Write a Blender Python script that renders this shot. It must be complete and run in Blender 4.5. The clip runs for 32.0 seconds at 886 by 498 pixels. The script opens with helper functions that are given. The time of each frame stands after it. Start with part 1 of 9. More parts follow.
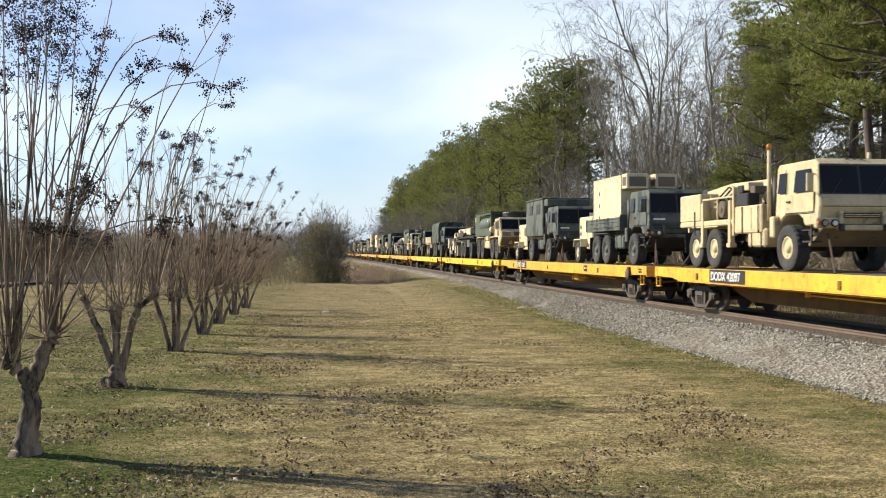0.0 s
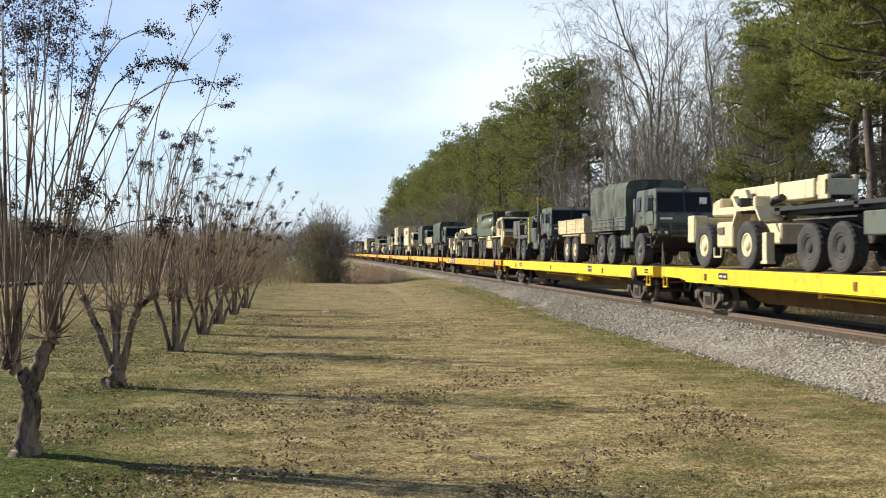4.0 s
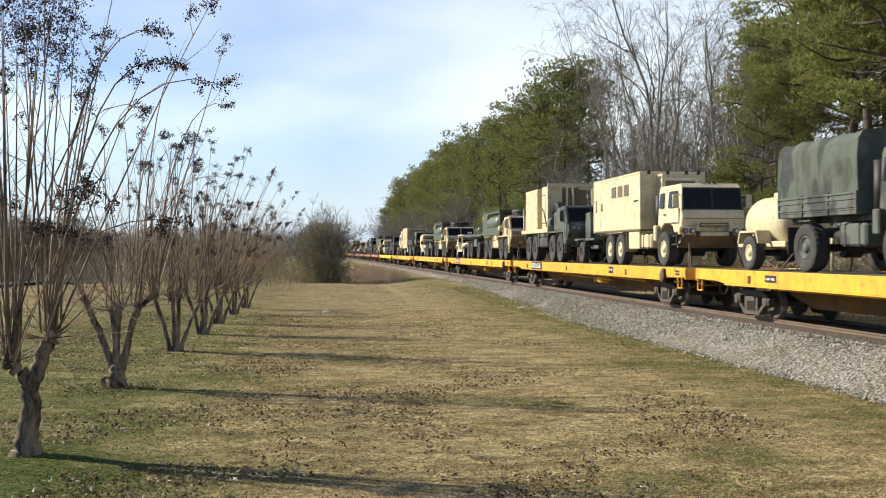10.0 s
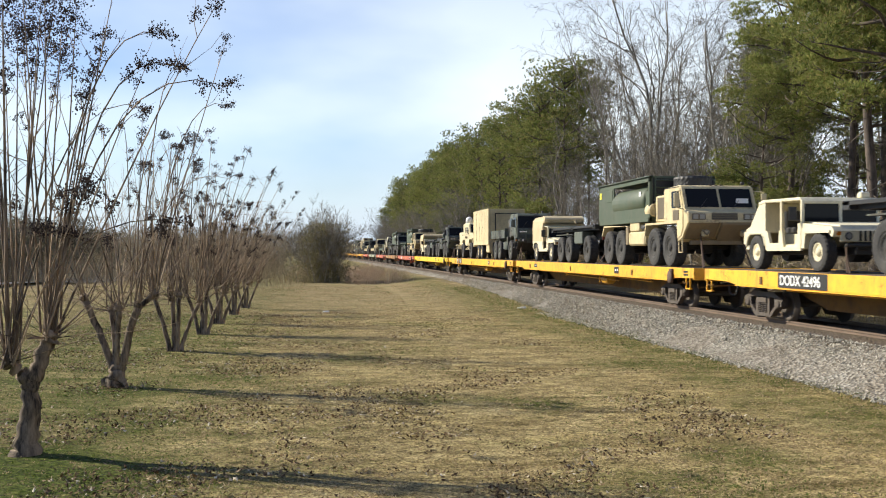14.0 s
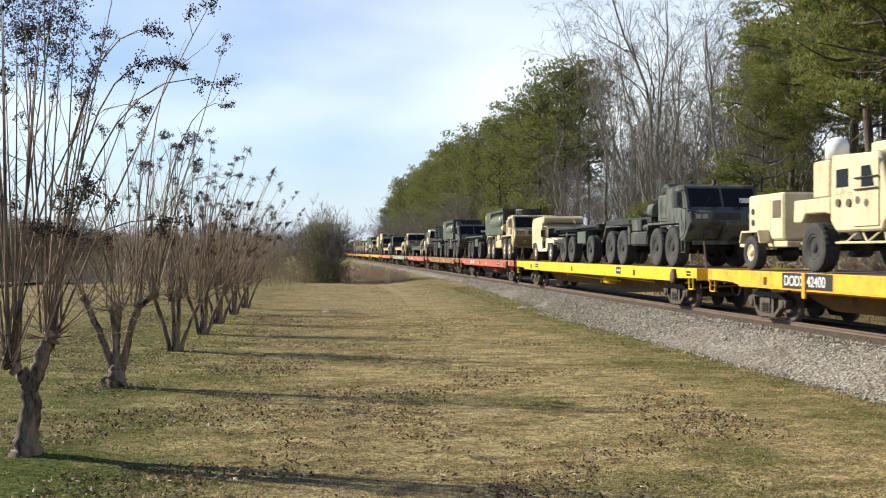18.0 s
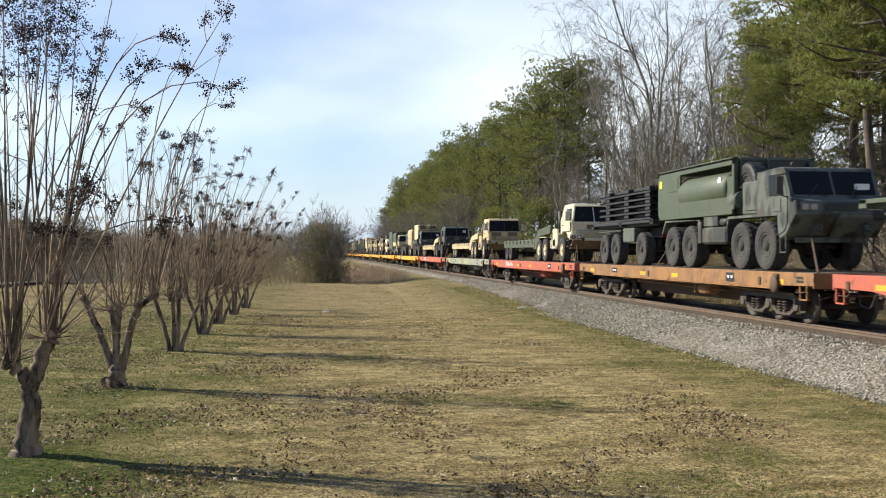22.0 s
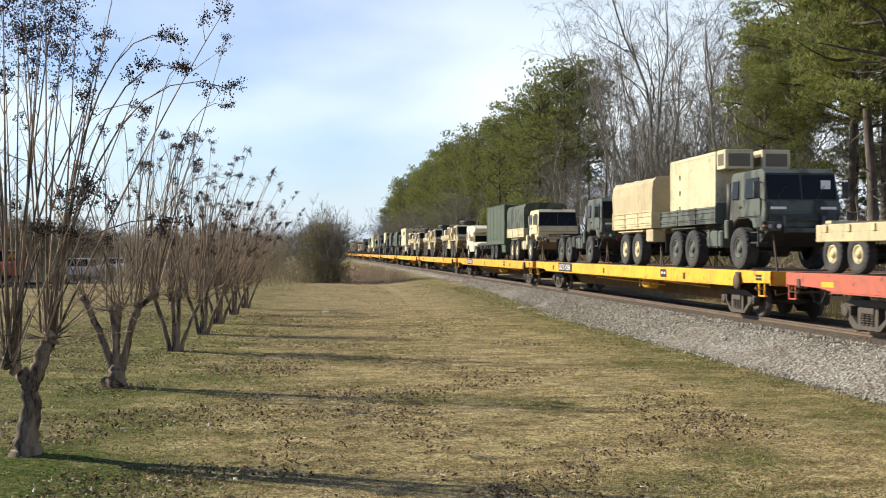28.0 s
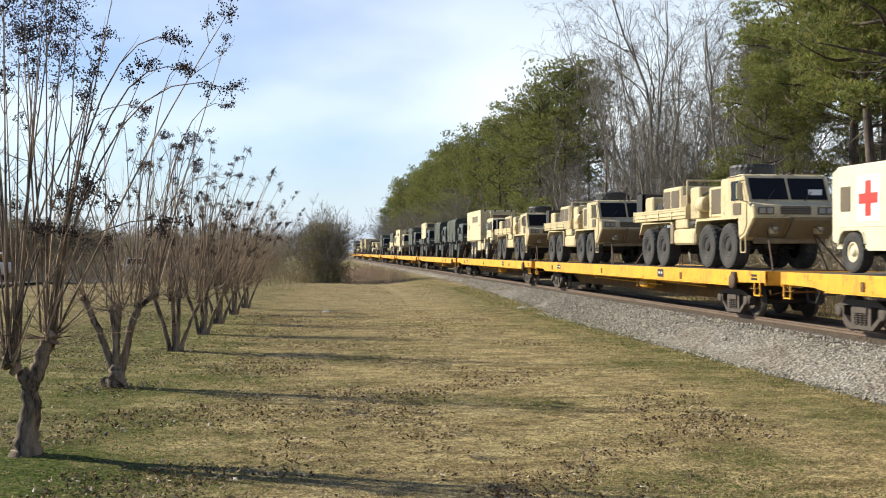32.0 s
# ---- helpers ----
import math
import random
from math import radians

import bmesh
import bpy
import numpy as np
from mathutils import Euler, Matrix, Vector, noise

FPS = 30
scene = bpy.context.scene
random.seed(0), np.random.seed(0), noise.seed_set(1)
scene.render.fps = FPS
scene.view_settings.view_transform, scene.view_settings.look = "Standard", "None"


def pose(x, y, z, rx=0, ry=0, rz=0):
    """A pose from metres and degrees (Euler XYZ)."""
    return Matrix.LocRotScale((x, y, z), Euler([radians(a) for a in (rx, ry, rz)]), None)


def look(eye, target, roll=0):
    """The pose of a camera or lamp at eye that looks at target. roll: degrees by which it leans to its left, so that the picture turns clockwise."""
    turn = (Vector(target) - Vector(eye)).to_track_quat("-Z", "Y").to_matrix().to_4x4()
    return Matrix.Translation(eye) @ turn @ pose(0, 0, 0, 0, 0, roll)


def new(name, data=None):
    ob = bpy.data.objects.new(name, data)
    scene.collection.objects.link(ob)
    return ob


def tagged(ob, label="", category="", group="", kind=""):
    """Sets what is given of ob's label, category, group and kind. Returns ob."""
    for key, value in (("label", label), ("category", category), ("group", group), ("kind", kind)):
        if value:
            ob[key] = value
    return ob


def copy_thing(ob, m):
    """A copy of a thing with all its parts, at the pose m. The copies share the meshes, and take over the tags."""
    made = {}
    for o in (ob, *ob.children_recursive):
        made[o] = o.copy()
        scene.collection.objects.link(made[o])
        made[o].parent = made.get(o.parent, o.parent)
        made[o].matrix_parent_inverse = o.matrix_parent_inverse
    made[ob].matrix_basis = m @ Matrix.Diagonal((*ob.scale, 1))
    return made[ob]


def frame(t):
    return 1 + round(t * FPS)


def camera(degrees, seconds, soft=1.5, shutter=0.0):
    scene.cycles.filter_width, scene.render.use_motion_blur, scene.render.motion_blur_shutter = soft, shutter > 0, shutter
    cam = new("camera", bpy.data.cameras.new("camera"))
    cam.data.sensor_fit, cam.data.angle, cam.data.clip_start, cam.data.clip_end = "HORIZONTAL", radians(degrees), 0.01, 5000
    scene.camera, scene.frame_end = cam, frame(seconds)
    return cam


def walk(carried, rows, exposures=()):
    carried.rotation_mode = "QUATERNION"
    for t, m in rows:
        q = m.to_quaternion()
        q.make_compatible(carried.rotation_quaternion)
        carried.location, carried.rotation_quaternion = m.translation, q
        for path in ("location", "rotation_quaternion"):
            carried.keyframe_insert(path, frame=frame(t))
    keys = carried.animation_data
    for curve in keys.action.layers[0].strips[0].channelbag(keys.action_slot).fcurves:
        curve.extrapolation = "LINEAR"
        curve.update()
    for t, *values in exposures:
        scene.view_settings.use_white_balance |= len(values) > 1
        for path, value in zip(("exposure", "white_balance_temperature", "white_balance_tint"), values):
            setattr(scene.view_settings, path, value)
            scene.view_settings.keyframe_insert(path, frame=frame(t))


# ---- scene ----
cam = camera(47.1, 32.0, soft=1.05, shutter=0.18)
EYE = pose(0, 0, 2.5, 90.16, 0, -7.56)
walk(cam, [(0, EYE), (32, EYE)])

# the plan: x across the line, y along it (away from the camera), z up
TRACK_X = 13.0      # centre line of the track
RAIL_Z = 0.73       # top of the rails
DECK_Z = 2.005      # top of the flat cars
SPEED = 13.846      # of the train, towards the camera
SUN_FROM = Vector((-0.87, 0.485, 0.0)).normalized()
SUN_UP = 31.0

# ---- light ----
world = bpy.data.worlds.new("winter_sky")
scene.world = world
world.use_nodes = True
wt = world.node_tree
wt.nodes.clear()


def wnode(kind, **inputs):
    n = wt.nodes.new(kind)
    for k, val in inputs.items():
        n.inputs[k].default_value = val
    return n


sky = wt.nodes.new("ShaderNodeTexSky")
sky.sky_type = "NISHITA"
sky.sun_disc = False
sky.sun_elevation = radians(SUN_UP)
sky.sun_rotation = math.atan2(SUN_FROM.x, SUN_FROM.y)
sky.air_density, sky.dust_density, sky.ozone_density = 1.0, 0.1, 4.0
coord = wt.nodes.new("ShaderNodeTexCoord")
stretch = wt.nodes.new("ShaderNodeMapping")
stretch.inputs["Scale"].default_value = (1.6, 1.6, 4.2)
stretch.inputs["Rotation"].default_value = (0.0, radians(12), 0.0)
cirrus = wnode("ShaderNodeTexNoise", Scale=1.25, Detail=5.0, Roughness=0.45)
ramp = wt.nodes.new("ShaderNodeValToRGB")
ramp.color_ramp.elements[0].position, ramp.color_ramp.elements[1].position = 0.32, 0.62
mixsky = wt.nodes.new("ShaderNodeMixRGB")
mixsky.inputs[2].default_value = (7.7, 8.5, 8.9, 1)
back = wnode("ShaderNodeBackground", Strength=0.089)
wout = wt.nodes.new("ShaderNodeOutputWorld")
wt.links.new(coord.outputs["Generated"], stretch.inputs["Vector"])
wt.links.new(stretch.outputs[0], cirrus.inputs["Vector"])
eastward = wt.nodes.new("ShaderNodeSeparateXYZ")    # thicker cloud over the wood
wt.links.new(coord.outputs["Generated"], eastward.inputs[0])
lean = wnode("ShaderNodeMath")
lean.operation = "MULTIPLY_ADD"
lean.inputs[1].default_value = 0.54
wt.links.new(eastward.outputs["X"], lean.inputs[0])
wt.links.new(cirrus.outputs["Fac"], lean.inputs[2])
wt.links.new(lean.outputs[0], ramp.inputs[0])
height = wt.nodes.new("ShaderNodeSeparateXYZ")
wt.links.new(coord.outputs["Generated"], height.inputs[0])
thin = wt.nodes.new("ShaderNodeMapRange")
thin.inputs["From Min"].default_value, thin.inputs["From Max"].default_value = 0.12, 0.42
thin.inputs["To Min"].default_value, thin.inputs["To Max"].default_value = 1.0, 0.12
wt.links.new(height.outputs["Z"], thin.inputs["Value"])
veil = wt.nodes.new("ShaderNodeMath")
veil.operation = "MULTIPLY"
wt.links.new(ramp.outputs[0], veil.inputs[0])
wt.links.new(thin.outputs[0], veil.inputs[1])
wt.links.new(veil.outputs[0], mixsky.inputs[0])
deeper = wnode("ShaderNodeHueSaturation", Saturation=1.1, Hue=0.515)
wt.links.new(sky.outputs[0], deeper.inputs["Color"])
wt.links.new(deeper.outputs[0], mixsky.inputs[1])
low = wt.nodes.new("ShaderNodeMapRange")    # pale blue haze along the horizon
low.inputs["From Min"].default_value, low.inputs["From Max"].default_value = 0.01, 0.11
low.inputs["To Min"].default_value, low.inputs["To Max"].default_value = 0.9, 0.0
wt.links.new(height.outputs["Z"], low.inputs["Value"])
haze = wt.nodes.new("ShaderNodeMixRGB")
haze.inputs[2].default_value = (4.95, 5.75, 6.85, 1)
wt.links.new(low.outputs[0], haze.inputs[0])
wt.links.new(mixsky.outputs[0], haze.inputs[1])
wt.links.new(haze.outputs[0], back.inputs["Color"])
wt.links.new(back.outputs[0], wout.inputs[0])

sun = new("sun", bpy.data.lights.new("sun", "SUN"))
sun.data.energy, sun.data.angle, sun.data.color = 4.9, radians(0.55), (1.0, 0.92, 0.745)
sun_at = SUN_FROM * math.cos(radians(SUN_UP)) + Vector((0, 0, math.sin(radians(SUN_UP))))
sun.matrix_world = look(sun_at * 80, (0, 0, 0))
scene.view_settings.exposure = 0.66


# ---- materials ----
def material(name, build):
    m = bpy.data.materials.new(name)
    m.use_nodes = True
    t = m.node_tree
    build(t, t.nodes["Principled BSDF"])
    return m


def node(t, kind, links=(), **inputs):
    n = t.nodes.new(kind)
    for k, val in inputs.items():
        n.inputs[k].default_value = val
    for out, key in links:
        t.links.new(out, n.inputs[key])
    return n


def noise_at(t, scale, detail=4.0, rough=0.6, space="Object", stretch_by=None):
    c = t.nodes.new("ShaderNodeTexCoord")
    out = c.outputs[space]
    if stretch_by:
        mp = node(t, "ShaderNodeMapping", [(out, "Vector")])
        mp.inputs["Scale"].default_value = stretch_by
        out = mp.outputs[0]
    return node(t, "ShaderNodeTexNoise", [(out, "Vector")], Scale=scale, Detail=detail, Roughness=rough).outputs["Fac"]


def ramp_of(t, fac, stops, constant=False):
    r = t.nodes.new("ShaderNodeValToRGB")
    e = r.color_ramp.elements
    while len(e) < len(stops):
        e.new(0.5)
    for k, (p, c) in zip(e, stops):
        k.position, k.color = p, (*c, 1)
    if constant:
        r.color_ramp.interpolation = "CONSTANT"
    t.links.new(fac, r.inputs[0])
    return r.outputs[0]


def mix(t, fac, a, b, how="MIX"):
    m = t.nodes.new("ShaderNodeMixRGB")
    m.blend_type = how
    for key, val in ((0, fac), (1, a), (2, b)):
        if isinstance(val, (int, float)):
            m.inputs[key].default_value = val
        elif isinstance(val, tuple):
            m.inputs[key].default_value = (*val, 1)
        else:
            t.links.new(val, m.inputs[key])
    return m.outputs[0]


def bump(t, bsdf, fac, strength=0.3, distance=0.02):
    b = node(t, "ShaderNodeBump", [(fac, "Height")], Strength=strength, Distance=distance)
    t.links.new(b.outputs[0], bsdf.inputs["Normal"])


def painted(name, colour, rough=0.55, dirt=(0.16, 0.12, 0.08), dirty=0.45, fine=9.0, metal=0.0, runs=0.0):
    """Paint with dust and stains at two scales, and a shade of its own for each object."""
    def build(t, b):
        info = t.nodes.new("ShaderNodeObjectInfo")
        shade = ramp_of(t, info.outputs["Random"], [(0, tuple(0.9 * c for c in colour)), (1, tuple(min(1, 1.07 * c) for c in colour))])
        big = ramp_of(t, noise_at(t, 1.3, 5), [(0.42, (0, 0, 0)), (0.75, (dirty, dirty, dirty))])
        small = ramp_of(t, noise_at(t, fine, 6, 0.7), [(0.5, (0, 0, 0)), (0.78, (dirty, dirty, dirty))])
        c = mix(t, big, shade, dirt)
        c = mix(t, small, c, dirt)
        if runs:
            down = ramp_of(t, noise_at(t, 5.0, 6, 0.75, stretch_by=(1, 1, 0.12)), [(0.53, (0, 0, 0)), (0.66, (runs, runs, runs))])
            chips = ramp_of(t, noise_at(t, 2.4, 8, 0.8), [(0.575, (0, 0, 0)), (0.615, (runs, runs, runs))])
            c = mix(t, down, c, dirt)
            c = mix(t, chips, c, tuple(0.5 * k for k in dirt))
        t.links.new(c, b.inputs["Base Color"])
        b.inputs["Roughness"].default_value = rough
        b.inputs["Metallic"].default_value = metal
        bump(t, b, noise_at(t, fine * 3, 4), 0.08, 0.01)
    return material(name, build)


def camouflage(name, green, brown, black, rough=0.75, scale=0.85):
    def build(t, b):
        n = noise_at(t, scale, 2.0, 0.5, stretch_by=(1.0, 1.15, 0.62))
        n2 = noise_at(t, scale * 1.3, 1.0, 0.4, stretch_by=(1.0, -0.9, 0.6))
        c = ramp_of(t, n, [(0.40, brown), (0.445, green), (0.565, green), (0.61, black)])
        k = ramp_of(t, n2, [(0.365, (1, 1, 1)), (0.41, (0, 0, 0))])
        c = mix(t, k, c, black)
        dust = ramp_of(t, noise_at(t, 7, 6, 0.7), [(0.5, (0, 0, 0)), (0.85, (0.4, 0.4, 0.4))])
        c = mix(t, dust, c, (0.20, 0.19, 0.15))
        t.links.new(c, b.inputs["Base Color"])
        b.inputs["Roughness"].default_value = rough
        bump(t, b, noise_at(t, 24, 4), 0.1, 0.01)
    return material(name, build)


SAND = painted("sand_paint", (0.61, 0.51, 0.295), 0.62, (0.24, 0.185, 0.115), 0.42, runs=0.5)
PALE = painted("pale_sand_paint", (0.645, 0.56, 0.35), 0.62, (0.27, 0.215, 0.14), 0.38, runs=0.42)
CREAM = painted("cream_sand_paint", (0.68, 0.62, 0.44), 0.62, (0.33, 0.27, 0.18), 0.28, runs=0.25)
OLIVE = painted("olive_paint", (0.056, 0.081, 0.048), 0.6, (0.12, 0.11, 0.08), 0.4)
CAMO = camouflage("camouflage_paint", (0.086, 0.103, 0.087), (0.056, 0.053, 0.041), (0.025, 0.029, 0.029), scale=0.9)
CANVAS = camouflage("camouflage_canvas", (0.078, 0.095, 0.076), (0.056, 0.063, 0.046), (0.030, 0.037, 0.034), 0.9, 1.0)
TANCANVAS = painted("tan_canvas", (0.52, 0.43, 0.265), 0.9, (0.22, 0.16, 0.10), 0.35)
RUBBER = painted("rubber", (0.026, 0.026, 0.027), 0.88, (0.085, 0.08, 0.072), 0.7, 14)
DARK = painted("dark_metal", (0.02, 0.02, 0.02), 0.6, (0.07, 0.055, 0.04), 0.5)
FRAMEBLACK = painted("black_frame_paint", (0.016, 0.017, 0.018), 0.55, (0.04, 0.037, 0.034), 0.35)
YELLOW = painted("yellow_car_paint", (0.89, 0.45, 0.03), 0.55, (0.30, 0.12, 0.04), 0.42, 4, runs=0.6)
LEMON = painted("lemon_car_paint", (0.92, 0.60, 0.02), 0.5, (0.36, 0.17, 0.04), 0.33, 4, runs=0.4)
REDPAINT = painted("red_car_paint", (0.54, 0.115, 0.065), 0.65, (0.22, 0.10, 0.07), 0.6, 3, runs=0.8)
BROWNPAINT = painted("brown_car_paint", (0.34, 0.17, 0.06), 0.7, (0.13, 0.07, 0.04), 0.75, 3, runs=0.9)
GREENPAINT = painted("faded_green_car_paint", (0.33, 0.38, 0.29), 0.7, (0.16, 0.115, 0.07), 0.65, 3, runs=0.85)
# darker yellow for the underframe: grime, and shade painted into the colour
GRIMESHADEYELLOW = painted("grimy_shaded_yellow_paint", (0.20, 0.10, 0.018), 0.8, (0.05, 0.03, 0.02), 0.8, 4)
RUST = painted("rusty_steel", (0.10, 0.06, 0.04), 0.8, (0.05, 0.035, 0.025), 0.6, 12)
BOGIE = painted("bogie_grey", (0.088, 0.072, 0.059), 0.8, (0.04, 0.03, 0.025), 0.6, 9)
WHITEMARK = painted("white_marking", (0.84, 0.84, 0.82), 0.6, (0.3, 0.28, 0.25), 0.3)
YELLOWMARK = painted("yellow_marking", (0.75, 0.72, 0.04), 0.5, (0.3, 0.25, 0.1), 0.2)
REDMARK = painted("red_marking", (0.55, 0.03, 0.02), 0.6, (0.3, 0.1, 0.1), 0.2)
TAILRED = painted("tail_lens", (0.16, 0.018, 0.014), 0.3, (0.1, 0.05, 0.04), 0.3)
PLANK = painted("deck_planks", (0.13, 0.10, 0.075), 0.9, (0.06, 0.05, 0.04), 0.6, 7)
RAILSIDE = painted("rail_steel", (0.20, 0.145, 0.105), 0.6, (0.07, 0.04, 0.03), 0.5, 12, 0.3)
# darker sand: dust mottling, plus shade painted into chins and skid plates
DIRTSHADESAND = painted("dusty_shaded_sand_paint", (0.235, 0.185, 0.11), 0.7, (0.13, 0.10, 0.065), 0.6, 5)
LAMPGLASS = painted("lamp_lens", (0.75, 0.73, 0.66), 0.15, (0.4, 0.35, 0.3), 0.2)
AMBER = painted("amber_lens", (0.5, 0.17, 0.02), 0.2, (0.4, 0.2, 0.05), 0.2)


def glass_build(t, b):
    b.inputs["Base Color"].default_value = (0.011, 0.012, 0.014, 1)
    b.inputs["Roughness"].default_value = 0.07
    b.inputs["Specular IOR Level"].default_value = 0.12


GLASS = material("dark_cab_glass", glass_build)


def ground_build(t, b):
    c = t.nodes.new("ShaderNodeTexCoord").outputs["Object"]
    def n(scale, detail, rough=0.6):
        return node(t, "ShaderNodeTexNoise", [(c, "Vector")], Scale=scale, Detail=detail, Roughness=rough).outputs["Fac"]
    dry = ramp_of(t, n(0.9, 6), [(0.30, (0.31, 0.25, 0.115)), (0.50, (0.57, 0.468, 0.235)), (0.72, (0.73, 0.61, 0.335))])
    fine = ramp_of(t, n(24, 5, 0.75), [(0.40, (0.10, 0.08, 0.06)), (0.56, (1.0, 1.0, 1.0))])
    dry = mix(t, 0.8, dry, fine, "MULTIPLY")
    along = node(t, "ShaderNodeMapping", [(c, "Vector")])
    along.inputs["Scale"].default_value = (0.35, 1.5, 1.0)
    swath = node(t, "ShaderNodeTexNoise", [(along.outputs[0], "Vector")], Scale=1.4, Detail=6.0, Roughness=0.65).outputs["Fac"]
    dry = mix(t, 0.85, dry, ramp_of(t, swath, [(0.36, (0.52, 0.50, 0.44)), (0.52, (1.0, 1.0, 1.0)), (0.66, (1.25, 1.22, 1.15))]), "MULTIPLY")
    tufts = ramp_of(t, n(4.5, 6, 0.7), [(0.37, (0.46, 0.44, 0.37)), (0.55, (1.08, 1.06, 1.0))])
    dry = mix(t, 0.85, dry, tufts, "MULTIPLY")
    litter = ramp_of(t, n(11, 4, 0.8), [(0.54, (0, 0, 0)), (0.60, (0.8, 0.8, 0.8))])
    thick = ramp_of(t, n(0.5, 5, 0.65), [(0.38, (0.12, 0.12, 0.12)), (0.54, (1, 1, 1))])
    dry = mix(t, mix(t, 1.0, litter, thick, "MULTIPLY"), dry, (0.05, 0.036, 0.022))
    green = ramp_of(t, n(14, 5, 0.7), [(0.38, (0.012, 0.020, 0.004)), (0.64, (0.125, 0.16, 0.024))])
    where = ramp_of(t, n(0.33, 5, 0.62), [(0.52, (0, 0, 0)), (0.68, (0.75, 0.75, 0.75))])
    # green strips: under the tree row and along the foot of the ballast
    x = node(t, "ShaderNodeSeparateXYZ", [(c, "Vector")]).outputs["X"]
    def strip(centre, half, most):
        s = node(t, "ShaderNodeMath", [(x, 0)])
        s.operation = "SUBTRACT"
        s.inputs[1].default_value = centre
        s2 = node(t, "ShaderNodeMath", [(s.outputs[0], 0)])
        s2.operation = "ABSOLUTE"
        m = node(t, "ShaderNodeMapRange", [(s2.outputs[0], "Value")])
        m.inputs["From Min"].default_value, m.inputs["From Max"].default_value = half * 0.3, half
        m.inputs["To Min"].default_value, m.inputs["To Max"].default_value = most, 0.0
        return m.outputs[0]
    ragged = ramp_of(t, n(1.1, 6, 0.65), [(0.33, (0, 0, 0)), (0.56, (1, 1, 1))])
    out = mix(t, where, dry, green)
    out = mix(t, mix(t, 1.0, strip(-7.0, 9.5, 0.5), ramp_of(t, n(2.6, 6, 0.7), [(0.40, (0, 0, 0)), (0.58, (1, 1, 1))]), "MULTIPLY"), out, green)
    y = node(t, "ShaderNodeSeparateXYZ", [(c, "Vector")]).outputs["Y"]
    beyond = node(t, "ShaderNodeMapRange", [(y, "Value")])
    beyond.inputs["From Min"].default_value, beyond.inputs["From Max"].default_value = 38.0, 56.0
    beyond.inputs["To Min"].default_value, beyond.inputs["To Max"].default_value = 0.0, 0.75
    moss = ramp_of(t, n(0.6, 6, 0.65), [(0.3, (0.15, 0.135, 0.06)), (0.5, (0.27, 0.215, 0.115)), (0.72, (0.40, 0.31, 0.185))])
    out = mix(t, beyond.outputs[0], out, moss)
    out = mix(t, mix(t, 1.0, strip(-5.2, 5.0, 0.62), ragged, "MULTIPLY"), out, green)
    out = mix(t, mix(t, 1.0, strip(8.3, 1.6, 0.6), ragged, "MULTIPLY"), out, green)
    # lush patches round the trunks and here and there on the lawn
    clumpy = ramp_of(t, n(3.2, 6, 0.7), [(0.34, (0, 0, 0)), (0.52, (1, 1, 1))])
    for px, py, pr, most in ((-2.9, 11.2, 2.4, 1.0), (-4.3, 11.6, 2.4, 1.0), (-3.0, 12.4, 1.3, 1.0), (-3.4, 13.1, 1.2, 1.0), (-3.4, 18.9, 1.5, 0.95), (-2.4, 15.0, 1.2, 0.6), (3.94, 16.3, 0.8, 0.8), (5.27, 11.7, 0.9, 0.7), (3.3, 10.6, 1.2, 0.5), (6.9, 22.0, 1.4, 0.6)):
        d = node(t, "ShaderNodeVectorMath", [(c, 0)])
        d.operation = "DISTANCE"
        d.inputs[1].default_value = (px, py, 0)
        m = node(t, "ShaderNodeMapRange", [(d.outputs["Value"], "Value")])
        m.inputs["From Min"].default_value, m.inputs["From Max"].default_value = pr * 0.3, pr
        m.inputs["To Min"].default_value, m.inputs["To Max"].default_value = most, 0.0
        out = mix(t, mix(t, 1.0, m.outputs[0], clumpy, "MULTIPLY"), out, green)
    t.links.new(out, b.inputs["Base Color"])
    b.inputs["Roughness"].default_value = 0.95
    b.inputs["Specular IOR Level"].default_value = 0.1
    bump(t, b, n(30, 4, 0.7), 1.0, 0.05)


LAWN = material("winter_lawn", ground_build)


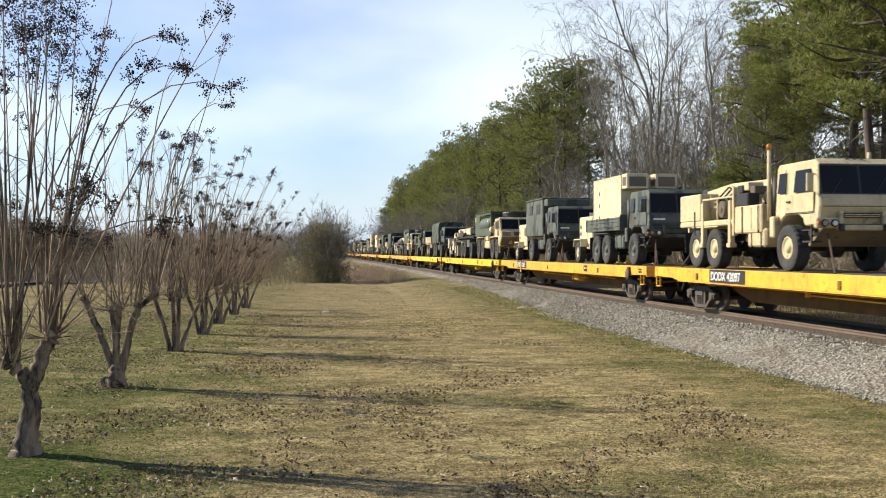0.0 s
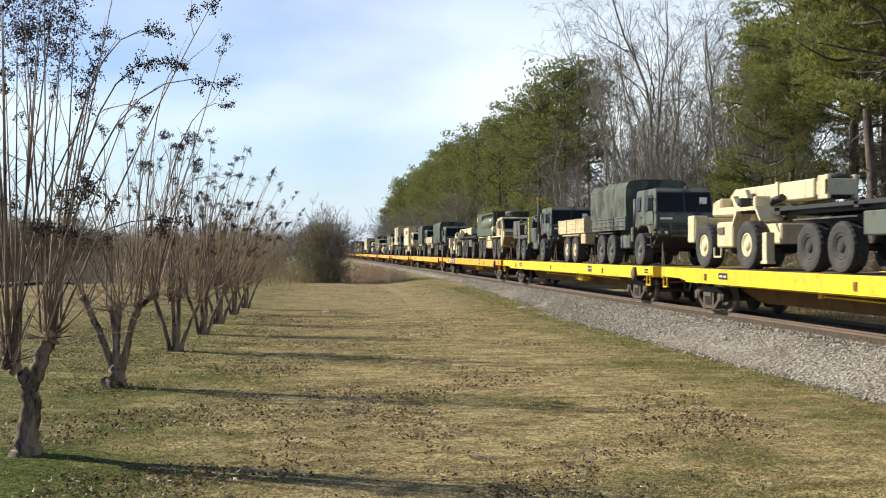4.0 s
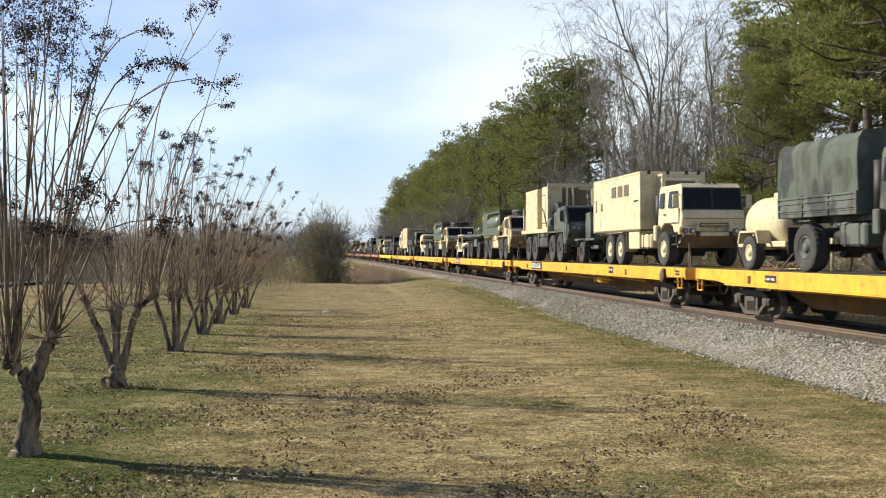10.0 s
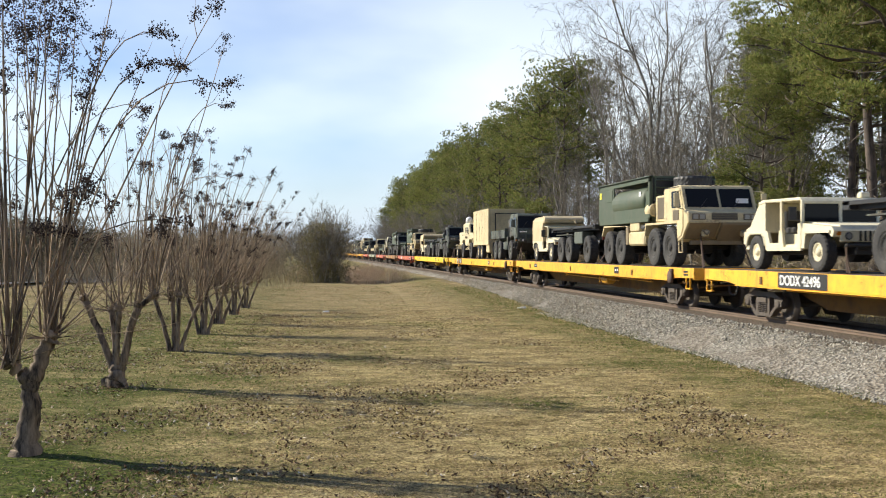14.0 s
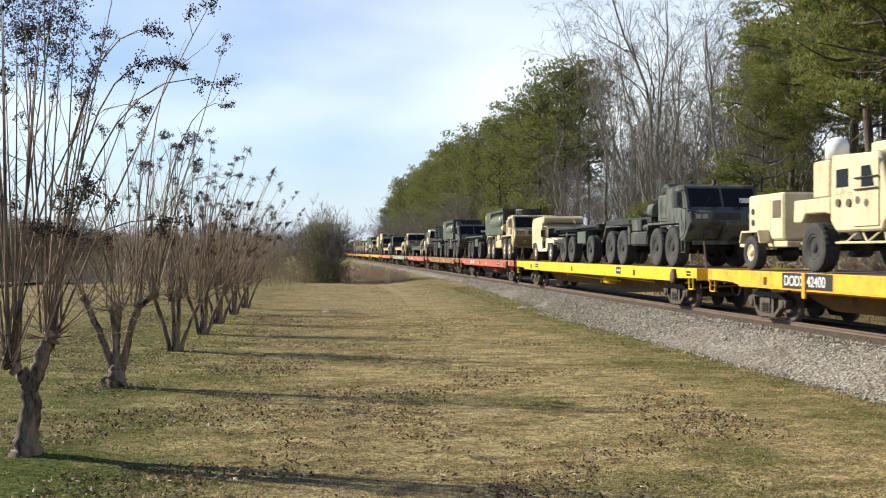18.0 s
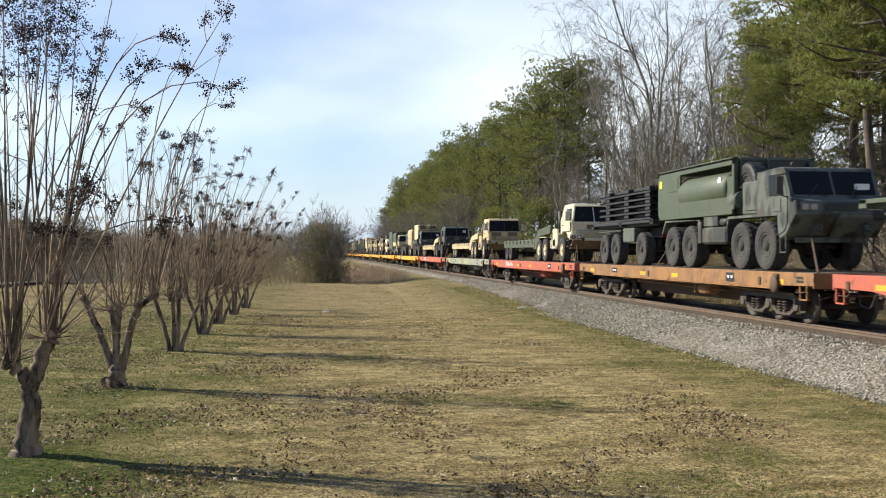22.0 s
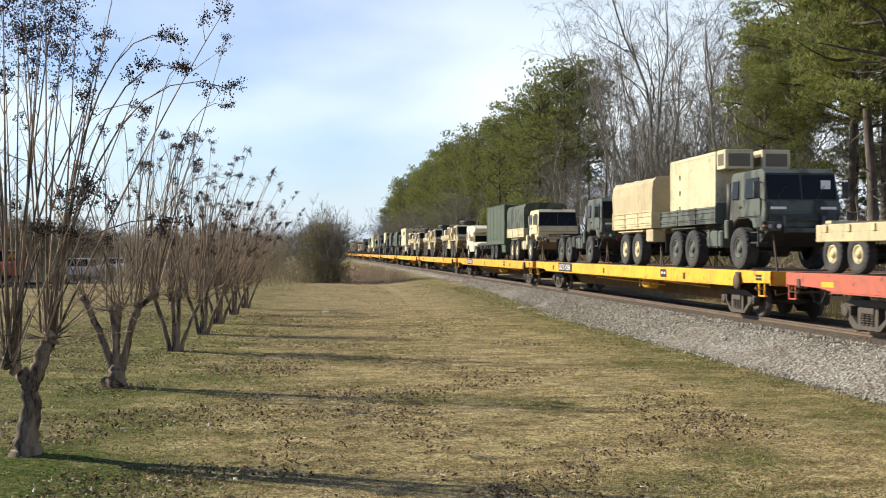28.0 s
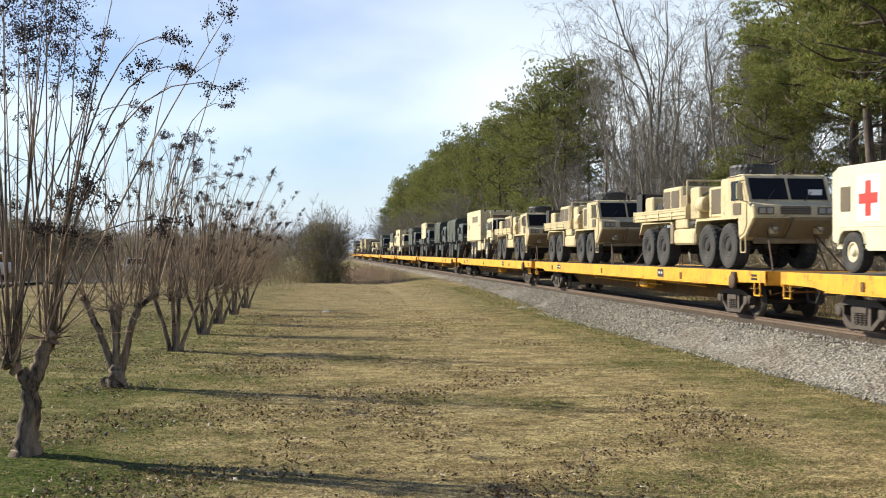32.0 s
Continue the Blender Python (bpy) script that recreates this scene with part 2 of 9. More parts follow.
def ballast_build(t, b):
    c = t.nodes.new("ShaderNodeTexCoord").outputs["Object"]
    v = node(t, "ShaderNodeTexVoronoi", [(c, "Vector")], Scale=16.0)
    tone = ramp_of(t, v.outputs["Color"], [(0.1, (0.12, 0.105, 0.082)), (0.5, (0.25, 0.235, 0.195)), (0.9, (0.42, 0.395, 0.34))])
    wide = ramp_of(t, node(t, "ShaderNodeTexNoise", [(c, "Vector")], Scale=0.7, Detail=4.0).outputs["Fac"], [(0.35, (0.72, 0.66, 0.60)), (0.7, (1, 1, 1))])
    stone = mix(t, 1.0, tone, wide, "MULTIPLY")
    # rust and oil stains between and beside the rails
    x = node(t, "ShaderNodeSeparateXYZ", [(c, "Vector")]).outputs["X"]
    off = node(t, "ShaderNodeMath", [(x, 0)])
    off.operation = "SUBTRACT"
    off.inputs[1].default_value = 13.0
    far = node(t, "ShaderNodeMath", [(off.outputs[0], 0)])
    far.operation = "ABSOLUTE"
    ragged = node(t, "ShaderNodeMath", [(far.outputs[0], 0), (node(t, "ShaderNodeTexNoise", [(c, "Vector")], Scale=1.6, Detail=5.0).outputs["Fac"], 1)])
    ragged.operation = "ADD"
    rusty = node(t, "ShaderNodeMapRange", [(ragged.outputs[0], "Value")])
    rusty.inputs["From Min"].default_value, rusty.inputs["From Max"].default_value = 2.15, 2.5
    rusty.inputs["To Min"].default_value, rusty.inputs["To Max"].default_value = 0.85, 0.0
    t.links.new(mix(t, rusty.outputs[0], stone, (0.092, 0.064, 0.04)), b.inputs["Base Color"])
    b.inputs["Roughness"].default_value = 0.9
    bump(t, b, v.outputs["Distance"], 1.0, 0.05)


BALLAST = material("ballast", ballast_build)


def stone_build(t, b):
    g = t.nodes.new("ShaderNodeNewGeometry")
    c = ramp_of(t, g.outputs["Random Per Island"], [(0, (0.17, 0.155, 0.12)), (0.5, (0.33, 0.308, 0.25)), (1, (0.50, 0.468, 0.39))])
    t.links.new(c, b.inputs["Base Color"])
    b.inputs["Roughness"].default_value = 0.9


STONE = material("ballast_stone", stone_build)


def varied(name, stops, rough=0.9, spec=0.2, through_light=0.0):
    """A colour for each island of the mesh, from a ramp, with a shade for each object."""
    def build(t, b):
        g = t.nodes.new("ShaderNodeNewGeometry")
        info = t.nodes.new("ShaderNodeObjectInfo")
        c = ramp_of(t, g.outputs["Random Per Island"], stops)
        s = ramp_of(t, info.outputs["Random"], [(0, (0.75, 0.75, 0.75)), (1, (1.15, 1.15, 1.1))])
        col = mix(t, 1.0, c, s, "MULTIPLY")
        t.links.new(col, b.inputs["Base Color"])
        b.inputs["Roughness"].default_value = rough
        b.inputs["Specular IOR Level"].default_value = spec
        if through_light:
            leaf = node(t, "ShaderNodeBsdfTranslucent", [(col, "Color")])
            both = node(t, "ShaderNodeMixShader", [(b.outputs[0], 1), (leaf.outputs[0], 2)])
            both.inputs[0].default_value = through_light
            t.links.new(both.outputs[0], t.nodes["Material Output"].inputs["Surface"])
    return material(name, build)


NEEDLES = varied("pine_needles", [(0, (0.09, 0.13, 0.038)), (0.45, (0.20, 0.235, 0.07)), (0.8, (0.34, 0.345, 0.12)), (1, (0.36, 0.27, 0.14))], through_light=0.45)
LEAFLITTER = varied("fallen_leaves", [(0, (0.04, 0.026, 0.016)), (0.5, (0.12, 0.074, 0.038)), (0.8, (0.33, 0.22, 0.12)), (0.92, (0.5, 0.42, 0.3)), (1, (0.66, 0.60, 0.48))])
BLADES = varied("grass_blades", [(0, (0.27, 0.20, 0.105)), (0.5, (0.47, 0.355, 0.205)), (1, (0.62, 0.49, 0.30))], through_light=0.3)
GREENBLADES = varied("green_grass_blades", [(0, (0.05, 0.085, 0.015)), (0.6, (0.11, 0.17, 0.03)), (1, (0.24, 0.24, 0.08))], through_light=0.3)
BRUSHMAT = varied("dry_brush", [(0, (0.17, 0.133, 0.09)), (0.6, (0.34, 0.278, 0.19)), (1, (0.50, 0.42, 0.30))])
REDBRUSH = varied("red_brown_weeds", [(0, (0.40, 0.29, 0.22)), (0.6, (0.58, 0.45, 0.35)), (1, (0.66, 0.55, 0.44))])
SEEDS = varied("seed_heads", [(0, (0.02, 0.014, 0.014)), (1, (0.07, 0.048, 0.042))])


def bark(name, low, high, scale):
    def build(t, b):
        n = noise_at(t, scale, 6, 0.7, stretch_by=(1, 1, 0.22))
        t.links.new(ramp_of(t, n, [(0.38, low), (0.62, high)]), b.inputs["Base Color"])
        b.inputs["Roughness"].default_value = 0.9
        bump(t, b, n, 0.6, 0.03)
    return material(name, build)


PINEBARK = bark("pine_bark", (0.045, 0.036, 0.03), (0.13, 0.10, 0.08), 6)
GREYBARK = bark("grey_bark", (0.09, 0.08, 0.064), (0.37, 0.34, 0.285), 4)
TWIGBARK = bark("twig_bark", (0.078, 0.068, 0.054), (0.25, 0.222, 0.182), 4)
MYRTLEBARK = bark("myrtle_bark", (0.022, 0.015, 0.010), (0.29, 0.215, 0.145), 8)
SHOOTBARK = bark("shoot_bark", (0.036, 0.024, 0.016), (0.40, 0.29, 0.19), 3)


# ---- mesh helpers ----
def box(bm, x0, x1, y0, y1, z0, z1, bevel=0.0, at=None):
    vs = [bm.verts.new(p) for p in ((x0, y0, z0), (x1, y0, z0), (x1, y1, z0), (x0, y1, z0), (x0, y0, z1), (x1, y0, z1), (x1, y1, z1), (x0, y1, z1))]
    fs = [bm.faces.new([vs[i] for i in q]) for q in ((3, 2, 1, 0), (4, 5, 6, 7), (0, 1, 5, 4), (1, 2, 6, 5), (2, 3, 7, 6), (3, 0, 4, 7))]
    if bevel:
        bmesh.ops.bevel(bm, geom=list({e for f in fs for e in f.edges}), offset=bevel, segments=1, affect="EDGES")
    return bm


def prism(bm, profile, x0, x1, bevel=0.0):
    """A side profile of (y, z) points drawn out across x."""
    a = [bm.verts.new((x0, y, z)) for y, z in profile]
    b = [bm.verts.new((x1, y, z)) for y, z in profile]
    n = len(profile)
    fs = [bm.faces.new(a[::-1]), bm.faces.new(b)]
    for i in range(n):
        j = (i + 1) % n
        fs.append(bm.faces.new((a[i], a[j], b[j], b[i])))
    bmesh.ops.recalc_face_normals(bm, faces=fs)
    if bevel:
        bmesh.ops.bevel(bm, geom=list({e for f in fs for e in f.edges}), offset=bevel, segments=1, affect="EDGES")
    return bm


def tube(bm, p0, p1, r0, r1=None, seg=8, caps=True):
    r1 = r0 if r1 is None else r1
    p0, p1 = Vector(p0), Vector(p1)
    d = (p1 - p0).normalized()
    u = d.orthogonal().normalized()
    w = d.cross(u)
    ra, rb = [], []
    for i in range(seg):
        a = 2 * math.pi * i / seg
        o = u * math.cos(a) + w * math.sin(a)
        ra.append(bm.verts.new(p0 + o * r0))
        rb.append(bm.verts.new(p1 + o * r1))
    for i in range(seg):
        j = (i + 1) % seg
        f = bm.faces.new((ra[i], ra[j], rb[j], rb[i]))
        f.smooth = seg > 6
    if caps:
        bm.faces.new(ra[::-1])
        bm.faces.new(rb)
    return bm


def lathe(bm, rings, seg=24, axis="x"):
    """rings of (offset along the axis, radius), closed to a solid of revolution."""
    loops = []
    for o, r in rings:
        loop = []
        for i in range(seg):
            a = 2 * math.pi * i / seg
            c, s = r * math.cos(a), r * math.sin(a)
            loop.append(bm.verts.new((o, c, s) if axis == "x" else (c, s, o) if axis == "z" else (s, o, c)))
        loops.append(loop)
    for a, b in zip(loops, loops[1:]):
        for i in range(seg):
            j = (i + 1) % seg
            f = bm.faces.new((a[i], a[j], b[j], b[i]))
            f.smooth = True
    bm.faces.new(loops[0][::-1])
    bm.faces.new(loops[-1])
    return bm


def mesh_of(bm, name, mat):
    me = bpy.data.meshes.new(name)
    bm.normal_update()
    bm.to_mesh(me)
    bm.free()
    me.materials.append(mat)
    return me


def part(name, bm, mat, parent, label="", at=None):
    me = bm if isinstance(bm, bpy.types.Mesh) else mesh_of(bm, name, mat)
    ob = new(name, me)
    ob.parent = parent
    if at is not None:
        ob.location = at
    if label:
        ob["label"] = label
    return ob


def BM():
    return bmesh.new()


def B(*args, bevel=0.0):
    return box(BM(), *args, bevel=bevel)


def boxes(*rows, bevel=0.0):
    bm = BM()
    for r in rows:
        box(bm, *r, bevel=bevel)
    return bm


def thing(name, label, category, group="", kind=""):
    return tagged(new(name), label, category, group, kind)


def fast_mesh(name, verts, faces, mat, smooth=False):
    me = bpy.data.meshes.new(name)
    me.from_pydata(verts, [], faces)
    if smooth:
        me.polygons.foreach_set("use_smooth", [True] * len(me.polygons))
    me.materials.append(mat)
    return me


# ---- ground, road and track ----
def ground_z(x, y):
    """Lawn at 0; a low rise under the road on the far side of the trees, a soft hollow before the embankment."""
    rise = 0.85 * math.exp(-((x + 18.0) / 7.0) ** 2) * math.exp(-((y - 52.0) / 22.0) ** 2)
    hollow = -0.22 * math.exp(-((y - 50.0) / 9.0) ** 2) * math.exp(-((x - 1.0) / 6.0) ** 2)
    bank = 0.0
    if y > 38:
        bank = 0.45 * max(0.0, min(1.0, (x - 5.5) / 4.0)) * min(1.0, (y - 38) / 30.0)
    bump = 0.03 * noise.noise((x * 0.25, y * 0.25, 3.1)) + 0.012 * noise.noise((x * 0.9, y * 0.9, 7.7))
    if abs(x - TRACK_X) < 2.6:
        return -0.05
    return rise + hollow + bank + bump


def ground_sheet():
    xs = [-3000, -1200, -500, -250, -130, -80, -60] + [-50 + 1.0 * i for i in range(0, 78)] + [32, 40, 55, 80, 140, 300, 900, 3000]
    ys = [-600, -120, -40, -15, 0] + [4 + 1.0 * i for i in range(0, 100)] + [110, 120, 135, 150, 175, 200, 240, 300, 400, 600, 1000, 2000, 4500]
    verts = [(x, y, ground_z(x, y)) for y in ys for x in xs]
    n = len(xs)
    faces = [(j * n + i, j * n + i + 1, (j + 1) * n + i + 1, (j + 1) * n + i) for j in range(len(ys) - 1) for i in range(n - 1)]
    return tagged(new("ground", fast_mesh("ground", verts, faces, LAWN, True)), "dry winter lawn with green patches and fallen leaves", "ground", kind="structure")


ground = ground_sheet()


def asphalt_build(t, b):
    n = noise_at(t, 1.5, 6)
    t.links.new(ramp_of(t, n, [(0.3, (0.045, 0.045, 0.045)), (0.7, (0.075, 0.072, 0.068))]), b.inputs["Base Color"])
    b.inputs["Roughness"].default_value = 0.9


ASPHALT = material("asphalt", asphalt_build)
ROAD_X = -18.6


def road_z(y):
    return max(ground_z(ROAD_X - 3.4, y), ground_z(ROAD_X + 3.4, y), ground_z(ROAD_X, y)) + 0.04


def road_sheet():
    ys = [-30 + 3.0 * i for i in range(0, 60)] + [160, 180, 220, 300, 450]
    verts, faces = [], []
    for y in ys:
        z = road_z(y)
        verts += [(ROAD_X - 3.4, y, z), (ROAD_X + 3.4, y, z)]
    for i in range(len(ys) - 1):
        faces.append((2 * i, 2 * i + 1, 2 * i + 3, 2 * i + 2))
    return tagged(new("road", fast_mesh("road", verts, faces, ASPHALT)), "two-lane grey asphalt road beyond the trees", "road", kind="structure")


road_sheet()


def track_bed():
    """Ballast bank: crest by the tie ends, shoulders falling to the grass."""
    prof = [(-3.75, -0.06), (-3.3, 0.06), (-1.75, 0.60), (-1.4, 0.63), (1.4, 0.63), (1.75, 0.60), (3.4, 0.1), (4.4, -0.06)]
    ys = [-60 + 1.2 * i for i in range(0, 170)] + [160, 200, 260, 340, 450, 600, 800]
    verts, faces = [], []
    k = len(prof)
    for y in ys:
        for i, (dx, z) in enumerate(prof):
            w = noise.noise((dx * 0.7, y * 0.35, 1.7))
            edge = 0.6 if i in (0, 1) else 0.05
            verts.append((TRACK_X + dx + edge * w, y, z + (0.05 * w if i in (1, 2) else 0)))
    for j in range(len(ys) - 1):
        for i in range(k - 1):
            faces.append((j * k + i, j * k + i + 1, (j + 1) * k + i + 1, (j + 1) * k + i))
    return tagged(new("track_bed", fast_mesh("track_bed", verts, faces, BALLAST, True)), "grey crushed-stone ballast bank under the railway", "ballast", kind="structure")


track_bed()


def rocks(count, rng):
    """Loose stones, joined, on the near shoulder."""
    verts, faces = [], []
    for _ in range(count):
        y = 10 + 60 * rng.random() ** 1.5
        u = rng.random() ** 0.9
        dx = -3.75 + 2.1 * u + rng.gauss(0, 0.06)
        z = 0.02 + 0.6 * max(0, min(1, (dx + 3.35) / 1.6))
        s = rng.uniform(0.015, 0.034) * (1 + 0.008 * y)
        c = Vector((TRACK_X + dx, y, z))
        i = len(verts)
        for d in ((1, 0, 0), (-1, 0, 0), (0, 1, 0), (0, -1, 0), (0, 0, 0.8), (0, 0, -0.8)):
            verts.append(c + Vector(d) * s * rng.uniform(0.6, 1.3) + Vector([rng.uniform(-0.4, 0.4) * s for _ in range(3)]))
        for f in ((0, 2, 4), (2, 1, 4), (1, 3, 4), (3, 0, 4), (2, 0, 5), (1, 2, 5), (3, 1, 5), (0, 3, 5)):
            faces.append(tuple(i + q for q in f))
    return tagged(new("ballast_stones", fast_mesh("ballast_stones", verts, faces, STONE)), "loose grey ballast stones on the shoulder", "stones", kind="stuff")


rocks(27000, random.Random(4))


def rail(dx):
    bm = BM()
    prof = [(-0.07, -0.17), (0.07, -0.17), (0.07, -0.155), (0.012, -0.135), (0.012, -0.045), (0.036, -0.035), (0.036, 0.0), (-0.036, 0.0), (-0.036, -0.035), (-0.012, -0.045), (-0.012, -0.135), (-0.07, -0.155)]
    a = [bm.verts.new((TRACK_X + dx + x, -60, RAIL_Z + z)) for x, z in prof]
    b = [bm.verts.new((TRACK_X + dx + x, 800, RAIL_Z + z)) for x, z in prof]
    for i in range(len(prof)):
        j = (i + 1) % len(prof)
        bm.faces.new((a[i], a[j], b[j], b[i]))
    bmesh.ops.recalc_face_normals(bm, faces=bm.faces[:])
    return tagged(new("rail", mesh_of(bm, "rail", RAILSIDE)), "rusty steel rail with a worn bright head", "rail", "rails of the track", "structure")


rail(-0.755), rail(0.755)
# wooden ties under the rails
track_ties = thing("track_ties", "weathered dark wooden railway ties in ballast", "railway ties", kind="structure")
tie_mesh = mesh_of(B(-1.3, 1.3, -0.115, 0.115, -0.18, 0.0, bevel=0.012), "tie", PLANK)
for i in range(150):
    part("tie", tie_mesh, PLANK, track_ties, at=(TRACK_X, 6 + 0.52 * i, RAIL_Z - 0.166 + 0.002 * (i % 3)))


# ---- flat cars ----
def wheelset_mesh():
    bm = BM()
    for sx in (-1, 1):
        lathe(bm, [(sx * 0.69, 0.46), (sx * 0.705, 0.46), (sx * 0.715, 0.425), (sx * 0.82, 0.415), (sx * 0.82, 0.33), (sx * 0.785, 0.31), (sx * 0.785, 0.13), (sx * 0.84, 0.12), (sx * 0.84, 0.02)], 24)
    tube(bm, (-0.95, 0, 0), (0.95, 0, 0), 0.075, seg=10)
    bmesh.ops.recalc_face_normals(bm, faces=bm.faces[:])
    return mesh_of(bm, "wheelset", BOGIE)


WHEELSET = wheelset_mesh()


def sideframe_mesh(half):
    """Cast frame: arched top member, low tension member, two columns, bearing boxes; light shows through its windows."""
    bm = BM()
    e = half
    prism(bm, [(-e - 0.24, 0.50), (-e - 0.24, 0.56), (-e + 0.28, 0.72), (e - 0.28, 0.72), (e + 0.24, 0.56), (e + 0.24, 0.50), (e - 0.24, 0.585), (-e + 0.24, 0.585)], -0.08, 0.08)
    prism(bm, [(-e + 0.10, 0.34), (-e + 0.10, 0.44), (-0.42, 0.185), (0.42, 0.185), (e - 0.10, 0.44), (e - 0.10, 0.34), (0.46, 0.08), (-0.46, 0.08)], -0.08, 0.08)
    for k in (-1, 1):
        box(bm, -0.085, 0.085, *sorted((k * 0.27, k * 0.40)), 0.12, 0.62)
        box(bm, -0.09, 0.09, k * e - 0.19, k * e + 0.19, 0.36, 0.56)
        lathe_ring = [(-0.12, 0.02), (-0.13, 0.08), (-0.11, 0.125), (0.10, 0.13)]
        cap = BM()
        lathe(cap, lathe_ring, 12)
        cap.transform(Matrix.Translation((0, k * e, 0.43)))
        me = bpy.data.meshes.new("cap")
        cap.to_mesh(me)
        cap.free()
        bm.from_mesh(me)
        bpy.data.meshes.remove(me)
    for k in (-0.17, 0.0, 0.17):
        for q in range(5):
            tube(bm, (-0.05, k, 0.19 + 0.05 * q), (-0.05, k, 0.215 + 0.05 * q), 0.07, seg=8)
        tube(bm, (-0.05, k, 0.19), (-0.05, k, 0.45), 0.045, seg=6)
    box(bm, -0.12, 0.06, -0.27, 0.27, 0.44, 0.57)
    bmesh.ops.recalc_face_normals(bm, faces=bm.faces[:])
    return mesh_of(bm, "sideframe", BOGIE)


def long_sideframe_mesh(half):
    """Three-axle frame: a straight top member over three bearing boxes, a shallow sling and spring nests between them."""
    bm = BM()
    prism(bm, [(-half - 0.24, 0.52), (-half - 0.24, 0.60), (-half + 0.2, 0.70), (half - 0.2, 0.70), (half + 0.24, 0.60), (half + 0.24, 0.52), (half - 0.2, 0.59), (-half + 0.2, 0.59)], -0.08, 0.08)
    for y in (-half, 0.0, half):
        box(bm, -0.09, 0.09, y - 0.17, y + 0.17, 0.33, 0.60)
        tube(bm, (-0.13, y, 0.43), (0.10, y, 0.43), 0.12, seg=12)
    for a in (-half, 0.0):
        b = a + half
        prism(bm, [(a + 0.14, 0.34), (a + 0.14, 0.43), (a + 0.45, 0.27), (b - 0.45, 0.27), (b - 0.14, 0.43), (b - 0.14, 0.34), (b - 0.42, 0.18), (a + 0.42, 0.18)], -0.07, 0.07)
        m = (a + b) / 2
        for k in (-0.13, 0.13):
            for q in range(4):
                tube(bm, (-0.06, m + k, 0.28 + 0.07 * q), (-0.06, m + k, 0.315 + 0.07 * q), 0.085, seg=8)
    bmesh.ops.recalc_face_normals(bm, faces=bm.faces[:])
    return mesh_of(bm, "sideframe", BOGIE)


SIDEFRAME2, SIDEFRAME3 = sideframe_mesh(0.88), long_sideframe_mesh(1.55)


def letters(parent, text, x, y, z, size, mat, name="lettering"):
    """Text on a side that faces -x, reading towards -y."""
    cu = bpy.data.curves.new("letters", "FONT")
    cu.body, cu.size, cu.extrude, cu.offset = text, size, 0.003, 0.004
    ob = bpy.data.objects.new("letters", cu)
    scene.collection.objects.link(ob)
    dg = bpy.context.evaluated_depsgraph_get()
    me = bpy.data.meshes.new_from_object(ob.evaluated_get(dg))
    bpy.data.objects.remove(ob)
    me.transform(Matrix.Translation((x, y, z)) @ Matrix(((0, 0, -1, 0), (-1, 0, 0, 0), (0, 1, 0, 0), (0, 0, 0, 1))))
    me.materials.clear()
    me.materials.append(mat)
    part(name, me, mat, parent, "white painted reporting mark")


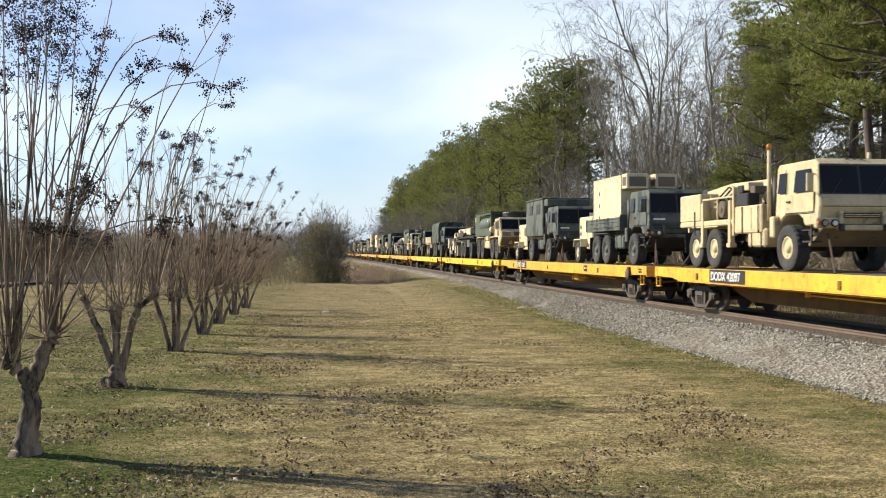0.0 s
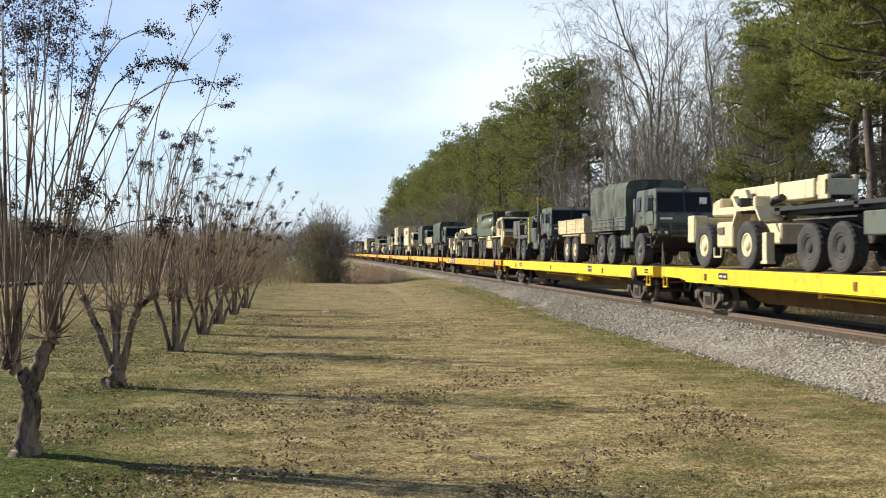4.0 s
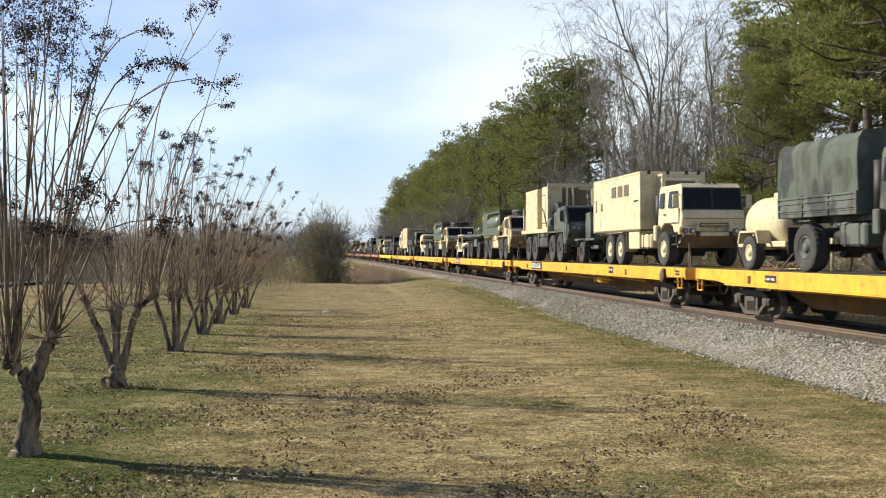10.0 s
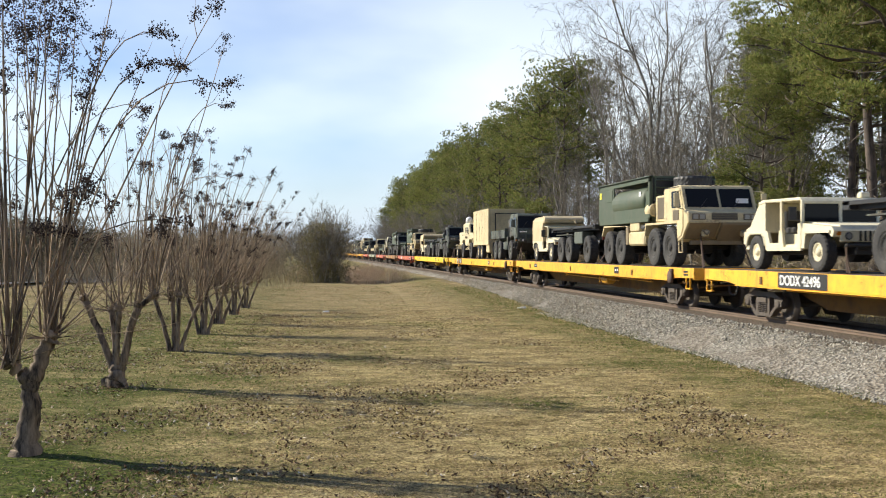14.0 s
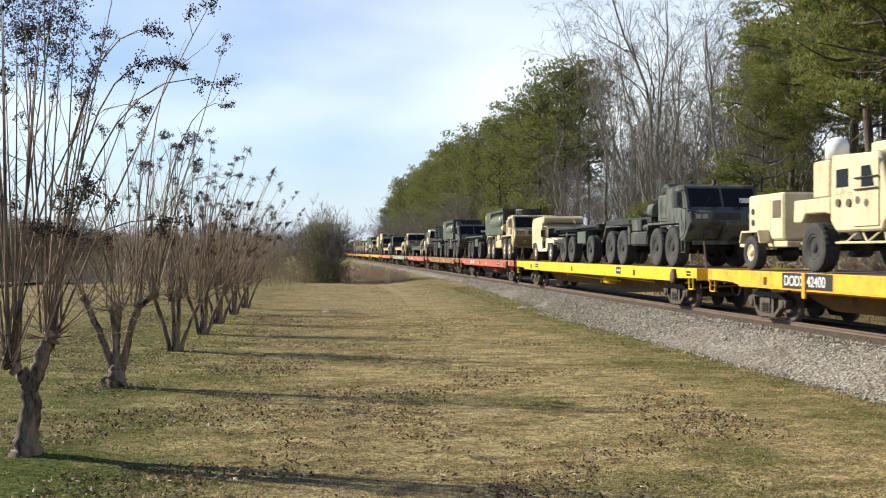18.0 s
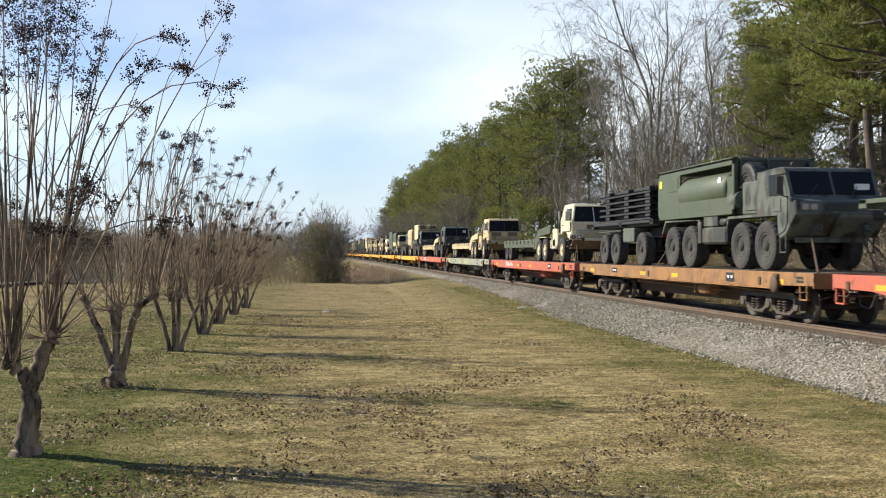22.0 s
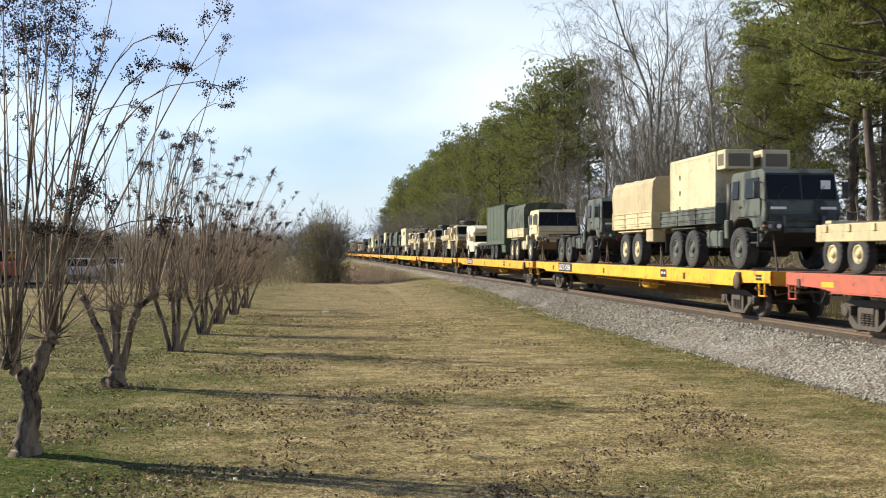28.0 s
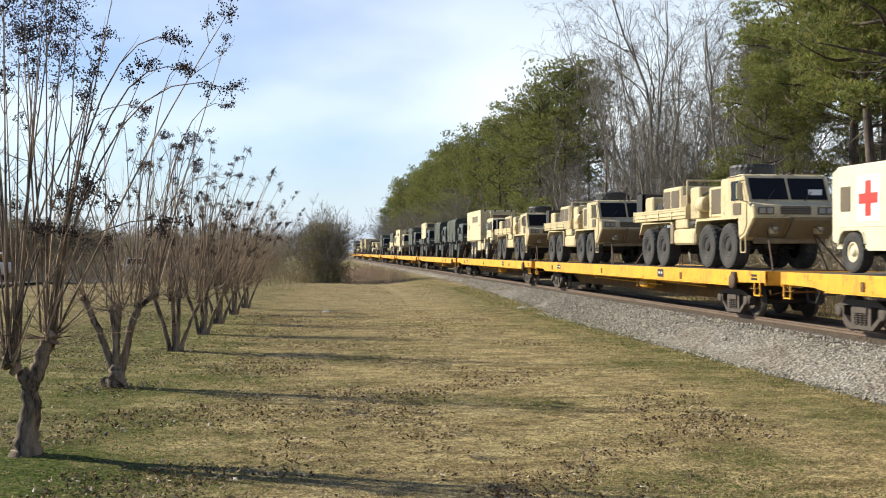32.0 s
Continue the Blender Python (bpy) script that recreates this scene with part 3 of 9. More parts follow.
def flatcar(length, paint, colour, three_axle, mark):
    """A flat car whose front coupler face is at y = 0 and the rear one at y = length; z = 0 at the rail head."""
    car = thing("flatcar", f"{colour} railway flat car carrying military vehicles", "flat car", "flat cars of the train")
    top = DECK_Z - RAIL_Z
    e0, e1 = 0.42, length - 0.42
    mid = length / 2
    part("deck", B(-1.46, 1.46, e0 + 0.05, e1 - 0.05, top - 0.09, top - 0.012, bevel=0.01), PLANK, car, "weathered plank deck")
    # underframe paint, with the shade below the deck put into its colour
    grime_shade = GRIMESHADEYELLOW if paint in (YELLOW, LEMON) else RUST
    for sx in (-1, 1):
        bm = BM()
        a, b = sorted((sx * 1.50, sx * 1.42))
        z0 = top - 0.40
        prism(bm, [(e0, top), (e1, top), (e1, top - 0.30), (e1 - 1.6, top - 0.33), (e1 - 2.2, z0), (e0 + 2.2, z0), (e0 + 1.6, top - 0.33), (e0, top - 0.30)], a, b, 0.008)
        part("side_sill", bm, paint, car)
        fl = BM()
        box(fl, *sorted((sx * 1.53, sx * 1.42)), e0 + 2.2, e1 - 2.2, z0 - 0.025, z0)
        part("sill_flange", fl, paint, car)
        for y in (mid - 7.4, mid + 1.2, mid + 9.4) if sx < 0 else ():
            part("lashing_bracket", B(*sorted((sx * 1.53, sx * 1.49)), y, y + 0.14, top - 0.34, top - 0.14, bevel=0.01), grime_shade, car)
        for y in (e0 + 0.35, e1 - 0.47):
            part("sill_step", boxes((*sorted((sx * 1.49, sx * 1.45)), y, y + 0.03, top - 0.62, top - 0.28), (*sorted((sx * 1.49, sx * 1.45)), y + 0.33, y + 0.36, top - 0.62, top - 0.28), (*sorted((sx * 1.49, sx * 1.40)), y, y + 0.36, top - 0.65, top - 0.62)), paint, car, "step iron")
    bm = BM()
    prism(bm, [(e0 + 0.4, top - 0.10), (e1 - 0.4, top - 0.10), (e1 - 0.4, top - 0.42), (e1 - 3.4, top - 0.46), (e1 - 5.4, top - 0.92), (e0 + 5.4, top - 0.92), (e0 + 3.4, top - 0.46), (e0 + 0.4, top - 0.42)], -0.55, 0.55)
    part("centre_sill", bm, grime_shade, car, "deep fishbelly centre sill")
    for y0, y1, s in ((e0, e0 + 0.05, -1), (e1 - 0.05, e1, 1)):
        part("end_sill", B(-1.5, 1.5, y0, y1, top - 0.36, top + 0.004, bevel=0.008), paint, car)
        yc = y0 if s < 0 else y1
        bm = BM()
        box(bm, -0.11, 0.11, min(yc, yc + s * 0.30), max(yc, yc + s * 0.30), top - 0.56, top - 0.36, bevel=0.02)
        box(bm, -0.16, 0.14, min(yc + s * 0.28, yc + s * 0.42), max(yc + s * 0.28, yc + s * 0.42), top - 0.60, top - 0.32, bevel=0.03)
        part("coupler", bm, RUST, car, "rusty knuckle coupler")
    for y in np.linspace(e0 + 4.8, e1 - 4.8, int(length / 4.4)):
        part("crossbearer", boxes((-1.43, -0.42, y - 0.05, y + 0.05, top - 0.36, top - 0.09), (0.42, 1.43, y - 0.05, y + 0.05, top - 0.36, top - 0.09)), grime_shade, car)
    # brake gear and rod under the near side
    bm = BM()
    tube(bm, (-1.1, mid - 4.5, top - 0.62), (-1.1, mid + 3.5, top - 0.55), 0.022, seg=6)
    tube(bm, (-1.15, mid - 8.5, top - 0.55), (-1.1, mid - 4.5, top - 0.50), 0.02, seg=6)
    part("brake_rod", bm, paint, car, "thin brake rod")
    bm = BM()
    tube(bm, (-1.0, mid - 3.2, top - 0.62), (-1.0, mid - 2.3, top - 0.62), 0.17, seg=14)
    part("air_reservoir", bm, paint, car)
    part("brake_lever", B(-1.12, -1.08, mid - 1.95, mid - 1.87, top - 0.75, top - 0.36), paint, car)
    part("brake_hanger", B(-1.14, -1.06, mid + 3.4, mid + 3.55, top - 0.6, top - 0.36), paint, car)
    part("train_pipe", tube(BM(), (-1.22, e0 + 4.6, top - 0.47), (-1.22, e1 - 4.6, top - 0.47), 0.018, seg=6), paint, car, "thin pipe along the sill")
    bm = BM()
    box(bm, -1.57, -1.50, e0 + 1.72, e0 + 1.98, top - 0.50, top - 0.04, bevel=0.02)
    lathe_y_wheel = [(-1.60, 0.05), (-1.60, 0.20), (-1.575, 0.21), (-1.575, 0.05)]
    wheel = BM()
    lathe(wheel, lathe_y_wheel, 16)
    wheel.transform(Matrix.Translation((0, e0 + 1.85, top - 0.30)))
    part("brake_wheel", wheel, RUST, car, "dark hand brake wheel")
    part("brake_housing", bm, RUST, car, "dark hand brake gear")
    for yc, sgn in ((e0, -1), (e1, 1)):
        part("uncoupling_lever", bar_frame(BM(), [(-1.40, yc + sgn * 0.06, top - 0.46), (-1.40, yc + sgn * 0.10, top - 0.60), (-1.05, yc + sgn * 0.12, top - 0.52), (-0.20, yc + sgn * 0.22, top - 0.50)], 0.011), grime_shade, car, "bent uncoupling lever")
        part("air_hose", bar_frame(BM(), [(-0.42, yc + sgn * 0.05, top - 0.46), (-0.45, yc + sgn * 0.20, top - 0.74), (-0.40, yc + sgn * 0.40, top - 0.80)], 0.03), RUBBER, car, "black air brake hose")
        part("grab_iron", bar_frame(BM(), [(-1.52, yc - sgn * 0.35, top - 0.40), (-1.56, yc - sgn * 0.35, top - 0.46), (-1.56, yc - sgn * 0.75, top - 0.46), (-1.52, yc - sgn * 0.75, top - 0.40)], 0.011), grime_shade, car)
    # number panel by the rear end of the near side, small white panel nearer the middle
    y = length - 5.1
    if mark:
        if paint in (YELLOW, LEMON):
            part("number_panel", B(-1.506, -1.498, y - 2.42, y, top - 0.385, top - 0.012), FRAMEBLACK, car, "black number panel")
        if mark in ("DODX 42459", "DODX 42400"):
            part("stake_pocket", B(-1.56, -1.50, y - 1.23, y - 1.08, top - 0.60, top - 0.004, bevel=0.01), paint, car, "yellow stake pocket across the panel")
        letters(car, mark, -1.508, y - 0.10, top - 0.315, 0.345, WHITEMARK)
    else:
        part("number_panel", B(-1.506, -1.498, y - 0.62, y, top - 0.28, top - 0.10), FRAMEBLACK, car, "small black number panel")
        part("marking_bar", boxes((-1.51, -1.505, y - 0.27, y - 0.10, top - 0.22, top - 0.17), (-1.51, -1.505, y - 0.52, y - 0.36, top - 0.22, top - 0.17)), WHITEMARK, car, "white marking bars")
    yy = mid - 5.2
    part("data_panel", B(-1.506, -1.498, yy - 0.55, yy, top - 0.32, top - 0.07), FRAMEBLACK, car, "small black data panel")
    part("marking_bar", boxes((-1.51, -1.505, yy - 0.22, yy - 0.10, top - 0.22, top - 0.15), (-1.51, -1.505, yy - 0.46, yy - 0.34, top - 0.22, top - 0.15)), WHITEMARK, car, "white marking bars")
    part("marking_bar", boxes((-1.507, -1.499, 0.9, 1.25, top - 0.15, top - 0.09), (-1.507, -1.499, 0.9, 1.25, top - 0.24, top - 0.18)), FRAMEBLACK, car, "black marking bars")
    if paint not in (YELLOW, LEMON):
        for y in (1.9, mid - 1.5, mid + 1.6, length - 2.7):
            part("reflector_patch", B(-1.506, -1.498, y, y + 0.55, top - 0.30, top - 0.18), YELLOW, car, "worn yellow reflector patch")
    # bogies
    span = 1.55 if three_axle else 0.88
    for yb in (3.35 if not three_axle else 3.6, length - (3.35 if not three_axle else 3.6)):
        bogie = thing_part("bogie", car, (0, yb, 0))
        for sx in (-1, 1):
            part("sideframe", SIDEFRAME3 if three_axle else SIDEFRAME2, BOGIE, bogie, at=(sx * 1.0, 0, 0))
        part("bolster", B(-1.05, 1.05, -0.2, 0.2, 0.40, 0.70, bevel=0.02), BOGIE, bogie)
        for ya in ((-span, 0, span) if three_axle else (-span, span)):
            w = part("wheelset", WHEELSET, BOGIE, bogie)
            w.delta_location = (0, ya, 0.415)
    return car


def thing_part(name, parent, at):
    """A part that is itself made of pieces: a small solid under its thing."""
    ob = part(name, B(-0.3, 0.3, -0.3, 0.3, 0.68, 0.86, bevel=0.02), BOGIE, parent, at=at)
    return ob


# ---- vehicle pieces: front axle at y = 0, rear towards +y, wheels on z = 0 ----
def tyre_meshes(r, w, name):
    """Tyre and rim of a wheel whose outer face looks to -x."""
    h = w / 2
    seg = 48
    rings = [(-h + 0.03, 0.48, 0), (-h, 0.56, 0), (-h - 0.004, 0.80, 0), (-h + 0.02, 0.94, 0.012), (-h * 0.6, 0.985, 0.014), (-h * 0.1, 0.975, 0.0), (h * 0.1, 0.975, 0.0), (h * 0.6, 0.985, 0.014), (h - 0.02, 0.94, 0.012), (h, 0.8, 0), (h, 0.52, 0)]
    bm = lathe(BM(), [(o, r * k) for o, k, _ in rings], seg)
    bmesh.ops.delete(bm, geom=[f for f in bm.faces if len(f.verts) > 4], context="FACES_ONLY")
    bm.verts.ensure_lookup_table()
    for q, (o, k, lug) in enumerate(rings):
        for i in range(seg):
            v = bm.verts[q * seg + i]
            f = 1 + (lug if (i + (q > 5)) % 2 else -lug)
            v.co.y, v.co.z = v.co.y * f, v.co.z * f
    for f in bm.faces:
        f.smooth = False
    bmesh.ops.recalc_face_normals(bm, faces=bm.faces[:])
    tyre = mesh_of(bm, name + "_tyre", RUBBER)
    bm = lathe(BM(), [(-h + 0.06, r * 0.49), (-h + 0.025, r * 0.49), (-h + 0.02, r * 0.435), (-h + 0.10, r * 0.41), (-h + 0.10, r * 0.25), (-h + 0.05, r * 0.23), (-h + 0.01, r * 0.17), (-h - 0.01, r * 0.10), (-h - 0.01, r * 0.02)], 18)
    solid = len(bm.faces)
    for i in range(8):
        a = 2 * math.pi * i / 8
        tube(bm, (-h + 0.11, r * 0.335 * math.cos(a), r * 0.335 * math.sin(a)), (-h + 0.088, r * 0.335 * math.cos(a), r * 0.335 * math.sin(a)), 0.038, seg=6)
    bm.faces.ensure_lookup_table()
    for f in bm.faces[solid:]:
        f.material_index = 1
    bmesh.ops.recalc_face_normals(bm, faces=bm.faces[:])
    return tyre, bm


RIMS = {}


def wheel_kit(r, w, key):
    if key not in RIMS:
        tyre, bm = tyre_meshes(r, w, key)
        base = mesh_of(bm, key + "_rim", SAND)
        rims = {}
        for m in (SAND, PALE, CREAM, CAMO, RUBBER, DARK, OLIVE):
            me = base.copy()
            me.materials.clear()
            me.materials.append(m)
            me.materials.append(FRAMEBLACK)
            rims[m.name] = me
        RIMS[key] = (tyre, rims)
    return RIMS[key]


def wheels(parent, axles, half, r, w, rim, key, turned=False):
    tyre, rims = wheel_kit(r, w, key)
    for y in axles:
        for sx in (-1, 1):
            ob = part("wheel", tyre, RUBBER, parent, at=(sx * (half - w / 2), y, r))
            if sx > 0:
                ob.rotation_euler = (0, 0, math.pi)
            part("rim", rims[rim.name], rim, ob)
    for y in axles:
        bm = tube(BM(), (-half + w, y, r), (half - w, y, r), 0.09, seg=6)
        lathe_at(bm, y, r)
        part("axle", bm, DARK, parent)


def lathe_at(bm, y, z):
    tube(bm, (-0.22, y, z), (0.22, y, z), 0.24, seg=10)


def spare(parent, x, y, z, r, w, key, flat=True):
    tyre, rims = wheel_kit(r, w, key)
    if key + "_spare" not in RIMS:
        black = tyre.copy()
        black.materials.clear()
        black.materials.append(FRAMEBLACK)
        RIMS[key + "_spare"] = black
    ob = part("spare_wheel", RIMS[key + "_spare"], FRAMEBLACK, parent, at=(x, y, z))
    if flat:
        ob.rotation_euler = (0, math.pi / 2, 0)
    part("rim", rims[DARK.name], DARK, ob)


def bar_frame(bm, pts, r=0.022):
    for a, b in zip(pts, pts[1:]):
        tube(bm, a, b, r, seg=6)
    return bm


def chains(parent, y, z, half=0.75, reach=1.0):
    """Tie-down chains from the frame to the deck."""
    for sx in (-1, 1):
        bm = BM()
        for k in (0, 1):
            tube(bm, (sx * half, y, z), (sx * (half + 0.12 + 0.25 * k), y - reach * (0.55 + 0.45 * k), 0.0), 0.024, seg=5)
        part("tie_down_chain", bm, RUST, parent, "rusty tie-down chain")


def pane(parent, name, quad, label="", t=0.012, mat=None):
    """A thin glass plate from four corners."""
    bm = BM()
    p = [Vector(q) for q in quad]
    n = (p[1] - p[0]).cross(p[3] - p[0]).normalized() * t
    a = [bm.verts.new(q - n * 0.5) for q in p]
    b = [bm.verts.new(q + n * 0.5) for q in p]
    bm.faces.new(a[::-1])
    bm.faces.new(b)
    for i in range(4):
        j = (i + 1) % 4
        bm.faces.new((a[i], a[j], b[j], b[i]))
    bmesh.ops.recalc_face_normals(bm, faces=bm.faces[:])
    return part(name, bm, mat or GLASS, parent, label)


def on_slope(p0, p1, k):
    return p0[0] + (p1[0] - p0[0]) * k, p0[1] + (p1[1] - p0[1]) * k


# ---- cab-over cargo truck ----
def fmtv_cab(v, paint, angular=False, grilles=False):
    H = 1.06
    arch = [(0.68, 1.12), (0.56, 1.30), (0.30, 1.42), (-0.30, 1.42), (-0.56, 1.30), (-0.66, 1.12)]
    top = 2.72
    wf0, wf1 = (-1.34, 1.86), (-1.20, 2.58)
    prof = [(0.92, 1.15), (0.92, 2.60), (0.84, top), (-1.02, top), (-1.17, 2.64), wf1, wf0, (-1.39, 1.81), (-1.42, 1.57), (-1.36, 1.40), (-1.30, 1.12)] + arch[::-1]
    if angular:
        prof = [(0.70, 1.15), (0.80, 2.0), (0.62, 2.62), (0.52, top), (-0.92, top), (-1.10, 2.66), (-1.12, 2.60), (-1.42, 1.84), (-1.36, 1.40), (-1.28, 1.12)] + arch[::-1]
        wf0, wf1 = (-1.42, 1.84), (-1.12, 2.60)
    bm = prism(BM(), prof, -H, H, 0.035)
    for q in bm.verts:
        if q.co.z > 1.85:
            q.co.x *= 1 - (0.20 if angular else 0.085) * (q.co.z - 1.85)
    cab = part("cab", bm, paint, v)
    # split windscreen with its black frame
    a, b = on_slope(wf0, wf1, -0.02), on_slope(wf0, wf1, 1.0)
    top_w = 0.84 if angular else 0.98
    pane(cab, "windscreen_seal", [(-1.04, a[0] - 0.006, a[1]), (1.04, a[0] - 0.006, a[1]), (top_w, b[0] - 0.006, b[1]), (-top_w, b[0] - 0.006, b[1])], mat=paint if angular else FRAMEBLACK)
    for x0, x1 in ((-0.96, -0.03), (0.03, 0.96)):
        a, b = on_slope(wf0, wf1, 0.05), on_slope(wf0, wf1, 0.95)
        k = 0.85 if angular else 1.0
        pane(cab, "windscreen", [(x0, a[0] - 0.014, a[1]), (x1, a[0] - 0.014, a[1]), (x1 * k, b[0] - 0.014, b[1]), (x0 * k, b[0] - 0.014, b[1])])
    for sx in (-1, 1):
        x = sx * (H + 0.004)
        # door with its outline, side window and rear quarter window
        part("door", prism(BM(), [(-1.12, 1.46), (0.28, 1.46), (0.28, 1.92), (-1.13, 1.92)], *sorted((x, x + sx * 0.016)), 0.006), paint, cab)
        xx = x + sx * 0.024
        lo, hi = sx * (H + 0.008), sx * (H * (0.875 if angular else 0.945) + 0.010)
        pane(cab, "side_window", [(lo, -1.02, 1.96), (lo, -0.12, 1.96), (hi, -0.12, 2.50), (hi, -0.90, 2.50)])
        if not angular:
            pane(cab, "quarter_window", [(lo, 0.34, 1.98), (lo, 0.74, 1.98), (hi, 0.74, 2.48), (hi, 0.34, 2.48)])
        part("door_handle", B(*sorted((xx, xx + sx * 0.03)), 0.02, 0.20, 1.72, 1.76), DARK, cab)
        bm = BM()
        bar_frame(bm, [(sx * 1.02, -1.12, 2.35), (sx * 1.24, -1.28, 2.35), (sx * 1.24, -1.28, 1.95), (sx * 1.06, -1.2, 1.9)], 0.016)
        box(bm, *sorted((sx * 1.16, sx * 1.34)), -1.32, -1.26, 1.92, 2.36, bevel=0.015)
        part("mirror", bm, paint, cab, "tall side mirror")
        part("step", boxes((*sorted((sx * 0.9, sx * 1.18)), -1.20, -0.78, 0.72, 0.76), (*sorted((sx * 0.9, sx * 1.18)), -1.20, -0.78, 1.0, 1.03), (*sorted((sx * 1.14, sx * 1.18)), -1.22, -1.18, 0.7, 1.15)), DARK, cab)
        for k, lens in ((0.74, LAMPGLASS), (0.99, LENS)):
            part("headlight", lathe_y(sx * k, -1.535, 1.17, 0.10, 0.10), DARK, cab, "round headlight in a dark ring")
            part("lens", lathe_y(sx * k, -1.545, 1.17, 0.066, 0.02), lens, cab)
        part("indicator", lathe_y(sx * 1.13, -1.53, 1.17, 0.042, 0.05), AMBER, cab)
        # dark seams round the door, grab rail, door check
        sx0, sx1 = sorted((x, x + sx * 0.006))
        part("door_seam", boxes((sx0, sx1, -1.14, -1.12, 1.44, 1.94), (sx0, sx1, 0.28, 0.30, 1.44, 2.56), (sx0, sx1, -1.14, 0.30, 1.42, 1.44)), DARK, cab)
        part("fender", B(*sorted((sx * 0.84, sx * 1.215)), 0.66, 0.92, 0.86, 1.40, bevel=0.03), paint, cab)
    # bumper: two outer boxes, a dropped middle and sloping struts
    part("bumper", boxes((-1.18, -0.62, -1.49, -1.32, 1.05, 1.30), (0.62, 1.18, -1.49, -1.32, 1.05, 1.30), (-0.62, 0.62, -1.47, -1.34, 1.00, 1.13), bevel=0.025), paint, cab)
    for sx in (-1, 1):
        part("bumper_strut", prism(BM(), [(-1.50, 1.0), (-1.38, 1.0), (-1.37, 1.46), (-1.46, 1.46)], *sorted((sx * 0.60, sx * 0.50)), 0.01), paint, cab)
        if paint is CAMO:
            part("marking_bar", B(*sorted((sx * 0.48, sx * 0.92)), -1.432, -1.418, 1.62, 1.69), WHITEMARK, cab, "white marking bar")
    # skid plate darker than the cab: shade below the bumper painted in
    part("underrun", prism(BM(), [(-1.42, 1.06), (-0.75, 0.62), (-0.70, 0.68), (-1.30, 1.12)], -0.98, 0.98), DIRTSHADESAND if paint is not CAMO else DARK, cab, "sloping skid plate darkened as in shade")
    if angular or grilles:
        for x0, x1 in ((-0.36, -0.03), (0.03, 0.36)) if angular else ((-0.86, -0.22), (0.22, 0.86)):
            part("grille", B(x0, x1, -1.435, -1.39, 1.54, 1.74 if angular else 1.80), BRONZE if paint is not CAMO else DARK, cab)
        for k in range(5):
            part("grille_slat", prism(BM(), [(-1.45, 1.30 + 0.052 * k), (-1.40, 1.345 + 0.052 * k), (-1.37, 1.345 + 0.052 * k), (-1.42, 1.30 + 0.052 * k)], -0.9, 0.9), paint, cab)
    elif paint is CAMO:
        part("louvre_backing", B(-0.95, 0.95, -1.40, -1.35, 1.31, 1.53), DARK, cab)
        for k in range(4):
            part("grille_slat", prism(BM(), [(-1.44, 1.325 + 0.052 * k), (-1.40, 1.365 + 0.052 * k), (-1.37, 1.365 + 0.052 * k), (-1.41, 1.325 + 0.052 * k)], -0.94, 0.94), paint, cab)
    else:
        part("grille", prism(BM(), [(-1.405, 1.30), (-1.36, 1.30), (-1.36, 1.42), (-1.415, 1.42)], -0.46, 0.46), DARK, cab, "dark slot-shaped grille")
        for k in range(2):
            part("grille_slat", B(-0.44, 0.44, -1.425, -1.39, 1.325 + 0.045 * k, 1.345 + 0.045 * k), paint, cab)
        part("front_seam", B(-0.98, 0.98, -1.424, -1.41, 1.565, 1.58), DARK, cab)
    part("radiator_hose", bar_frame(BM(), [(-0.9, -0.9, 0.98), (-0.5, -0.7, 0.74), (0.4, -0.7, 0.78), (0.85, -0.85, 1.0)], 0.035), DARK, cab)
    part("towing_eye", boxes((-0.62, -0.50, -1.56, -1.44, 0.98, 1.16), bevel=0.02), DARK, cab)
    part("towing_eye", boxes((0.50, 0.62, -1.56, -1.44, 0.98, 1.16), bevel=0.02), DARK, cab)
    for x in (-0.75, 0.35):
        part("wiper", bar_frame(BM(), [(x, -1.38, 1.86), (x + 0.3, -1.30, 2.25)], 0.012), DARK, cab)
    part("marker_light", boxes(*[(k - 0.04, k + 0.04, -1.06, -1.0, 2.71, 2.742) for k in (-0.18, 0.0, 0.18)]), BRONZE, cab, "row of small roof marker lights")
    part("visor", prism(BM(), [(-1.22, 2.60), (-1.02, 2.735), (-1.0, 2.70), (-1.19, 2.57)], -top_w, top_w), paint, cab)
    if paint is CAMO:
        part("paper_sheet", B(0.55, 0.82, -1.30, -1.297, 2.12, 2.40), WHITEMARK, cab, "white paper sheet behind the windscreen")
    # exhaust and air intake behind the cab
    part("exhaust_pipe", tube(BM(), (1.0, 1.08, 1.2), (1.0, 1.08, 2.95), 0.075, seg=10), DARK, v)
    part("air_intake", tube(BM(), (-0.94, 1.06, 1.35), (-0.94, 1.06, 2.45), 0.13, seg=12), DARK, v)
    return cab


def lathe_y(x, y, z, r, d):
    bm = BM()
    tube(bm, (x, y, z), (x, y + d, z), r * 0.9, r, seg=14)
    return bm


def chassis(v, y0, y1, z=0.95, depth=0.24, mat=None):
    part("chassis_rail", boxes((-0.52, -0.42, y0, y1, z - depth / 2, z + depth / 2), (0.42, 0.52, y0, y1, z - depth / 2, z + depth / 2)), mat or DARK, v)
    bm = BM()
    k = y0 + 0.8
    while k < y1:
        box(bm, -0.42, 0.42, k, k + 0.12, z - 0.1, z + 0.08)
        k += 1.15
    part("crossmember", bm, mat or DARK, v)


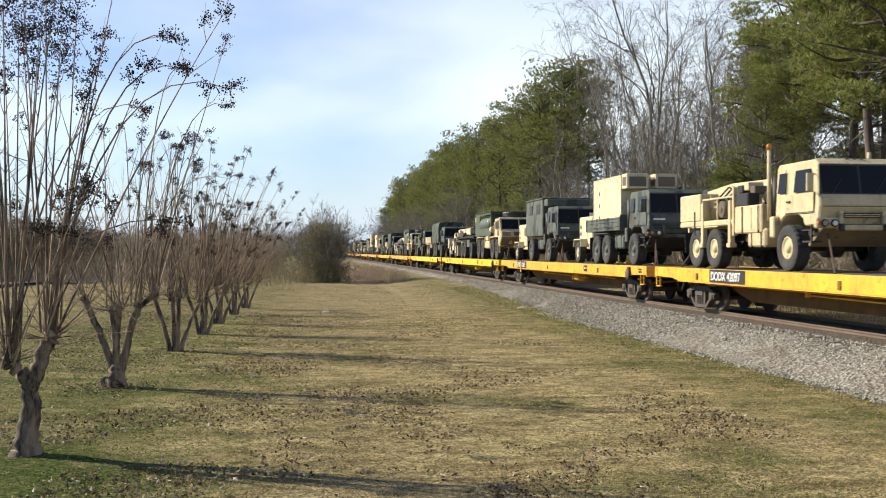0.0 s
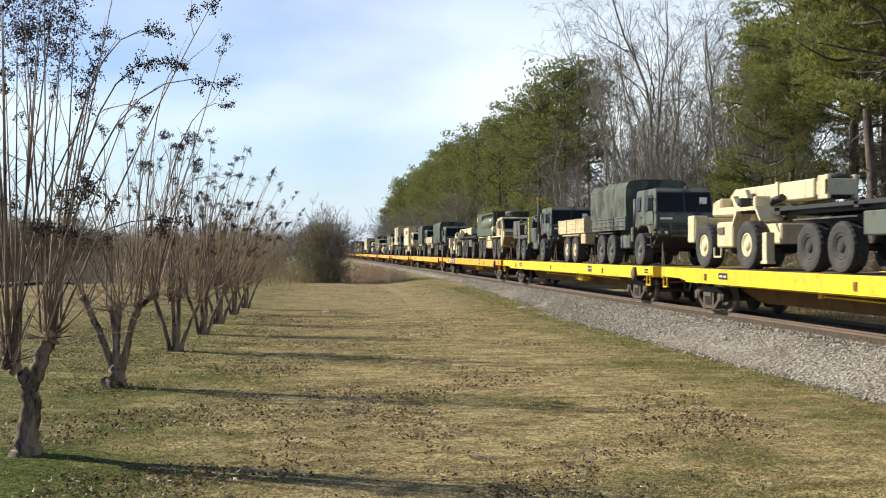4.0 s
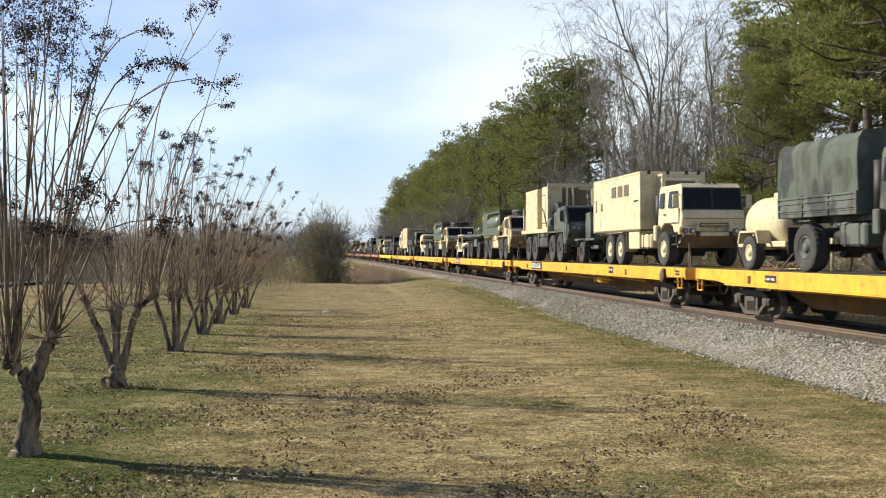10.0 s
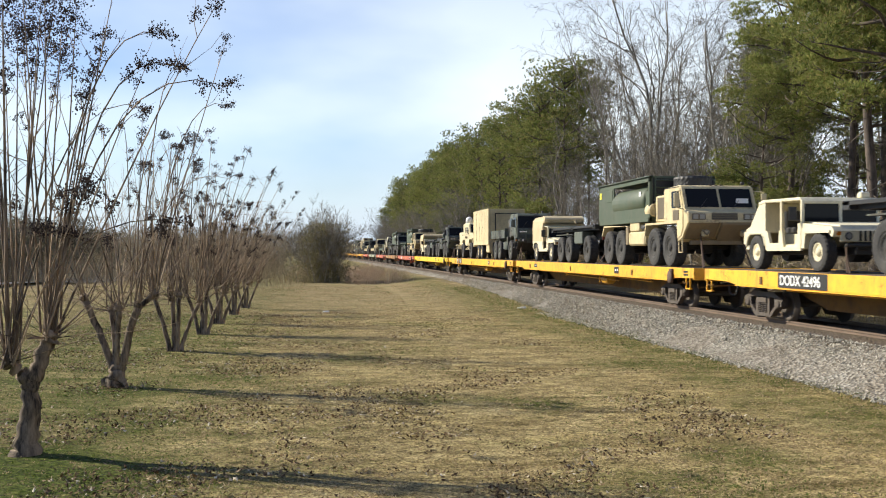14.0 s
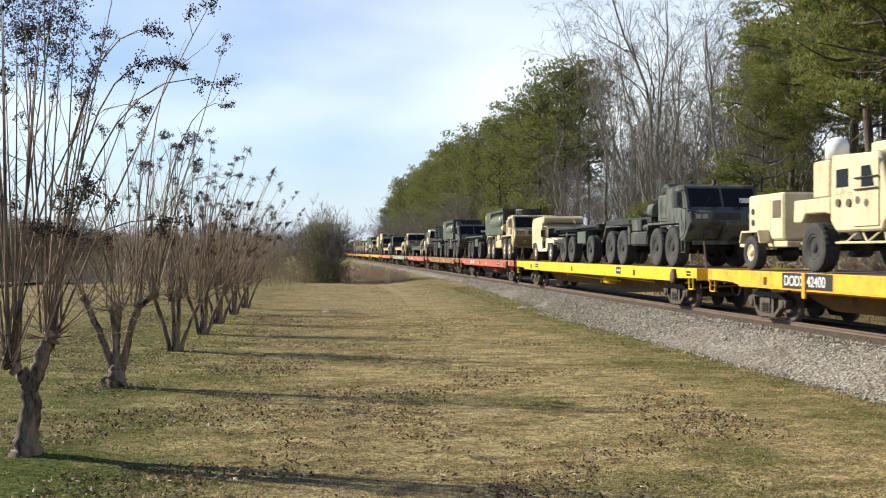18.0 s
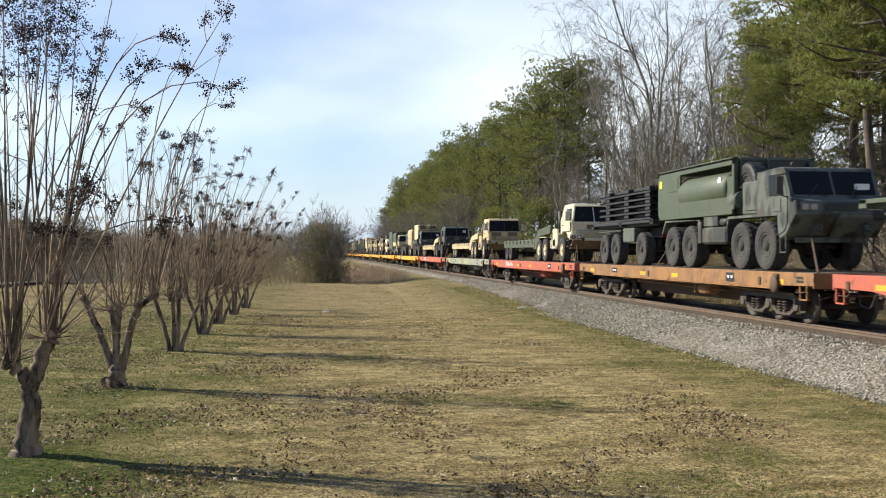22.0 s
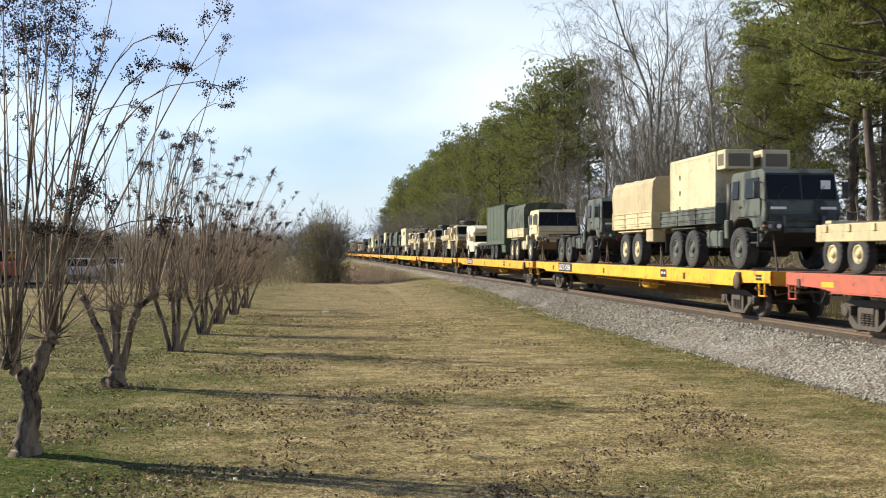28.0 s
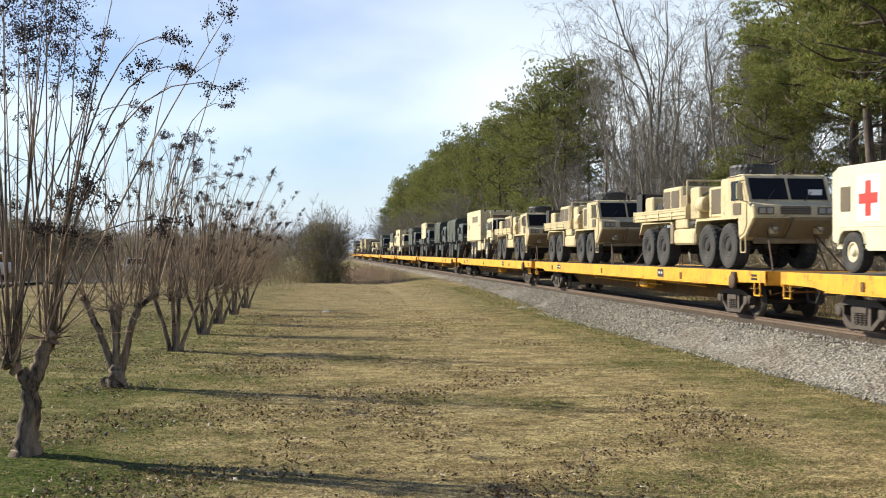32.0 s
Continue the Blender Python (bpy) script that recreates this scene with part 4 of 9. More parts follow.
def cargo_bed(v, y0, y1, z, paint, high=0.52, half=1.2, name="cargo_bed"):
    bed = part(name, boxes((-half, half, y0, y1, z, z + 0.09), (-half + 0.35, -half + 0.5, y0, y1, z - 0.14, z), (half - 0.5, half - 0.35, y0, y1, z - 0.14, z), bevel=0.01), paint, v)
    n = max(2, round((y1 - y0) / 1.35))
    step = (y1 - y0) / n
    for sx in (-1, 1):
        for i in range(n):
            a, b = y0 + step * i + 0.02, y0 + step * (i + 1) - 0.02
            bm = boxes((*sorted((sx * half, sx * (half - 0.04))), a, b, z + 0.10, z + high))
            for q in (0.30, 0.66):
                zz = z + high * q
                box(bm, *sorted((sx * (half + 0.022), sx * (half - 0.01))), a, b, zz, zz + 0.06)
            box(bm, *sorted((sx * (half + 0.025), sx * (half - 0.01))), a, b, z + high - 0.05, z + high)
            part("side_panel", bm, paint, bed)
        for i in range(n + 1):
            y = y0 + step * i
            part("stake", B(*sorted((sx * (half + 0.03), sx * (half - 0.03))), y - 0.03, y + 0.03, z + 0.02, z + high + 0.02), paint, bed)
    part("front_panel", B(-half, half, y0 - 0.035, y0, z, z + high + 0.10), paint, bed)
    part("tailgate", B(-half, half, y1, y1 + 0.035, z, z + high), paint, bed)
    return bed


def canvas_top(v, y0, y1, z0, z1, mat, half=1.21):
    """Canvas over hoops: sagging between them, rounded shoulders."""
    n = 28
    prof = [(-half, 0), (-half - 0.01, 0.55), (-half + 0.02, 0.82), (-half + 0.16, 0.96), (-0.5, 1.0), (0.5, 1.0), (half - 0.16, 0.96), (half - 0.02, 0.82), (half + 0.01, 0.55), (half, 0)]
    verts, faces = [], []
    for i in range(n + 1):
        y = y0 + (y1 - y0) * i / n
        sag = 0.05 * abs(math.sin(math.pi * i * 4 / n))
        for x, k in prof:
            w = 0.03 * noise.noise((x * 3, y * 2.2, k * 4)) + 0.022 * noise.noise((x * 2, y * 6.5, k * 1.5))
            verts.append((x * (1 - 0.4 * sag) + w, y, z0 + (z1 - z0) * k - sag * k + w))
    m = len(prof)
    for i in range(n):
        for j in range(m - 1):
            faces.append((i * m + j, (i + 1) * m + j, (i + 1) * m + j + 1, i * m + j + 1))
    faces.append(tuple(range(m)))
    faces.append(tuple(n * m + j for j in range(m))[::-1])
    part("canvas_cover", fast_mesh("canvas_cover", verts, faces, mat), mat, v, "sagging canvas cover on hoops")


def shelter(v, y0, y1, z0, z1, mat, half=1.1, aircon=False, windows=False):
    s = part("shelter", B(-half, half, y0, y1, z0, z1, bevel=0.03), mat, v, "box-shaped equipment shelter")
    for sx in (-1, 1):
        for y in (y0 + 0.02, y1 - 0.06):
            part("corner_post", B(*sorted((sx * (half + 0.012), sx * (half - 0.05))), y, y + 0.06, z0, z1), mat, s)
        part("top_rail", B(*sorted((sx * (half + 0.014), sx * (half - 0.04))), y0 + 0.1, y1 - 0.1, z1 - 0.08, z1 + 0.006), mat, s)
        part("skid", B(*sorted((sx * half * 0.8, sx * half * 0.6)), y0, y1, z0 - 0.12, z0), mat, s)
    if aircon:
        for x0, x1 in ((-1.0, -0.14), (0.14, 1.0)):
            a = part("air_conditioner", B(x0, x1, y0 - 0.62, y0, z1 - 0.55, z1 + 0.02, bevel=0.02), mat, s, "boxy air conditioner")
            part("vent_grille", B(x0 + 0.10, x1 - 0.10, y0 - 0.628, y0 - 0.615, z1 - 0.47, z1 - 0.10), BRONZE, a)
            part("vent_grille", B(x0 - 0.006, x0, y0 - 0.52, y0 - 0.1, z1 - 0.44, z1 - 0.10), BRONZE, a)
        for k in range(3):
            part("latch", B(-half - 0.02, -half, y1 - 0.9, y1 - 0.84, z0 + 0.35 + 0.5 * k, z0 + 0.50 + 0.5 * k), DARK, s)
    if windows:
        for k in range(3):
            y = y0 + 1.35 + 0.78 * k
            part("shelter_window", B(-half - 0.016, -half, y, y + 0.56, z1 - 0.80, z1 - 0.38), BRONZE, s, "small dark window")
        part("shelter_door", B(-half - 0.012, -half, y1 - 1.05, y1 - 0.3, z0 + 0.1, z1 - 0.5), mat, s)
        part("door_latch", B(-half - 0.03, -half - 0.01, y1 - 0.45, y1 - 0.38, z0 + 0.8, z0 + 1.3), DARK, s)
        a = part("air_conditioner", B(-0.55, 0.85, y0 - 0.35, y0, z1 - 0.95, z1 - 0.25, bevel=0.02), mat, s, "boxy air conditioner")
        part("vent_grille", B(-0.4, 0.7, y0 - 0.358, y0 - 0.345, z1 - 0.85, z1 - 0.35), BRONZE, a)
        hatch = part("open_hatch", boxes((-0.62, -0.56, y0 - 0.62, y0 - 0.04, z1 - 1.02, z1 - 0.94), (-0.62, -0.56, y0 - 0.62, y0 - 0.04, z1 - 0.20, z1 - 0.12), (-0.62, -0.56, y0 - 0.62, y0 - 0.54, z1 - 0.94, z1 - 0.20), (-0.62, -0.56, y0 - 0.12, y0 - 0.04, z1 - 0.94, z1 - 0.20)), mat, s, "hatch frame propped open")
        part("step_rail", B(-half - 0.03, half + 0.03, y0 - 0.02, y1, z0 - 0.05, z0, bevel=0.01), BRONZE, s)
        part("side_vent", B(-half - 0.018, -half, y0 + 0.3, y0 + 0.75, z0 + 1.02, z0 + 1.08), DARK, s)
        part("side_vent", B(-half - 0.018, -half, y1 - 1.25, y1 - 1.15, z1 - 1.25, z1 - 0.95), DARK, s)
        for x in (-0.9, -0.2, 0.5, 0.95):
            part("lifting_eye", B(x - 0.06, x + 0.06, y0 - 0.05, y0, z1 - 0.10, z1 + 0.04, bevel=0.01), DARK, s)
    return s


LENS = painted("dull_lamp_lens", (0.30, 0.29, 0.26), 0.2, (0.2, 0.18, 0.15), 0.3)
BRONZE = painted("brown_vent", (0.13, 0.10, 0.06), 0.5, (0.06, 0.05, 0.04), 0.4)


def fmtv(kind, cab_paint, body_paint, axles=3, rim=None, angular=False, label="", category="truck"):
    v = thing("cargo_truck" if kind not in ("wrecker", "tractor", "chassis") else {"wrecker": "wrecker_truck", "tractor": "tractor_truck", "chassis": "chassis_truck"}[kind], label, category, "military vehicles on the train")
    rear = [3.45, 4.85] if axles == 3 else [3.9]
    if kind == "wrecker":
        rear = [4.6, 5.98]
    if kind == "van":
        rear = [4.75, 6.1]
    if kind in ("tractor", "chassis"):
        rear = [3.45, 4.83]
    last = rear[-1] + (1.0 if axles == 3 else 0.95)
    wheels(v, [0] + rear, 1.20, 0.59, 0.38, rim or cab_paint, "truck")
    fmtv_cab(v, cab_paint, angular, kind == "tractor")
    chassis(v, -1.1, last)
    chains(v, -1.2, 0.98)
    part("fuel_tank", B(-1.16, -0.62, 1.25, 2.35, 0.62, 1.12, bevel=0.05), cab_paint, v)
    part("battery_box", B(0.62, 1.16, 1.25, 2.2, 0.62, 1.10, bevel=0.03), cab_paint, v)
    part("tank_strap", boxes((-1.172, -0.61, 1.48, 1.53, 0.61, 1.13), (-1.172, -0.61, 2.06, 2.11, 0.61, 1.13)), DARK, v)
    part("drive_shaft", tube(BM(), (0, 0.2, 0.66), (0, rear[-1], 0.66), 0.07, seg=8), DARK, v)
    part("transfer_case", B(-0.3, 0.3, 1.5, 2.3, 0.45, 0.95, bevel=0.06), DARK, v)
    for sx in (-1, 1):
        part("air_tank", tube(BM(), (sx * 0.80, 2.42, 0.86), (sx * 0.80, 3.0, 0.86), 0.13, seg=10), DARK if cab_paint is CAMO else DIRTSHADESAND, v)
    chains(v, last - 0.1, 0.98, 0.6, -0.9)
    for sx in (-1, 1):
        part("mudguard", B(*sorted((sx * 0.84, sx * 1.2)), rear[0] - 0.3, rear[-1] + 0.3, 1.22, 1.25), cab_paint, v)
        part("tail_light", B(*sorted((sx * 0.8, sx * 1.0)), last, last + 0.05, 0.92, 1.05), TAILRED, v)
        part("mud_flap", B(*sorted((sx * 0.82, sx * 1.18)), last - 0.08, last - 0.06, 0.45, 1.1), DARK, v)
    if kind in ("cargo", "canvas", "shelter"):
        cargo_bed(v, 1.55, last + 0.35, 1.32, body_paint if kind != "shelter" else cab_paint, 0.50)
        spare(v, 0.55, 1.28, 1.75, 0.59, 0.34, "truck", False)
    if kind == "canvas":
        canvas_top(v, 1.5, last + 0.38, 1.80, 3.22, CANVAS)
    if kind == "shelter":
        shelter(v, 1.95, last - 0.1, 1.46, 3.46, body_paint, 1.02, aircon=True)
    if kind == "van":
        shelter(v, 2.3, last + 1.2, 1.30, 3.38, body_paint, 1.2, windows=True)
        for sx in (-1, 1):
            part("tool_locker", B(*sorted((sx * 1.18, sx * 0.7)), 2.5, 3.7, 0.60, 1.26, bevel=0.02), cab_paint, v)
        spare(v, -0.55, 1.62, 1.95, 0.59, 0.34, "truck", False)
        part("spare_carrier", boxes((-0.75, 0.5, 1.78, 1.86, 1.1, 2.5), bevel=0.02), DIRTSHADESAND, v)
        part("mud_flap", B(-1.18, -0.75, 4.0, 4.03, 0.5, 1.25), DIRTSHADESAND, v)
    if kind == "camovan":
        s = part("shelter", B(-1.16, 1.16, 1.35, last + 0.45, 1.30, 3.18, bevel=0.04), body_paint, v, "camouflaged box shelter")
        for y in (1.9, 3.6):
            part("side_hatch", B(-1.185, -1.16, y, y + 0.75, 2.45, 2.95, bevel=0.01), DARK, s)
        part("shelter_roof", B(-1.20, 1.20, 1.30, last + 0.5, 3.18, 3.24, bevel=0.01), body_paint, s)
        part("over_cab_box", B(-1.1, 1.1, 0.55, 1.35, 2.80, 3.16, bevel=0.04), body_paint, s)
    if kind == "wrecker":
        body = part("wrecker_body", boxes((-1.2, 1.2, 3.2, last + 0.3, 1.25, 1.42), (-1.2, -0.85, 1.4, 3.1, 1.0, 1.75), (0.85, 1.2, 1.4, 3.1, 1.0, 1.75), (-1.2, -0.6, 5.6, last + 0.3, 1.42, 2.25), (0.6, 1.2, 5.6, last + 0.3, 1.42, 2.25), bevel=0.03), cab_paint, v)
        part("locker_door", boxes(*[(-1.215, -1.19, 1.5 + 0.52 * k, 1.95 + 0.52 * k, 1.08, 1.68) for k in range(3)]), cab_paint, body)
        bm = BM()
        prism(bm, [(2.5, 2.28), (2.6, 2.52), (5.4, 2.56), (last + 0.6, 2.40), (last + 0.6, 2.10), (5.4, 2.12), (3.4, 2.10)], -0.30, 0.30, 0.03)
        part("crane_boom", bm, cab_paint, v)
        part("crane_turret", tube(boxes((-0.48, 0.48, 2.3, 3.6, 1.75, 2.32), bevel=0.05), (0, 2.9, 1.42), (0, 2.9, 1.9), 0.42, seg=16), cab_paint, v)
        for q, (y, z) in enumerate(((2.35, 2.30), (2.75, 2.42), (3.15, 2.36), (4.9, 2.0))):
            part("valve_box", B(-0.95, -0.5, y, y + 0.30, z - 0.22, z, bevel=0.02), (BRONZE, cab_paint, FRAMEBLACK, DIRTSHADESAND)[q], v)
        for k in range(4):
            part("hydraulic_hose", bar_frame(BM(), [(-0.5 - 0.12 * k, 3.3, 2.1), (-0.72 - 0.1 * k, 3.6 + 0.1 * k, 2.35), (-0.8 - 0.1 * k, 4.1 + 0.12 * k, 2.05), (-0.7, 4.6, 1.8)], 0.025), FRAMEBLACK, v)
        part("boom_cradle", boxes((-0.5, 0.5, last - 0.3, last - 0.15, 1.4, 2.15), bevel=0.02), DIRTSHADESAND if cab_paint is SAND else DARK, v)
        for y in (3.35, 5.35):
            part("outrigger", boxes((-1.22, -1.08, y, y + 0.16, 0.75, 1.95), (-1.25, -1.05, y - 0.05, y + 0.21, 0.62, 0.75), bevel=0.01), cab_paint, v)
        part("control_box", boxes((-1.2, -0.85, 2.25, 3.0, 1.75, 2.1), bevel=0.03), FRAMEBLACK, v)
        part("hose_reel", tube(tube(BM(), (-1.15, 4.15, 1.72), (-0.85, 4.15, 1.72), 0.24, seg=14), (-1.18, 4.15, 1.72), (-0.82, 4.15, 1.72), 0.09, seg=10), BRONZE, v)
        part("tow_frame", boxes((-0.9, -0.78, last + 0.3, last + 0.42, 0.7, 1.6), (0.78, 0.9, last + 0.3, last + 0.42, 0.7, 1.6), (-0.9, 0.9, last + 0.3, last + 0.42, 0.62, 0.76), bevel=0.01), cab_paint, v)
        part("boom_sheave", tube(BM(), (-0.34, last + 0.45, 2.3), (0.34, last + 0.45, 2.3), 0.2, seg=14), DARK, v)
        for y in (1.55, 2.55, 6.0):
            part("strap_bar", B(-1.225, -1.2, y, y + 0.05, 1.0, 1.72), DARK, v)
        bm = BM()
        tube(bm, (-0.5, 3.4, 1.75), (-0.45, last, 2.25), 0.09, seg=10)
        tube(bm, (0.5, 3.4, 1.75), (0.45, last, 2.25), 0.09, seg=10)
        part("hydraulic_ram", bm, FRAMEBLACK, v)
        bm = BM()
        tube(bm, (-0.75, 4.4, 1.72), (0.75, 4.4, 1.72), 0.27, seg=16)
        tube(bm, (-0.75, 2.0, 1.95), (-0.3, 2.0, 1.95), 0.22, seg=14)
        part("winch", bm, FRAMEBLACK, v)
        bm = BM()
        bar_frame(bm, [(-1.15, 3.3, 1.42), (-1.15, 3.3, 2.05), (-1.15, 5.5, 2.05), (-1.15, 5.5, 1.42)], 0.03)
        bar_frame(bm, [(-1.15, 4.4, 1.42), (-1.15, 4.4, 2.05)], 0.03)
        part("guard_rail", bm, cab_paint, v)
        for q in ((-1.22, -1.1, 3.12, 3.22, 0.95, 2.3), (-0.9, -0.7, 5.5, 5.62, 1.5, 2.2)):
            part("tow_tool", B(*q), YELLOWMARK if cab_paint is CAMO else cab_paint, v)
        bm = BM()
        tube(bm, (-1.12, 1.12, 1.3), (-1.12, 1.12, 3.15), 0.055, seg=8)
        tube(bm, (1.0, 0.0, 2.72), (1.0, 0.0, 3.0), 0.05, seg=8)
        part("beacon_mast", bm, cab_paint, v)
        part("beacon", lathe(BM(), [(3.15, 0.07), (3.28, 0.065), (3.31, 0.02)], 12, "z"), AMBER, v, "amber warning beacon", at=(-1.12, 1.12, 0))
    if kind == "tractor":
        part("fifth_wheel", boxes((-0.5, 0.5, 3.6, 4.7, 1.12, 1.25), (-0.32, 0.32, 3.4, 4.9, 1.05, 1.14), bevel=0.03), FRAMEBLACK, v)
        bm = BM()
        bar_frame(bm, [(-1.05, 1.9, 1.15), (-1.05, 1.9, 1.75), (-1.05, 2.6, 1.75), (-1.05, 2.6, 1.15)], 0.03)
        part("guard_rail", bm, cab_paint, v)
        part("tool_locker", B(-1.16, -0.62, 1.0, 1.9, 0.75, 1.60, bevel=0.03), cab_paint, v)
    if kind == "chassis":
        part("subframe", boxes((-0.55, 0.55, 1.4, last, 1.10, 1.26), (-1.1, 1.1, 1.45, 1.6, 1.2, 1.34), (-1.0, 1.0, last - 0.5, last - 0.3, 1.2, 1.36), bevel=0.01), FRAMEBLACK, v)
        part("tool_locker", B(-1.16, -0.62, 2.5, 3.0, 0.7, 1.15, bevel=0.03), cab_paint, v)
    return v


# ---- heavy eight-wheeled truck ----
def hemtt(body, paint, rim=None, label="", load_paint=None):
    v = thing("heavy_truck", label, "truck", "military vehicles on the train")
    wheels(v, [0, 1.53, 5.30, 6.83], 1.21, 0.66, 0.42, rim or paint, "heavy")
    chassis(v, -1.0, 8.3, 1.15, 0.3)
    H = 1.2
    prof = [(0.50, 1.45), (0.50, 2.50), (0.42, 2.60), (-0.88, 2.64), (-1.02, 2.60), (-1.05, 2.54), (-1.36, 1.86), (-1.66, 1.74), (-1.70, 1.42), (-1.18, 0.92), (-0.78, 0.80), (-0.72, 1.45)]
    cab = part("cab", prism(BM(), prof, -H, H, 0.03), paint, v)
    f0, f1 = (-1.36, 1.86), (-1.05, 2.54)
    for x0, x1 in ((-1.08, -0.04), (0.04, 1.08)):
        a, b = on_slope(f0, f1, 0.08), on_slope(f0, f1, 0.95)
        pane(cab, "windscreen", [(x0, a[0] - 0.016, a[1] + 0.006), (x1, a[0] - 0.016, a[1] + 0.006), (x1, b[0] - 0.016, b[1] + 0.006), (x0, b[0] - 0.016, b[1] + 0.006)])
    for sx in (-1, 1):
        x = sx * (H + 0.004)
        part("door", prism(BM(), [(-1.12, 1.02), (-0.80, 0.92), (-0.74, 1.48), (-0.12, 1.48), (-0.12, 2.54), (-0.98, 2.54), (-1.28, 1.86), (-1.28, 1.25)], *sorted((x, x + sx * 0.018)), 0.006), paint, cab)
        xx = x + sx * 0.024
        pane(cab, "side_window", [(xx, -1.12, 1.92), (xx, -0.30, 1.92), (xx, -0.30, 2.46), (xx, -0.92, 2.46)])
        part("door_panel", B(*sorted((xx, xx + sx * 0.012)), -0.95, -0.45, 1.52, 1.84), BRONZE if paint is not CAMO else CAMO, cab)
        bm = BM()
        bar_frame(bm, [(sx * 1.2, -1.1, 2.45), (sx * 1.45, -1.35, 2.4), (sx * 1.45, -1.35, 1.9), (sx * 1.2, -1.3, 1.85)], 0.016)
        box(bm, *sorted((sx * 1.36, sx * 1.54)), -1.38, -1.33, 1.92, 2.36, bevel=0.015)
        part("mirror", bm, paint if paint is SAND else DARK, cab, "side mirror on a tube frame")
        bm = BM()
        bar_frame(bm, [(sx * 1.17, -1.12, 0.95), (sx * 1.17, -1.12, 0.48), (sx * 1.17, -0.82, 0.48), (sx * 1.17, -0.82, 0.85)], 0.022)
        part("step", bm, paint, cab)
        part("headlight", boxes((*sorted((sx * 0.62, sx * 1.08)), -1.712, -1.68, 1.50, 1.70), bevel=0.01), BRONZE, cab)
        part("headlight_lens", boxes((*sorted((sx * 0.66, sx * 0.82)), -1.722, -1.71, 1.53, 1.67), (*sorted((sx * 0.88, sx * 1.04)), -1.722, -1.71, 1.53, 1.67)), LENS, cab)
        part("towing_eye", boxes((*sorted((sx * 0.55, sx * 0.72)), -1.80, -1.55, 0.98, 1.16), bevel=0.03), paint, cab)
    part("grille", prism(BM(), [(-1.72, 1.50), (-1.66, 1.50), (-1.655, 1.725), (-1.70, 1.725)], -0.42, 0.42), BRONZE if paint is not CAMO else DARK, cab, "brown grille screen")
    for k in range(3):
        part("grille_slat", B(-0.42, 0.42, -1.732, -1.715, 1.53 + 0.06 * k, 1.545 + 0.06 * k), DARK, cab)
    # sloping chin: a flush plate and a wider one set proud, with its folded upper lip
    # sand trucks: the shade under the nose is put into the paint
    chin = DIRTSHADESAND if paint is SAND else paint
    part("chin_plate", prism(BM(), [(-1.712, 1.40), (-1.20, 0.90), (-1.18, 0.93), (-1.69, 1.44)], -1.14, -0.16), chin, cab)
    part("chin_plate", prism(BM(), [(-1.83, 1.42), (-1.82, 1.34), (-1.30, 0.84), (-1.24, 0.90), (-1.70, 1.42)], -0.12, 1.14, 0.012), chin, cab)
    part("bumper_lip", boxes((-0.13, 1.16, -1.845, -1.62, 1.42, 1.455), bevel=0.01), paint, cab)
    part("bumper_lip", boxes((-1.21, -0.20, -1.735, -1.62, 1.405, 1.43), bevel=0.008), paint, cab)
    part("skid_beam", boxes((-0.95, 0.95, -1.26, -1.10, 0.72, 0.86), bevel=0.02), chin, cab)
    for sx in (-1, 1):
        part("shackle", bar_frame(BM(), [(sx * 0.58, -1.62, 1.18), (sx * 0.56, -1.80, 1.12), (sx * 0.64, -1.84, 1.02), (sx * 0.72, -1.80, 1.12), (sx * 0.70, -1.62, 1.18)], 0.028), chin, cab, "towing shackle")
        part("roof_gutter", B(*sorted((sx * 1.205, sx * 1.18)), -0.95, 0.45, 2.575, 2.60), DARK, cab)
        part("windscreen_post", prism(BM(), [(-1.40, 1.84), (-1.36, 1.84), (-1.04, 2.56), (-1.08, 2.56)], *sorted((sx * 1.10, sx * 1.19))), paint, cab)
        part("work_light", lathe_y(sx * 0.9, -1.0, 2.70, 0.06, 0.08), DARK, cab)
    part("marker_light", boxes(*[(k - 0.04, k + 0.04, -0.98, -0.92, 2.62, 2.655) for k in (-0.18, 0.0, 0.18)]), BRONZE, cab, "row of small roof marker lights")
    for x in (-0.7, 0.4):
        part("wiper", bar_frame(BM(), [(x, -1.40, 1.88), (x + 0.3, -1.26, 2.2)], 0.012), DARK, cab)
    part("paper_sheet", B(0.55, 0.95, -1.30, -1.297, 1.98, 2.2), WHITEMARK, cab, "white paper sheet behind the windscreen")
    # mudguards over the front pair, engine housing, intake drum, stack
    for sx in (-1, 1):
        bm = BM()
        prism(bm, [(-0.72, 1.42), (2.28, 1.42), (2.40, 1.05), (2.45, 1.07), (2.33, 1.49), (-0.72, 1.49)], *sorted((sx * 0.78, sx * 1.22)))
        part("mudguard", bm, paint, v)
    part("engine_housing", B(-1.05, 1.05, 0.55, 1.75, 1.50, 2.42, bevel=0.05), paint, v)
    part("housing_seam", boxes((-1.056, -1.04, 0.50, 0.53, 1.5, 2.5), (-1.056, -1.04, 1.50, 1.53, 1.55, 2.36)), DARK, v)
    part("cooling_hose", bar_frame(BM(), [(-1.0, 1.8, 2.3), (-1.06, 2.1, 2.25), (-1.02, 2.45, 1.9), (-0.95, 2.6, 1.5)], 0.04), DARK, v)
    part("side_cover", B(-1.08, -1.05, 0.65, 1.45, 1.62, 2.34, bevel=0.01), BRONZE if paint is not CAMO else CAMO, v)
    bm = BM()
    tube(bm, (-1.0, 1.78, 1.95), (-1.0, 2.35, 1.95), 0.24, seg=16)
